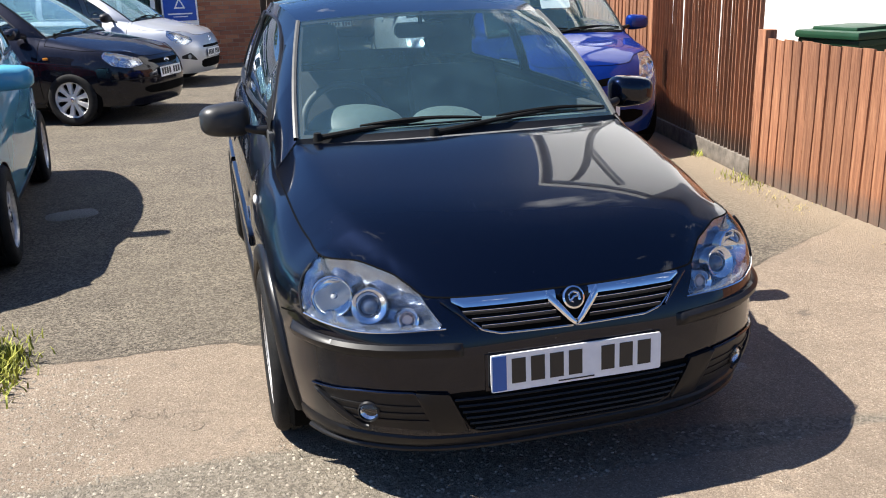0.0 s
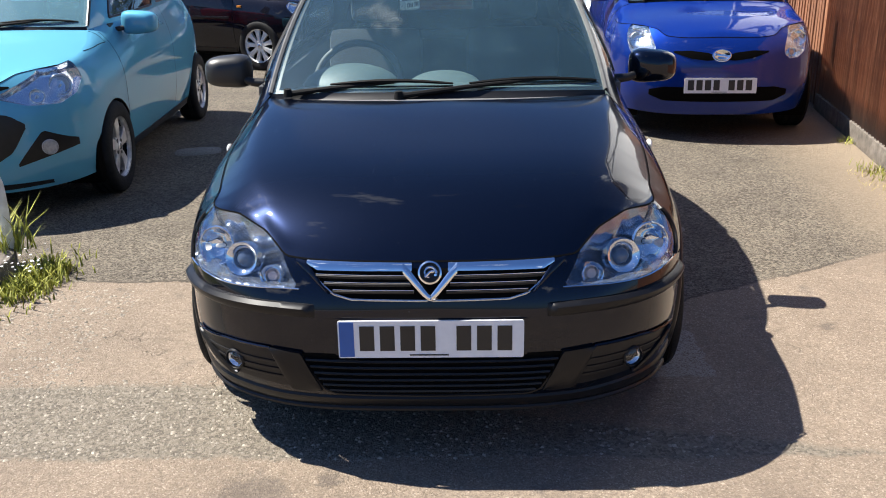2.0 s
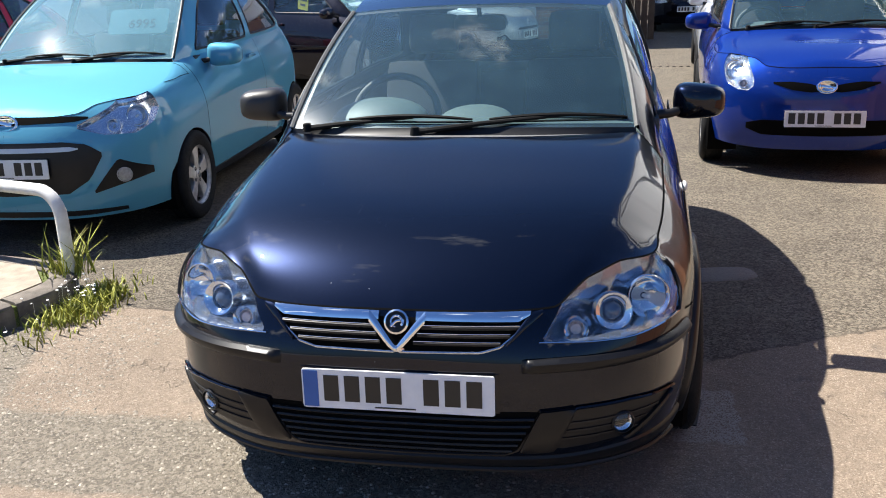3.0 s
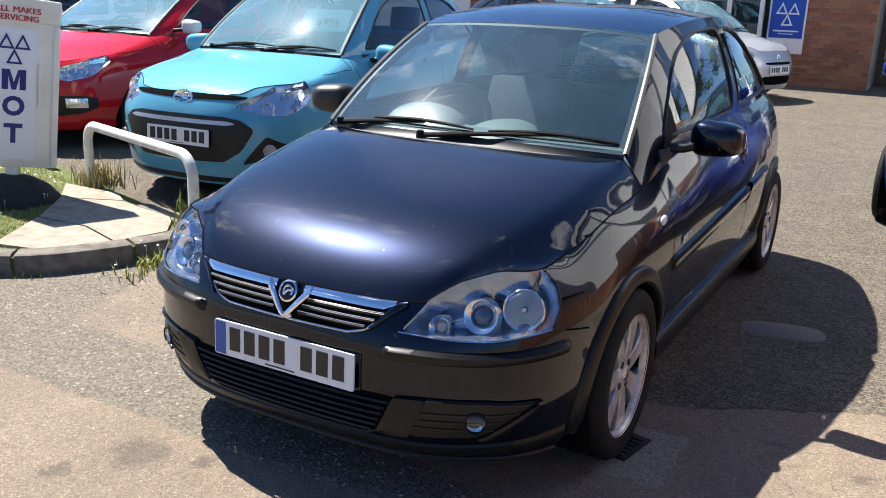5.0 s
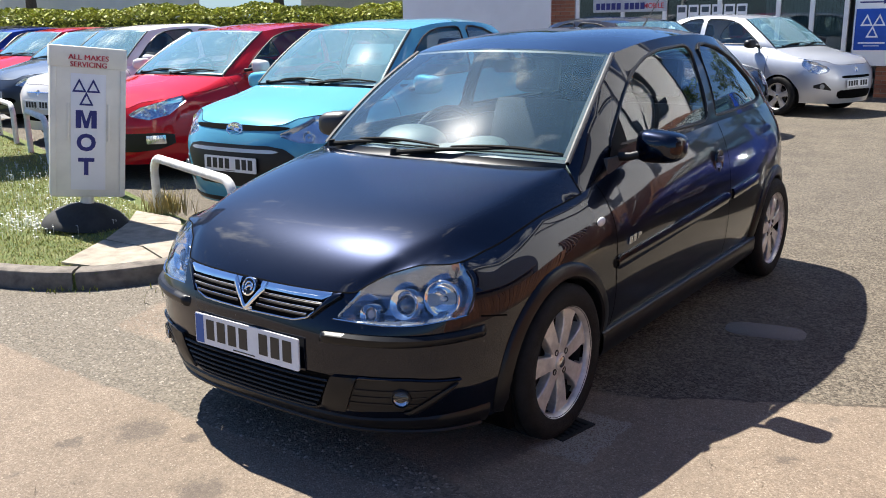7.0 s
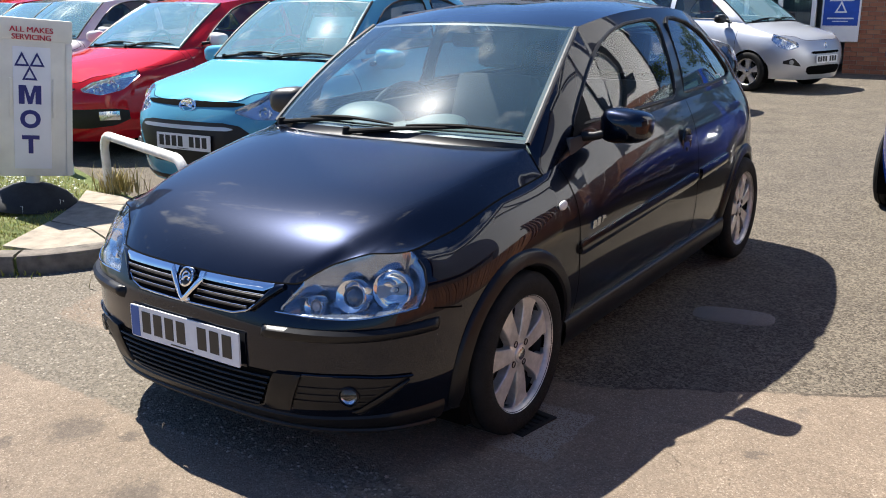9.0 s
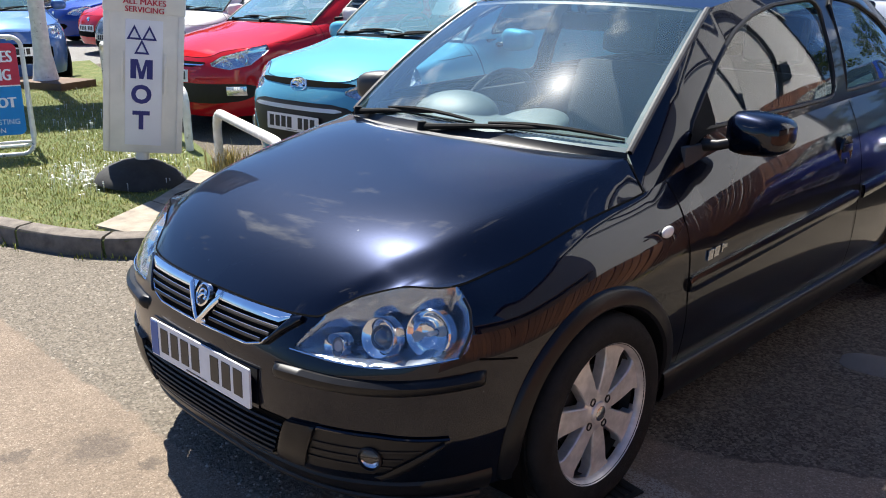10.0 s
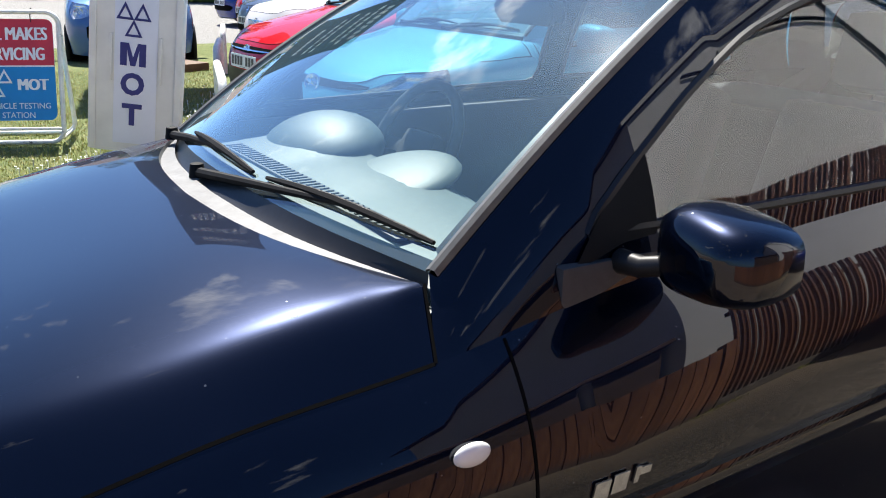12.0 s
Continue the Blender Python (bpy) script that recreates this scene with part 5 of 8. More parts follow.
        bmesh.ops.transform(bm, matrix=hm @ Matrix.Diagonal((1, 0.92, 1.05, 1)), verts=bm.verts)
        part("handle_dish", bm, M_BLACK, t)
        part("door_handle", box((0.002, -0.042, 0.000), (0.011, 0.040, 0.028), 0.004, hm), M_BLACK, t)
        part("door_lock", box((0.000, -0.010, -0.048), (0.010, 0.010, -0.028), 0.004, hm), M_TRIM, t)
        # trim-level badge as plain slanted bars
        for k, (dy, wd, hh) in enumerate(((0.0, 0.030, 0.030), (0.036, 0.030, 0.030), (0.070, 0.010, 0.026), (0.086, 0.024, 0.012))):
            c = sh.on("y", np.array([1.310 + dy]), np.array([0.632 + 0.0035 * k]), 0.002)[0] * (sg, 1, 1)
            bm = mesh_of([(0, -wd / 2 - hh * 0.12, -hh / 2), (0, wd / 2 - hh * 0.12, -hh / 2), (0, wd / 2 + hh * 0.12, hh / 2), (0, -wd / 2 + hh * 0.12, hh / 2)], [(0, 1, 2, 3)])
            r = bmesh.ops.extrude_face_region(bm, geom=bm.faces[:])
            bmesh.ops.translate(bm, verts=[g for g in r["geom"] if isinstance(g, bmesh.types.BMVert)], vec=(0.003 * sg, 0, 0))
            bmesh.ops.transform(bm, matrix=Matrix.Translation(Vector(c)), verts=bm.verts)
            part("trim_badge", bm, M_BADGE, t)
        mirror_unit(t, sh, sg, 1.395, 0.988, 0.958, M_BLACK if sg > 0 else simple_once("dull_black_housing", (0.022, 0.022, 0.022), 0.42), (0.192, 0.135, 0.130), 0.735)
        # door corner triangle and hinge-side shut line on the bumper
        seam(sh, "y", np.linspace(0.455, 0.35, 20), np.interp(np.linspace(0, 1, 20), [0, 1], [0.555, 0.575]), t, mir, 0.005)
    # wipers, aerial
    wiper(t, (-0.56, 1.085, 0.953), (-0.40, 1.085, 0.972), (-0.16, 1.085, 0.992), (-0.40, 1.098, 0.984), (0.06, 1.070, 0.986))
    wiper(t, (-0.14, 1.020, 0.950), (0.10, 1.045, 0.976), (0.38, 1.105, 0.994), (0.12, 1.075, 0.986), (0.60, 1.150, 0.980))
    part("aerial", tube([(0.0, 3.15, 1.39), (0.0, 3.30, 1.50), (0.0, 3.50, 1.64)], 0.0035, 6, taper=(2.2, 1, 0.8)), M_PLASTIC, t)
    for sg in (1, -1):
        for k in (0, 1):
            wheel_parts(t, ((0.740 if k == 0 else 0.735) * sg, sh.axle[k], 0.287), sg, 0.287, 0.185, 0.203, (7, 0.024, 0.040, 0.02))
    interior(t, sh, -0.36)
    return t, sh


hero, hero_shell = black_hatchback()


# ---- the other parked cars ----
def hatch(name, label, at, paint, half, ys, zs, axle, lamp, cups, wheel, plate_z, bands, badge, fogs=(), mirror=(1.30, 0.98, 0.93), group="", roof_paint=None, lamp_back=None, blue=False, arch_r=0.315, nose=None, extra=None, door_y=(1.15, 2.46), tail=True, fine=0.03, mirror_paint=None, mirror_size=(0.20, 0.11, 0.13), glass=None):
    """A parked car from its dimensions. bands: dark or bright strips across the nose (x range, lows, highs, material, offset)."""
    t = empty(name, None, label=label, category="car", group=group or "cars parked on the forecourt")
    sh = Shell(half, ys, zs, axle, nose)
    lamps = body(t, sh, paint, glass=glass or M_DUSTGLARE, lamp=lamp, fine=fine, arch_r=arch_r, door_y=door_y)
    headlamp_inside(sh, lamps, lamp, cups, lamp_back or M_REFLECT, 0.032)
    for xs, lo, hi, mat, off, nm in bands:
        cs = np.linspace(-xs[-1], xs[-1], 40)
        part(nm, strip(sh, "x", cs, np.interp(np.abs(cs), xs, lo), np.interp(np.abs(cs), xs, hi), off, 5), mat, t)
    for x0, x1, z0, z1, fx, fz, fr in fogs:
        if fr < 0:
            # square-cut pocket with a rectangular lens
            for sg in (1, -1):
                cs = np.linspace(x0, x1, 16) if sg > 0 else -np.linspace(x1, x0, 16)
                part("fog_pocket", strip(sh, "x", cs, z0, z1, 0.003, 5), M_PLASTIC, t)
                cs = np.linspace(fx - 0.06, fx + 0.06, 10) if sg > 0 else -np.linspace(fx + 0.06, fx - 0.06, 10)
                part("fog_lamp", strip(sh, "x", cs, fz - 0.04, fz + 0.04, 0.010, 5, 0.004), M_REFLECT, t)
            continue
        for sg in (1, -1):
            cs = np.linspace(x0, x1, 16)
            lo, hi = np.interp(cs, [x0, x1], [z0, fz - 0.02]), np.interp(cs, [x0, (x0 + x1) / 2, x1], [z0 + 0.015, z1, fz + 0.02])
            cc, l2, h2 = (cs, lo, hi) if sg > 0 else (-cs[::-1], lo[::-1], hi[::-1])
            part("fog_pocket", strip(sh, "x", cc, l2, h2, 0.003, 5), M_PLASTIC, t)
            c = sh.on("x", np.array([fx]), np.array([fz]), 0.010)[0] * (sg, 1, 1)
            fl = part("fog_lamp", lathe([(fr, 0.006), (fr, -0.004), (fr * 0.86, -0.006), (fr * 0.84, 0.0), (0.0, -0.004)], 20, "y"), M_FOGLENS, t)
            fl.matrix_local = Matrix.Translation(Vector(c)) @ pose(0, 0, 0, 0, 0, 25 * sg)
    yb = float(sh.on("x", np.array([0.0]), np.array([badge[0]]), 0.006)[0, 1])
    part("badge", lathe([(1.0, 0.006), (1.0, -0.004), (0.86, -0.009), (0.80, -0.004), (0.0, -0.003)], 28, "y"), M_CHROME, t).matrix_local = pose(0, yb, badge[0], -16) @ Matrix.Diagonal((badge[1], 1, badge[2], 1))
    part("badge_emblem", box((-badge[1] * 0.55, -0.009, -badge[2] * 0.18), (badge[1] * 0.55, -0.002, badge[2] * 0.18), 0.003, pose(0, yb, badge[0], -16, 12)), M_CHROME, t)
    yp = float(sh.on("x", np.array([0.0]), np.array([plate_z]), 0.018)[0, 1])
    number_plate(t, pose(0, yp, plate_z, -3), blue=blue)
    my, mz, mt = mirror
    for sg in (1, -1):
        mirror_unit(t, sh, sg, float(sh.ym(my)), float(sh.zm(mz)), mt, mirror_paint or paint, mirror_size, 0.70 * sh.fx)
        c = sh.on("y", np.array([float(sh.ym(2.22))]), np.array([float(sh.zm(0.84))]), 0.012)[0] * (sg, 1, 1)
        part("door_handle", box((-0.012, -0.08, -0.014), (0.014, 0.08, 0.014), 0.008, Matrix.Translation(Vector(c))), paint, t)
        if tail:
            zz = np.linspace(float(sh.zm(0.72)), float(sh.zm(0.98)), 8)
            yl = axle[1] + 0.33
            part("tail_lamp", strip(sh, "y", np.linspace(yl + 0.05, float(sh.oy(sh.len)) - 0.12, 8), zz[0], zz[-1], 0.006, 6, 0.004, sg < 0), M_REDLENS, t)
        ys2 = np.linspace(axle[0] + 0.36, axle[1] - 0.36, 30)
        part("sill_cover", strip(sh, "y", ys2, 0.20, 0.25, 0.006, 4, 0, sg < 0), M_PLASTIC, t)
        for k in (0, 1):
            wheel_parts(t, ((half - 0.085) * sg, axle[k], wheel[0]), sg, wheel[0], 0.175, wheel[1], wheel[2], wheel[3])
    gy = lambda y: float(sh.ym(y))
    gz = lambda z: float(sh.zm(z))
    wiper(t, (-0.50 * sh.fx, gy(1.085), gz(0.955)), (-0.35, gy(1.085), gz(0.972)), (-0.1, gy(1.085), gz(0.99)), (-0.36, gy(1.098), gz(0.984)), (0.10, gy(1.070), gz(0.986)))
    wiper(t, (0.0, gy(1.02), gz(0.950)), (0.15, gy(1.045), gz(0.976)), (0.38, gy(1.105), gz(0.994)), (0.12, gy(1.075), gz(0.986)), (0.58, gy(1.150), gz(0.980)))
    interior(t, sh, -0.36 * sh.fx, False)
    if extra:
        extra(t, sh)
    t.matrix_world = at
    return t


FIVE, SIX, NINE = (5, 0.026, 0.046, 0.02), (6, 0.024, 0.042, 0.02), (9, 0.017, 0.030, 0.02)


def price_card(t, sh):
    """A pale price card behind the windscreen."""
    m = pose(0.27, float(sh.ym(1.50)), float(sh.zm(1.155)), -38)
    pc = part("price_card", extrude_poly(rounded(0.42, 0.20, 0.03), 0.003, m), simple_once("pale_blue_card", (0.06, 0.13, 0.16), 0.9), t, "pale blue price card")
    ONCE["pale_blue_card"].node_tree.nodes["Principled BSDF"].inputs["Specular IOR Level"].default_value = 0.05
    bm = lettering("6995", 0.10, 0.002)
    bmesh.ops.transform(bm, matrix=m @ pose(0.03, -0.003, -0.02), verts=bm.verts)
    part("price_figures", bm, simple_once("faded_ink", (0.004, 0.005, 0.007), 0.9), pc)


def side_bars(t, sh):
    """Bright moulding along the doors."""
    for sg in (1, -1):
        ys = np.linspace(1.2, 2.9, 30)
        part("side_moulding", strip(sh, "y", ys, 0.60, 0.625, 0.008, 4, 0.002, sg < 0), M_TRIM, t)
        c = sh.on("y", np.array([1.05]), np.array([0.74]), 0.004)[0] * (sg, 1, 1)
        part("side_repeater", box((-0.008, -0.03, -0.014), (0.010, 0.03, 0.014), 0.006, Matrix.Translation(Vector(c))), M_AMBER, t)


def white_price_card(t, sh):
    """A white card with its price hung high behind the windscreen."""
    m = pose(0.13, float(sh.ym(1.56)), float(sh.zm(1.20)), -36)
    pc = part("price_card", extrude_poly(rounded(0.27, 0.19, 0.01), 0.003, m), simple_once("white_card", (0.45, 0.47, 0.50), 0.8), t, "white price card")
    bm = lettering("\u00a33495", 0.085, 0.002, 0.21)
    bmesh.ops.transform(bm, matrix=m @ pose(0, -0.003, 0.02), verts=bm.verts)
    part("price_figures", bm, simple_once("black_print", (0.02, 0.02, 0.025), 0.7), pc)


def window_cards(t, sh):
    """A yellow card in the side window and a pale green price card behind the windscreen, their writing as bars."""
    side_bars(t, sh)
    fy, fz = (lambda y: float(sh.ym(y))), (lambda z: float(sh.zm(z)))
    ink = simple_once("faded_print", (0.10, 0.11, 0.10), 0.8)
    for name, m, w, h, mat in (
            ("yellow_card", pose(-0.665, fy(1.90), fz(1.13), 0, 10, -90), 0.17, 0.24, simple_once("yellow_card", (0.70, 0.66, 0.12), 0.7)),
            ("price_card", pose(-0.30, fy(1.50), fz(1.135), -38), 0.26, 0.15, simple_once("pale_green_card", (0.42, 0.58, 0.40), 0.7))):
        card = part(name, extrude_poly(rounded(w, h, 0.008), 0.002, m), mat, t)
        for k, (bw, bz) in enumerate(((0.7, 0.28), (0.8, 0.02), (0.5, -0.24))):
            a, z = w * bw / 2, h * bz
            part("print_bar", extrude_poly([(-a, z - h * 0.06), (a, z - h * 0.06), (a, z + h * 0.06), (-a, z + h * 0.06)], 0.002, m @ pose(0, -0.0015, 0)), ink, card)


cyan_car = hatch(
    "hatchback", "bright cyan five-door hatchback with price card behind windscreen", pose(-2.82, 2.39, 0, 0, 0, 3.9), M_CYAN, 0.83,
    (0.0, 0.775, 0.98, 1.58, 2.25, 3.16, 3.665), (0.0, 0.20, 0.775, 0.985, 1.42, 1.50), (0.775, 3.16),
    [(0.40, 0.715), (0.58, 0.662), (0.76, 0.655), (0.90, 0.700), (1.02, 0.800), (1.19, 0.960), (1.10, 0.985), (0.75, 0.850), (0.53, 0.765)],
    [(0.82, 0.755, 0.062, "bowl"), (0.65, 0.715, 0.040, "bowl")], (0.285, 0.185, FIVE, True), 0.497,
    [((0, 0.40, 0.46), (0.735, 0.745, 0.757), (0.775, 0.772, 0.765), M_VOID, 0.004, "upper_grille"),
     ((0, 0.34, 0.46, 0.53), (0.335, 0.345, 0.42, 0.545), (0.640, 0.640, 0.622, 0.570), M_PLASTIC, 0.004, "lower_grille"),
     ((0, 0.38, 0.42), (0.586, 0.588, 0.596), (0.612, 0.612, 0.602), M_SILVER, 0.022, "grille_bar"),
     ((0, 0.40, 0.60), (0.20, 0.205, 0.215), (0.235, 0.235, 0.235), M_PLASTIC, 0.004, "bumper_skirt")],
    (0.745, 0.082, 0.050), [(0.47, 0.735, 0.335, 0.525, 0.62, 0.430, 0.044)], (1.36, 0.945, 0.995), extra=price_card, arch_r=0.300, fine=0.02, mirror_size=(0.24, 0.13, 0.15))
tagged(cyan_car, category="car")

blue_car = hatch(
    "hatchback", "metallic royal blue small hatchback with round corner headlights", pose(1.985, 4.37, 0, 0, 0, -4), M_BLUE, 0.79,
    (0.0, 0.70, 0.80, 1.42, 2.10, 3.04, 3.405), (0.0, 0.22, 0.775, 0.965, 1.39, 1.465), (0.70, 3.04),
    [(0.475, 0.648), (0.51, 0.610), (0.60, 0.615), (0.71, 0.660), (0.79, 0.75), (0.835, 0.86), (0.79, 0.93), (0.68, 0.88), (0.58, 0.80), (0.50, 0.715)],
    [(0.70, 0.755, 0.062, "bowl"), (0.575, 0.66, 0.032, "amber")], (0.270, 0.178, FIVE, False), 0.430,
    [((0, 0.10, 0.22, 0.34), (0.615, 0.606, 0.622, 0.662), (0.626, 0.662, 0.676, 0.672), M_VOID, 0.003, "upper_grille"),
     ((0, 0.40, 0.50), (0.305, 0.310, 0.350), (0.415, 0.415, 0.390), M_VOID, 0.003, "lower_grille")],
    (0.643, 0.068, 0.046), (), (1.34, 1.00, 0.93), nose=-0.01, fine=0.025, extra=white_price_card, glass=M_GLASS)

# mirror housings painted white for the sun glare lying on red ones
red_car = hatch(
    "hatchback", "bright red five-door family hatchback, glinting in the sun", pose(-5.66, 3.06, 0, 0, 0, 3), M_RED, 0.888,
    (0.0, 0.86, 1.12, 1.85, 2.65, 3.51, 4.245), (0.0, 0.20, 0.715, 0.965, 1.40, 1.48), (0.86, 3.51),
    [(0.47, 0.655), (0.70, 0.615), (0.90, 0.655), (1.02, 0.730), (1.20, 0.830), (1.12, 0.850), (0.85, 0.780), (0.60, 0.730)],
    [(0.82, 0.705, 0.055, "bowl"), (0.66, 0.675, 0.040, "bowl")], (0.305, 0.20, FIVE, True), 0.552,
    [((0, 0.30, 0.42), (0.625, 0.635, 0.665), (0.680, 0.678, 0.675), M_VOID, 0.004, "upper_grille"),
     ((0, 0.40, 0.42), (0.640, 0.645, 0.655), (0.652, 0.655, 0.660), M_CHROME, 0.012, "grille_bar"),
     ((0, 0.55, 0.74, 0.80), (0.31, 0.315, 0.34, 0.39), (0.485, 0.49, 0.495, 0.47), M_PLASTIC, 0.003, "lower_grille")],
    (0.658, 0.060, 0.036), [(0.62, 0.78, 0.385, 0.475, 0.70, 0.43, -1)], (1.32, 1.02, 1.03), fine=0.028, mirror_paint=M_WHITE)

white_retro_car = hatch(
    "hatchback", "small white retro hatchback with round lamps and pearly mirrors", pose(-8.75, 4.30, 0, 0, 0, 3), M_WHITE, 0.815,
    (0.0, 0.71, 0.85, 1.40, 2.15, 3.01, 3.546), (0.0, 0.20, 0.770, 0.960, 1.41, 1.49), (0.71, 3.01),
    [(0.60, 0.685), (0.64, 0.640), (0.70, 0.630), (0.76, 0.655), (0.79, 0.71), (0.77, 0.765), (0.70, 0.79), (0.63, 0.76)],
    [(0.695, 0.710, 0.062, "bowl")], (0.285, 0.185, SIX, True), 0.52,
    [((0, 0.38, 0.44), (0.310, 0.315, 0.35), (0.400, 0.400, 0.38), M_VOID, 0.003, "lower_grille"),
     ((0, 0.24, 0.26), (0.665, 0.668, 0.672), (0.680, 0.679, 0.676), M_CHROME, 0.008, "grille_bar")],
    (0.672, 0.040, 0.036), [(0.60, 0.74, 0.56, 0.64, 0.66, 0.595, 0.040)], (1.36, 1.02, 0.96), fine=0.035)

grey_car = hatch(
    "hatchback", "dark blue-grey hatchback in the row by the verge", pose(-11.7, 5.25, 0, 0, 0, 3), M_GREY, 0.87,
    (0.0, 0.84, 1.10, 1.80, 2.55, 3.45, 4.05), (0.0, 0.20, 0.70, 0.95, 1.38, 1.46), (0.84, 3.45),
    [(0.45, 0.63), (0.70, 0.60), (0.92, 0.64), (1.10, 0.78), (1.02, 0.82), (0.6, 0.72)], [(0.80, 0.68, 0.05, "bowl")], (0.295, 0.195, FIVE, False), 0.48,
    [((0, 0.40, 0.48), (0.32, 0.33, 0.38), (0.44, 0.44, 0.41), M_VOID, 0.003, "lower_grille")], (0.64, 0.05, 0.045), (), fine=0.045)

far_red = hatch(
    "hatchback", "red hatchback further along the parked row", pose(-14.4, 6.15, 0, 0, 0, 3), M_RED, 0.84,
    (0.0, 0.80, 1.05, 1.70, 2.40, 3.28, 3.85), (0.0, 0.20, 0.70, 0.95, 1.38, 1.46), (0.80, 3.28),
    [(0.45, 0.63), (0.70, 0.60), (0.92, 0.64), (1.05, 0.76), (0.98, 0.80), (0.6, 0.72)], [(0.78, 0.68, 0.05, "bowl")], (0.29, 0.19, FIVE, False), 0.48,
    [((0, 0.40, 0.48), (0.32, 0.33, 0.38), (0.44, 0.44, 0.41), M_VOID, 0.003, "lower_grille")], (0.64, 0.05, 0.045), (), fine=0.05)

far_blue = hatch(
    "hatchback", "mid-blue hatchback near the end of the row", pose(-17.3, 6.7, 0, 0, 0, 4), M_BLUE, 0.86,
    (0.0, 0.84, 1.10, 1.75, 2.50, 3.40, 4.0), (0.0, 0.20, 0.70, 0.95, 1.38, 1.47), (0.84, 3.40),
    [(0.45, 0.63), (0.70, 0.60), (0.92, 0.64), (1.05, 0.76), (0.98, 0.80), (0.6, 0.72)], [(0.78, 0.68, 0.05, "bowl")], (0.295, 0.195, FIVE, False), 0.48,
    [((0, 0.40, 0.48), (0.32, 0.33, 0.38), (0.44, 0.44, 0.41), M_VOID, 0.003, "lower_grille")], (0.64, 0.05, 0.045), (), fine=0.05)

far_dark = hatch(
    "hatchback", "dark estate-sized hatchback at the end of the row", pose(-20.2, 7.7, 0, 0, 0, 4), M_DEEPBLACK, 0.88,
    (0.0, 0.88, 1.15, 1.85, 2.65, 3.55, 4.25), (0.0, 0.20, 0.72, 0.98, 1.42, 1.52), (0.88, 3.55),
    [(0.45, 0.63), (0.70, 0.60), (0.92, 0.64), (1.05, 0.76), (0.98, 0.80), (0.6, 0.72)], [(0.78, 0.68, 0.05, "bowl")], (0.30, 0.195, FIVE, False), 0.48,
    [((0, 0.40, 0.48), (0.32, 0.33, 0.38), (0.44, 0.44, 0.41), M_VOID, 0.003, "lower_grille")], (0.64, 0.05, 0.045), (), fine=0.05)

side_on_car = hatch(
    "hatchback", "black five-door hatchback with white wheel trims, side-on across the yard", pose(-1.27, 8.99, 0, 0, 0, 66), M_DEEPBLACK, 0.84,
    (0.0, 0.80, 1.10, 1.72, 2.42, 3.29, 3.92), (0.0, 0.20, 0.715, 0.955, 1.39, 1.465), (0.80, 3.29),
    [(0.44, 0.640), (0.66, 0.610), (0.85, 0.640), (0.98, 0.740), (0.94, 0.800), (0.70, 0.760), (0.52, 0.71)],
    [(0.80, 0.690, 0.052, "bowl"), (0.66, 0.668, 0.036, "bowl")], (0.290, 0.195, NINE, False), 0.525,
    [((0, 0.26, 0.36), (0.615, 0.625, 0.655), (0.672, 0.670, 0.668), M_VOID, 0.004, "upper_grille"),
     ((0, 0.42, 0.50), (0.30, 0.31, 0.35), (0.40, 0.40, 0.38), M_VOID, 0.003, "lower_grille"),
     ((0, 0.50, 0.76), (0.475, 0.475, 0.48), (0.49, 0.49, 0.49), M_TRIM, 0.010, "bumper_strip")],
    (0.645, 0.055, 0.028), (), (1.30, 0.99, 0.96), extra=window_cards, arch_r=0.288, fine=0.03)

silver = hatch(
    "hatchback", "silver-lilac small hatchback parked before the shopfront", pose(-0.70, 12.35, 0, 0, 0, 70), M_SILVER, 0.83,
    (0.0, 0.75, 0.95, 1.60, 2.30, 3.12, 3.60), (0.0, 0.20, 0.735, 0.965, 1.40, 1.47), (0.75, 3.12),
    [(0.52, 0.655), (0.68, 0.610), (0.84, 0.640), (1.00, 0.780), (0.96, 0.830), (0.72, 0.775), (0.56, 0.72)],
    [(0.78, 0.690, 0.052, "bowl")], (0.285, 0.19, FIVE, False), 0.47,
    [((0, 0.30, 0.34), (0.545, 0.550, 0.56), (0.585, 0.585, 0.575), M_VOID, 0.004, "upper_grille"),
     ((0, 0.34, 0.40), (0.25, 0.26, 0.30), (0.385, 0.38, 0.36), M_VOID, 0.003, "lower_grille")],
    (0.665, 0.030, 0.045), [(0.50, 0.70, 0.38, 0.50, 0.62, 0.44, 0.035)], (1.34, 1.0, 0.96), fine=0.035, mirror_paint=M_PLASTIC)

verge_blue_car = hatch(
    "hatchback", "mid-blue small hatchback with dark grille beyond the verge", pose(-9.9, 3.15, 0, 0, 0, 78), M_DARKBLUE, 0.80,
    (0.0, 0.72, 0.92, 1.55, 2.25, 3.08, 3.50), (0.0, 0.20, 0.74, 0.96, 1.40, 1.48), (0.72, 3.08),
    [(0.47, 0.690), (0.60, 0.640), (0.74, 0.630), (0.84, 0.70), (0.90, 0.83), (0.84, 0.87), (0.60, 0.79)],
    [(0.70, 0.72, 0.058, "bowl")], (0.275, 0.18, FIVE, False), 0.50,
    [((0, 0.42, 0.52), (0.34, 0.35, 0.42), (0.60, 0.59, 0.54), M_VOID, 0.003, "lower_grille"),
     ((0, 0.44, 0.46), (0.53, 0.53, 0.535), (0.545, 0.545, 0.542), M_TRIM, 0.012, "grille_bar")],
    (0.68, 0.045, 0.04), (), (1.34, 1.0, 0.95), fine=0.035)

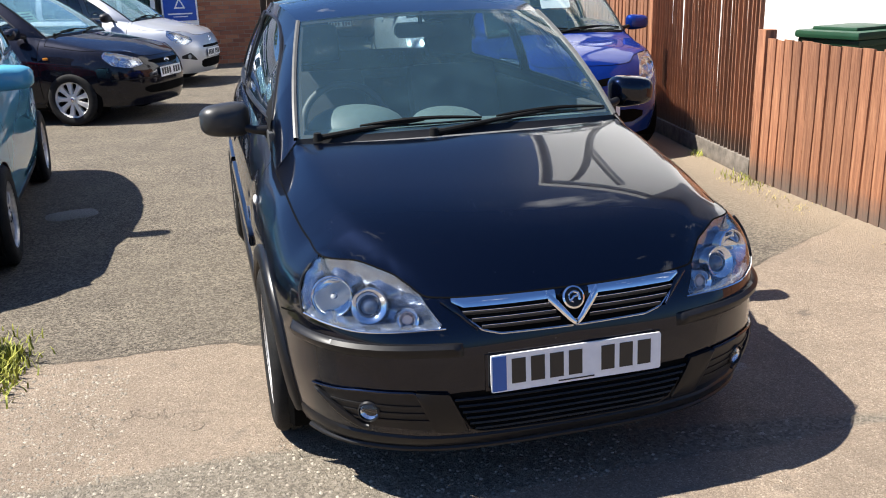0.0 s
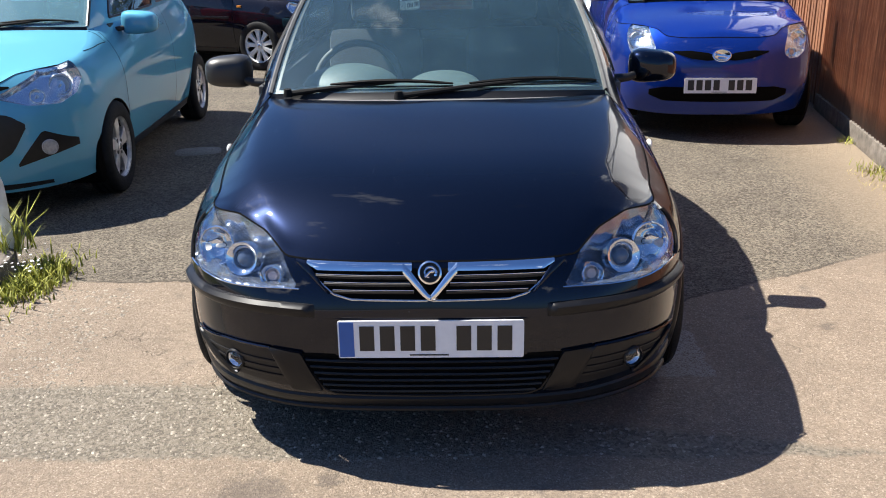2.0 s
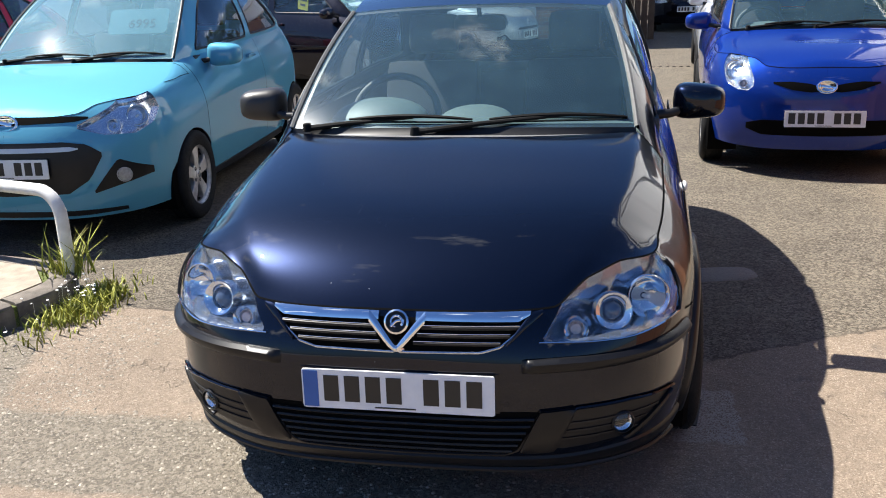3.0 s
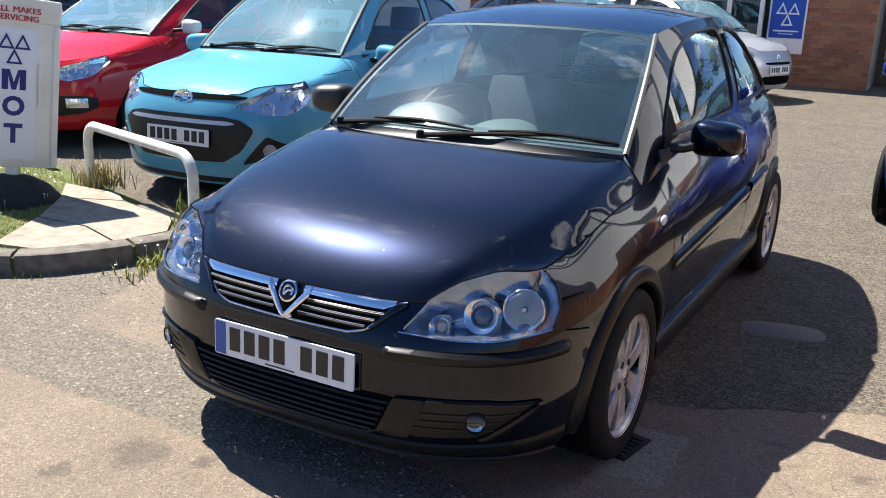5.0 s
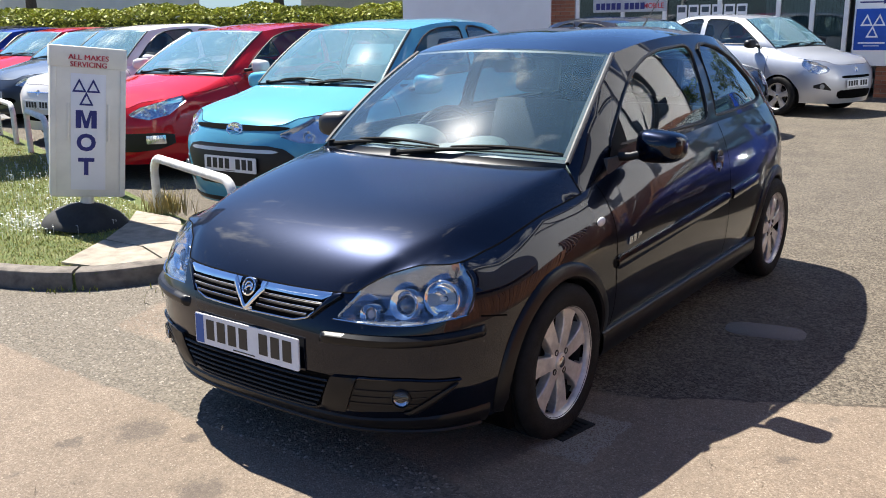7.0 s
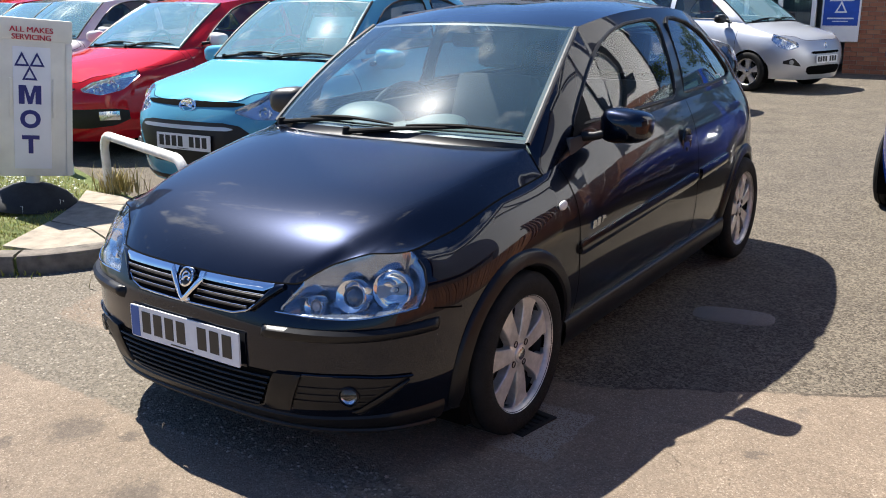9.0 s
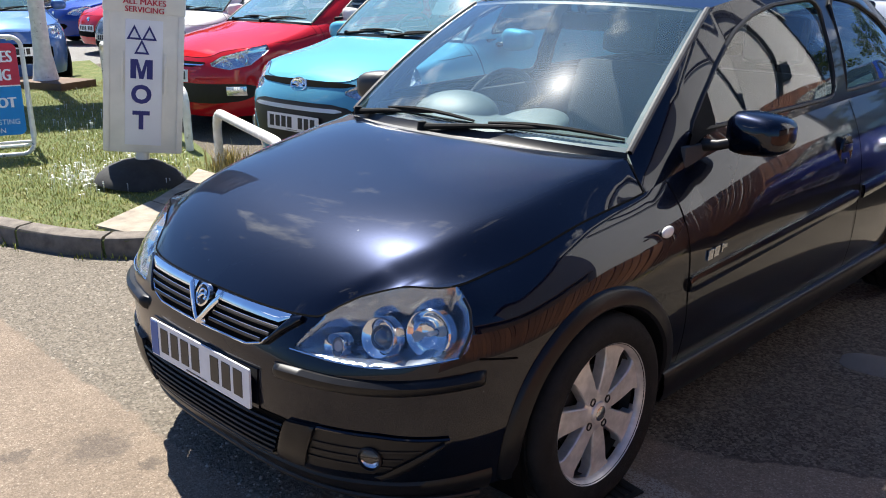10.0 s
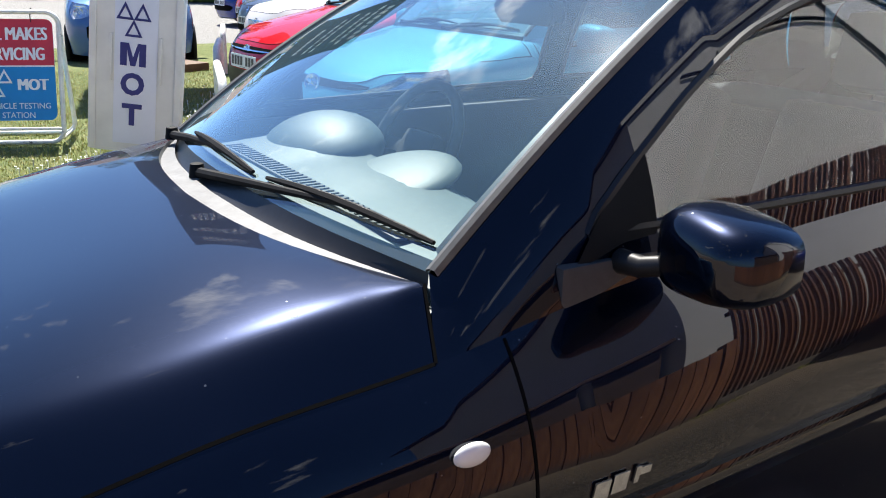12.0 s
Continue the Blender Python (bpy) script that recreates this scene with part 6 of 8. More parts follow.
yard_car = hatch(
    "hatchback", "black hatchback in the shade at the back of the yard", pose(2.2, 18.2, 0, 0, 0, -4), M_DEEPBLACK, 0.86,
    (0.0, 0.84, 1.10, 1.75, 2.50, 3.40, 4.0), (0.0, 0.20, 0.70, 0.95, 1.38, 1.47), (0.84, 3.40),
    [(0.45, 0.63), (0.70, 0.60), (0.92, 0.64), (1.05, 0.76), (0.98, 0.80), (0.6, 0.72)], [(0.78, 0.68, 0.05, "bowl")], (0.295, 0.195, FIVE, False), 0.48,
    [((0, 0.40, 0.48), (0.32, 0.33, 0.38), (0.44, 0.44, 0.41), M_VOID, 0.003, "lower_grille")], (0.64, 0.05, 0.045), (), fine=0.05)

yard_silver = hatch(
    "hatchback", "silver-grey hatchback beside the blue car", pose(2.35, 8.6, 0, 0, 0, -4), M_SILVER, 0.84,
    (0.0, 0.82, 1.10, 1.75, 2.45, 3.35, 3.95), (0.0, 0.20, 0.70, 0.95, 1.38, 1.47), (0.82, 3.35),
    [(0.45, 0.63), (0.70, 0.60), (0.92, 0.64), (1.05, 0.76), (0.98, 0.80), (0.6, 0.72)], [(0.78, 0.68, 0.05, "bowl")], (0.295, 0.195, FIVE, False), 0.48,
    [((0, 0.40, 0.48), (0.32, 0.33, 0.38), (0.44, 0.44, 0.41), M_VOID, 0.003, "lower_grille")], (0.64, 0.05, 0.045), (), fine=0.05)


# ---- ground and verge ----
def ground_material():
    """Tarmac yard, a band of pinkish aggregate concrete across the entrance, a rough patched strip, and the pale road."""
    k = Mat("yard_surface")
    sep = k.node("ShaderNodeSeparateXYZ")
    k.link(k.coords(), sep.inputs[0])
    x, y = sep.outputs[0], sep.outputs[1]
    wob = k.math("MULTIPLY", k.math("SUBTRACT", k.noise(2.2, 4, 0.6), 0.5), 0.10)
    fine = k.math("MULTIPLY", k.math("SUBTRACT", k.noise(14, 4, 0.7), 0.5), 0.07)
    yw = k.math("ADD", k.math("ADD", y, wob), fine)
    chip = k.node("ShaderNodeTexVoronoi", Scale=215.0)
    k.link(k.coords(), chip.inputs["Vector"])
    cs = k.node("ShaderNodeSeparateColor")
    k.link(chip.outputs["Color"], cs.inputs[0])
    grit = cs.outputs[0]
    stones = k.node("ShaderNodeTexVoronoi", Scale=105.0)
    k.link(k.coords(), stones.inputs["Vector"])
    ss = k.node("ShaderNodeSeparateColor")
    k.link(stones.outputs["Color"], ss.inputs[0])
    pebble = ss.outputs[0]
    grit2 = k.noise(75, 5, 0.75)
    stain = k.noise(1.3, 5, 0.6)
    tar = k.mixc(k.math("POWER", pebble, 1.3), (0.047, 0.039, 0.030), (0.246, 0.212, 0.168))
    tar = k.mixc(k.math("MULTIPLY", k.steps(grit2, 0.35, 0.72), 0.25), tar, (0.172, 0.152, 0.126))
    tar = k.mixc(k.math("MULTIPLY", k.steps(stain, 0.40, 0.75), 0.5), tar, (0.138, 0.118, 0.092))
    tar = k.mixc(k.math("MULTIPLY", k.steps(grit, 0.90, 0.92), 0.25), tar, (0.38, 0.35, 0.30))
    con = k.mixc(grit, (0.190, 0.150, 0.115), (0.310, 0.250, 0.192))
    con = k.mixc(k.math("MULTIPLY", k.steps(grit, 0.94, 0.96), 0.3), con, (0.56, 0.50, 0.42))
    con = k.mixc(k.math("MULTIPLY", k.steps(grit2, 0.58, 0.70), 0.45), con, (0.150, 0.125, 0.105))
    con = k.mixc(k.math("MULTIPLY", k.steps(k.noise(0.9, 5, 0.65), 0.46, 0.72), 0.5), con, (0.182, 0.148, 0.117))
    con = k.mixc(k.math("MULTIPLY", k.steps(k.noise(4.5, 4, 0.6), 0.63, 0.72), 0.6), con, (0.13, 0.11, 0.095))
    mott = k.steps(k.noise(26, 6, 0.8), 0.30, 0.70)
    patch = k.steps(k.noise(2.4, 6, 0.7), 0.34, 0.66)
    pit = k.math("MULTIPLY", k.steps(k.noise(48, 3, 0.6), 0.66, 0.70), 0.55)
    tar = k.mixc(0.55, tar, k.mixc(mott, (0.55, 0.55, 0.55), (1.32, 1.30, 1.26)), "MULTIPLY")
    tar = k.mixc(0.5, tar, k.mixc(patch, (0.68, 0.67, 0.66), (1.28, 1.26, 1.20)), "MULTIPLY")
    tar = k.mixc(pit, tar, (0.030, 0.028, 0.025))
    con = k.mixc(0.40, con, k.mixc(mott, (0.62, 0.60, 0.58), (1.25, 1.24, 1.22)), "MULTIPLY")
    con = k.mixc(0.45, con, k.mixc(patch, (0.72, 0.70, 0.68), (1.22, 1.21, 1.18)), "MULTIPLY")
    con = k.mixc(0.22, con, k.mixc(pebble, (0.55, 0.54, 0.52), (1.45, 1.42, 1.38)), "MULTIPLY")
    rough = k.mixc(pebble, (0.115, 0.098, 0.076), (0.245, 0.211, 0.166))
    rough = k.mixc(k.math("MULTIPLY", k.steps(grit2, 0.58, 0.66), 0.45), rough, (0.31, 0.265, 0.205))
    road = k.mixc(k.steps(grit, 0.3, 0.7), (0.20, 0.195, 0.185), (0.29, 0.285, 0.27))
    # the seam between yard and concrete drifts back towards the fence
    far = k.math("ADD", k.math("ADD", 1.22, k.math("MULTIPLY", k.math("MAXIMUM", k.math("SUBTRACT", x, 0.84), 0.0), 0.54)), k.math("MINIMUM", k.math("MULTIPLY", k.math("MAXIMUM", k.math("SUBTRACT", -0.4, x), 0.0), 0.7), 0.38))
    col = k.mixc(k.steps(k.math("SUBTRACT", yw, far), -0.015, 0.015), con, tar)
    lim = k.math("SUBTRACT", 0.58, k.math("MULTIPLY", k.math("MAXIMUM", k.math("ADD", x, 0.7), 0.0), 0.22))
    band = k.math("MULTIPLY", k.steps(k.math("SUBTRACT", lim, yw), -0.02, 0.02), k.steps(k.math("SUBTRACT", yw, 0.11), -0.012, 0.012))
    near_l = k.math("MULTIPLY", k.steps(k.math("SUBTRACT", 1.75, yw), -0.02, 0.02), k.steps(k.math("SUBTRACT", -1.45, k.math("ADD", x, k.math("MULTIPLY", y, 0.35))), 0.0, 0.05))
    near_l = k.math("MULTIPLY", near_l, k.steps(k.math("SUBTRACT", yw, 0.11), -0.012, 0.012))
    col = k.mixc(k.math("MAXIMUM", band, near_l), col, rough)
    col = k.mixc(k.steps(k.math("SUBTRACT", -12.6, x), 0.0, 0.2), col, road)
    joint = k.math("MULTIPLY", k.math("SUBTRACT", 1.0, k.steps(k.math("ABSOLUTE", k.math("SUBTRACT", yw, far)), 0.003, 0.016)), k.steps(k.noise(3.1, 3), 0.36, 0.52))
    col = k.mixc(k.math("MULTIPLY", joint, 0.7), col, (0.035, 0.030, 0.025))
    # oil stains on the concrete and a paler rough square round the drain
    for sx, sy, sr in ((-0.52, -0.08, 0.13), (-0.64, -0.29, 0.06), (0.03, -0.24, 0.10), (-0.30, 0.0, 0.05), (1.55, 1.05, 0.04)):
        dist = k.math("SQRT", k.math("ADD", k.math("POWER", k.math("SUBTRACT", x, sx), 2.0), k.math("POWER", k.math("SUBTRACT", y, sy), 2.0)))
        inner = k.math("SUBTRACT", 1.0, k.steps(k.math("ADD", dist, k.math("MULTIPLY", k.math("SUBTRACT", k.noise(17, 4, 0.7), 0.5), 0.22)), sr * 0.45, sr))
        col = k.mixc(k.math("MULTIPLY", inner, 0.55), col, (0.085, 0.072, 0.062))
    edge = k.math("MAXIMUM", k.math("MULTIPLY", k.math("ABSOLUTE", k.math("SUBTRACT", k.math("ADD", x, fine), 0.88)), 1.7), k.math("ABSOLUTE", k.math("SUBTRACT", k.math("ADD", y, fine), 0.82)))
    square = k.math("SUBTRACT", 1.0, k.steps(edge, 0.185, 0.20))
    col = k.mixc(k.math("MULTIPLY", square, k.steps(grit, 0.2, 0.6)), col, (0.33, 0.30, 0.255))
    # dust and dirt against the fence
    d = k.math("MULTIPLY", k.steps(k.math("ADD", k.math("SUBTRACT", x, k.math("MULTIPLY", y, 0.10)), k.math("MULTIPLY", wob, 2.2)), 1.75, 2.45), k.steps(y, 1.2, 2.4))
    d = k.math("MULTIPLY", d, k.steps(k.math("SUBTRACT", 6.0, y), 0.0, 1.0))
    col = k.mixc(k.math("MULTIPLY", d, 0.9), col, k.mixc(grit2, (0.22, 0.17, 0.118), (0.35, 0.28, 0.20)))
    # hairline cracks
    vo = k.node("ShaderNodeTexVoronoi", Scale=0.85)
    vo.feature = "DISTANCE_TO_EDGE"
    cv = k.node("ShaderNodeVectorMath")
    cv.operation = "ADD"
    nz = k.node("ShaderNodeTexNoise", Scale=6.0, Detail=5)
    k.link(k.coords(), nz.inputs["Vector"])
    k.link(k.coords(), cv.inputs[0])
    k.link(nz.outputs["Color"], cv.inputs[1])
    k.link(cv.outputs[0], vo.inputs["Vector"])
    crack = k.math("MULTIPLY", k.math("SUBTRACT", 1.0, k.steps(vo.outputs["Distance"], 0.001, 0.006)), k.steps(k.noise(0.8, 3), 0.56, 0.64))
    col = k.mixc(k.math("MULTIPLY", crack, 0.5), col, (0.05, 0.045, 0.04))
    k.set(Base_Color=col, Roughness=0.92, Specular_IOR_Level=0.25)
    hgt = k.math("ADD", k.math("ADD", k.math("MULTIPLY", grit, 0.3), k.math("MULTIPLY", pebble, 0.6)), k.math("ADD", grit2, k.math("MULTIPLY", band, k.math("MULTIPLY", pebble, 1.2))))
    hgt = k.math("SUBTRACT", hgt, k.math("MULTIPLY", crack, 1.5))
    k.bump(hgt, 0.8, 0.010)
    return k.m


bm = bmesh.new()
gx = [-300, -120, -60, -40] + list(np.arange(-30, 30.1, 2.5)) + [40, 60, 120, 300]
gv = [[bm.verts.new((x, y, 0.0)) for y in gx] for x in gx]
for i in range(len(gx) - 1):
    for j in range(len(gx) - 1):
        bm.faces.new((gv[i][j], gv[i + 1][j], gv[i + 1][j + 1], gv[i][j + 1]))
ground = tagged(finish("ground", bm, ground_material()), label="worn tarmac yard with a sunlit band of pinkish concrete", category="ground", kind="structure")

KERB = [(-12.4, -2.75), (-9.0, -1.55), (-6.0, -0.46), (-4.4, 0.10), (-3.17, 0.53), (-2.62, 0.72), (-2.36, 0.90), (-2.20, 1.14), (-2.08, 1.40), (-2.03, 1.62), (-2.12, 1.84), (-2.40, 1.98), (-2.75, 2.04)]
BACK = [(-3.5, 2.27), (-4.7, 2.68), (-8.7, 4.05), (-12.4, 5.25)]
kc = curve3([(x, y, 0) for x, y in KERB])


def grass_material():
    k = Mat("verge_turf")
    a = k.ramp(k.noise(7, 5, 0.7), [(0.3, (0.085, 0.120, 0.022)), (0.5, (0.15, 0.18, 0.045)), (0.72, (0.27, 0.24, 0.10))])
    k.set(Base_Color=k.mixc(k.steps(k.noise(160, 3), 0.4, 0.7), a, (0.05, 0.075, 0.015)), Roughness=0.95)
    k.bump(k.noise(120, 4, 0.7), 0.8, 0.02)
    return k.m


pts = [tuple(kc(t)[:2]) for t in np.linspace(0, 1, 60)] + BACK
bm = bmesh.new()
f = bm.faces.new([bm.verts.new((x, y, 0.095)) for x, y in pts])
r = bmesh.ops.extrude_face_region(bm, geom=[f])
bmesh.ops.translate(bm, verts=[v for v in r["geom"] if isinstance(v, bmesh.types.BMVert)], vec=(0, 0, -0.12))
bmesh.ops.triangulate(bm, faces=[f for f in bm.faces if len(f.verts) > 4])
verge = tagged(finish("verge", bm, grass_material(), smooth=False), label="raised grass verge with patchy sun-dried turf", category="lawn", kind="structure")

M_KERB = simple("old_kerb_concrete", (0.15, 0.128, 0.105), 0.9, 0, 0.4, 14, 0, 0.006)
M_SLAB = simple("pale_concrete_slab", (0.29, 0.245, 0.19), 0.9, 0, 0.3, 9, 0, 0.006)
kerb = tagged(empty("kerb"), label="worn concrete kerb stones round the verge tip", category="kerb", kind="structure")
cuts = np.r_[np.linspace(0, 0.60, 10), np.linspace(0.66, 1.0, 8)]
for a, b in zip(cuts, cuts[1:]):
    bm = bmesh.new()
    rows = []
    n = 7
    for i in range(n):
        t = a + (b - a) * i / (n - 1)
        gap = 0.0008 if i in (0, n - 1) else 0
        t += gap if i == 0 else -gap
        p, d = kc([t])[0], kc([min(t + 1e-3, 1)])[0] - kc([max(t - 1e-3, 0)])[0]
        d /= np.linalg.norm(d)
        nrm = np.array((d[1], -d[0], 0))
        sec = [(0.0, -0.03), (0.004, 0.085), (-0.006, 0.105), (-0.02, 0.112), (-0.115, 0.114), (-0.125, 0.105), (-0.125, -0.03)]
        rows.append([bm.verts.new(tuple(p + nrm * o + np.array((0, 0, z)))) for o, z in sec])
    for u, w in zip(rows, rows[1:]):
        for j in range(6):
            bm.faces.new((u[j], u[j + 1], w[j + 1], w[j]))
    bm.faces.new(rows[0])
    bm.faces.new(rows[-1][::-1])
    part("kerb_stone", bm, M_KERB, kerb, sharp=30)

slabs = tagged(empty("paving"), label="cracked pale concrete slabs at the verge tip", category="paving", kind="structure")
for q in ([(-2.70, 0.92), (-2.42, 0.98), (-2.24, 1.30), (-2.60, 1.42), (-2.99, 1.40)], [(-2.99, 1.415), (-2.60, 1.435), (-2.235, 1.315), (-2.16, 1.62), (-2.36, 1.86), (-2.92, 1.97), (-3.30, 1.80)], [(-3.31, 1.81), (-2.93, 1.985), (-3.10, 2.10), (-3.62, 2.10)]):
    bm = bmesh.new()
    f = bm.faces.new([bm.verts.new((x, y, 0.112)) for x, y in q])
    r = bmesh.ops.extrude_face_region(bm, geom=[f])
    bmesh.ops.translate(bm, verts=[v for v in r["geom"] if isinstance(v, bmesh.types.BMVert)], vec=(0, 0, -0.05))
    part("slab", bm, M_SLAB, slabs, smooth=False)


def inside(poly, x, y):
    return float(poly_f(poly, np.array([x]), np.array([y]))[0])


def blades(name, label, spots, mat, h=(0.03, 0.08), w=0.004, bend=0.5, seed=1, category="grass"):
    """Many thin leaning blades as one mesh."""
    rng = np.random.default_rng(seed)
    vs, fs = [], []
    for x, y, z, k in spots:
        a, hh = rng.uniform(0, 2 * math.pi), rng.uniform(*h) * k
        dx, dy = math.cos(a), math.sin(a)
        ln = hh * bend * rng.uniform(0.2, 1.0)
        px, py = -dy * w, dx * w
        i = len(vs)
        vs += [(x - px, y - py, z), (x + px, y + py, z), (x + dx * ln * 0.35 + px * 0.8, y + dy * ln * 0.35 + py * 0.8, z + hh * 0.6), (x + dx * ln * 0.35 - px * 0.8, y + dy * ln * 0.35 - py * 0.8, z + hh * 0.6), (x + dx * ln, y + dy * ln, z + hh)]
        fs += [(i, i + 1, i + 2, i + 3), (i + 3, i + 2, i + 4)]
    me = bpy.data.meshes.new(name)
    me.from_pydata(vs, [], fs)
    me.materials.append(mat)
    return tagged(new(name, me), label=label, category=category, kind="stuff")


def blade_material(name, lo, hi):
    k = Mat(name)
    g = k.node("ShaderNodeNewGeometry")
    k.set(Base_Color=k.ramp(g.outputs["Random Per Island"], [(0.0, lo), (0.7, hi), (1.0, tuple(min(1, c * 1.5) for c in hi))]), Roughness=0.6, Specular_IOR_Level=0.2)
    return k.m


M_BLADE = blade_material("green_blades", (0.12, 0.14, 0.018), (0.29, 0.29, 0.055))
M_STRAW = blade_material("straw_blades", (0.22, 0.19, 0.06), (0.36, 0.29, 0.12))
rng = np.random.default_rng(5)
vp = [(x, y) for x, y in pts]
slab_zone = [(-2.70, 0.92), (-2.24, 1.0), (-2.16, 1.62), (-2.36, 1.9), (-3.10, 2.1), (-3.62, 2.1), (-2.99, 1.40)]
XY = rng.uniform((-9.5, -1.8), (-2.0, 4.3), (120000, 2))
ok = (poly_f(vp, XY[:, 0], XY[:, 1]) > 0.13) & (poly_f(slab_zone, XY[:, 0], XY[:, 1]) < -0.005)
near = rng.uniform(0, 1, len(XY)) < np.clip(1.6 - (np.abs(XY[:, 0]) - 2) / 6.5, 0.25, 1)
XY = XY[ok & near]
blades("grass", "short sunlit turf on the verge", [(x, y, 0.093, 1.0 + 0.6 * noise.noise((x * 2, y * 2, 0))) for x, y in XY], M_BLADE, (0.008, 0.028), 0.0020, 1.1, 2)
XS = XY[rng.uniform(0, 1, len(XY)) < 0.35]
blades("dry_grass", "sun-bleached straw among the turf", [(x + 0.01, y, 0.093, 1.0) for x, y in XS], M_STRAW, (0.010, 0.034), 0.0018, 1.5, 3)
# daisies round the sign and hoops
heads = []
for cx, cy, n, s in ((-3.85, 1.40, 230, 0.24), (-4.05, 1.85, 150, 0.36), (-4.8, 2.35, 130, 0.50), (-5.8, 2.5, 90, 0.5), (-3.4, 1.85, 40, 0.2), (-6.8, 2.9, 40, 0.6)):
    for _ in range(n):
        x, y = rng.normal(cx, s), rng.normal(cy, s * 0.6)
        if inside(vp, x, y) > 0.15 and inside(slab_zone, x, y) < 0:
            heads.append((x, y, 0.093 + rng.uniform(0.03, 0.08)))
for _ in range(40):
    heads.append((rng.normal(-1.95, 0.07), rng.normal(1.58, 0.14), rng.uniform(0.04, 0.14)))
vs, fs = [], []
for x, y, z in heads:
    i, r = len(vs), rng.uniform(0.005, 0.009)
    vs += [(x + r * math.cos(a), y + r * math.sin(a), z + rng.uniform(-0.002, 0.002)) for a in np.linspace(0, 2 * math.pi, 8)[:-1]] + [(x, y, 0.0 if z < 0.17 and y > 1.3 and x > -2.2 else 0.09)]
    fs += [tuple(range(i, i + 7)), (i, i + 1, i + 7)]
me = bpy.data.meshes.new("daisies")
me.from_pydata(vs, [], fs)
me.materials.append(simple("daisy_white", (0.82, 0.82, 0.78), 0.7))
tagged(new("daisies", me), label="white daisies scattered through the turf", category="flowers", kind="stuff")
# weeds at kerb foot, hoop leg and fence foot
sp = [(rng.normal(-1.93, 0.08), rng.normal(1.58, 0.17), 0.0, rng.uniform(0.25, 0.85)) for _ in range(1000)] + [(rng.normal(-2.12, 0.05), rng.normal(1.80, 0.05), 0.09, rng.uniform(0.8, 2.6)) for _ in range(110)]
blades("weeds", "clump of long green weeds against the kerb", sp, M_BLADE, (0.05, 0.11), 0.0042, 1.3, 7, "weeds")
sp = []
for _ in range(650):
    t = rng.uniform(0.2, 0.95)
    p, d = kc([t])[0], kc([t + 1e-3])[0] - kc([t - 1e-3])[0]
    d /= np.linalg.norm(d)
    if noise.noise((p[0] * 3, p[1] * 3, 4)) > 0.05:
        o = abs(rng.normal(0, 0.035)) + 0.003
        sp.append((p[0] + d[1] * o, p[1] - d[0] * o, 0, rng.uniform(0.3, 0.9)))
blades("kerb_weeds", "low weeds in the kerb joint", sp, M_BLADE, (0.03, 0.06), 0.0035, 1.2, 8, "weeds")
sp = [(rng.normal(-3.45, 0.10), rng.normal(2.24, 0.07), 0.09, rng.uniform(0.7, 2.6)) for _ in range(260)]
blades("weeds", "tall straw-coloured grass round the hoop foot", sp, M_STRAW, (0.05, 0.10), 0.0035, 0.8, 9, "weeds")
sp = [(rng.normal(2.76, 0.05), rng.normal(3.38, 0.12), 0.0, rng.uniform(0.3, 1.1)) for _ in range(150)] + [(rng.normal(2.93, 0.03), rng.normal(4.28, 0.06), 0, rng.uniform(0.5, 1.5)) for _ in range(40)]
blades("weeds", "green weeds at the foot of the fence", sp, M_BLADE, (0.03, 0.065), 0.0026, 1.1, 10, "weeds")
sp = [(rng.normal(2.66, 0.07), rng.uniform(1.7, 3.5), 0.002, rng.uniform(0.3, 1.0)) for _ in range(380)]
sp = [s for s in sp if noise.noise((s[0] * 2, s[1] * 2.2, 1)) > -0.05]
blades("dead_grass", "dry straw litter along the fence", sp, M_STRAW, (0.012, 0.036), 0.002, 2.4, 11, "straw")

# loose stones standing proud in the rough patched strip
vs, fs = [], []
for _ in range(5200):
    x, y = rng.uniform(-2.6, 0.9), rng.uniform(0.10, 0.62)
    if rng.uniform() < 0.35:
        x, y = rng.uniform(-2.3, -1.35), rng.uniform(0.5, 1.5)
    if x > -0.7 and y > 0.58 - (x + 0.7) * 0.22 or inside(vp, x, y) > -0.03:
        continue
    r = rng.uniform(0.003, 0.0105)
    i = len(vs)
    a0 = rng.uniform(0, 6.28)
    vs += [(x + r * math.cos(a0 + a) * rng.uniform(0.7, 1.3), y + r * math.sin(a0 + a) * rng.uniform(0.7, 1.3), -0.001) for a in (0, 1.26, 2.5, 3.8, 5.0)] + [(x + rng.uniform(-0.2, 0.2) * r, y + rng.uniform(-0.2, 0.2) * r, r * rng.uniform(0.25, 0.55))]
    fs += [(i + j, i + (j + 1) % 5, i + 5) for j in range(5)]
me = bpy.data.meshes.new("gravel")
me.from_pydata(vs, [], fs)
me.materials.append(blade_material("stone_chips", (0.13, 0.112, 0.088), (0.26, 0.228, 0.18)))
tagged(new("gravel", me), label="stone chips standing out of worn tarmac", category="gravel", kind="stuff")

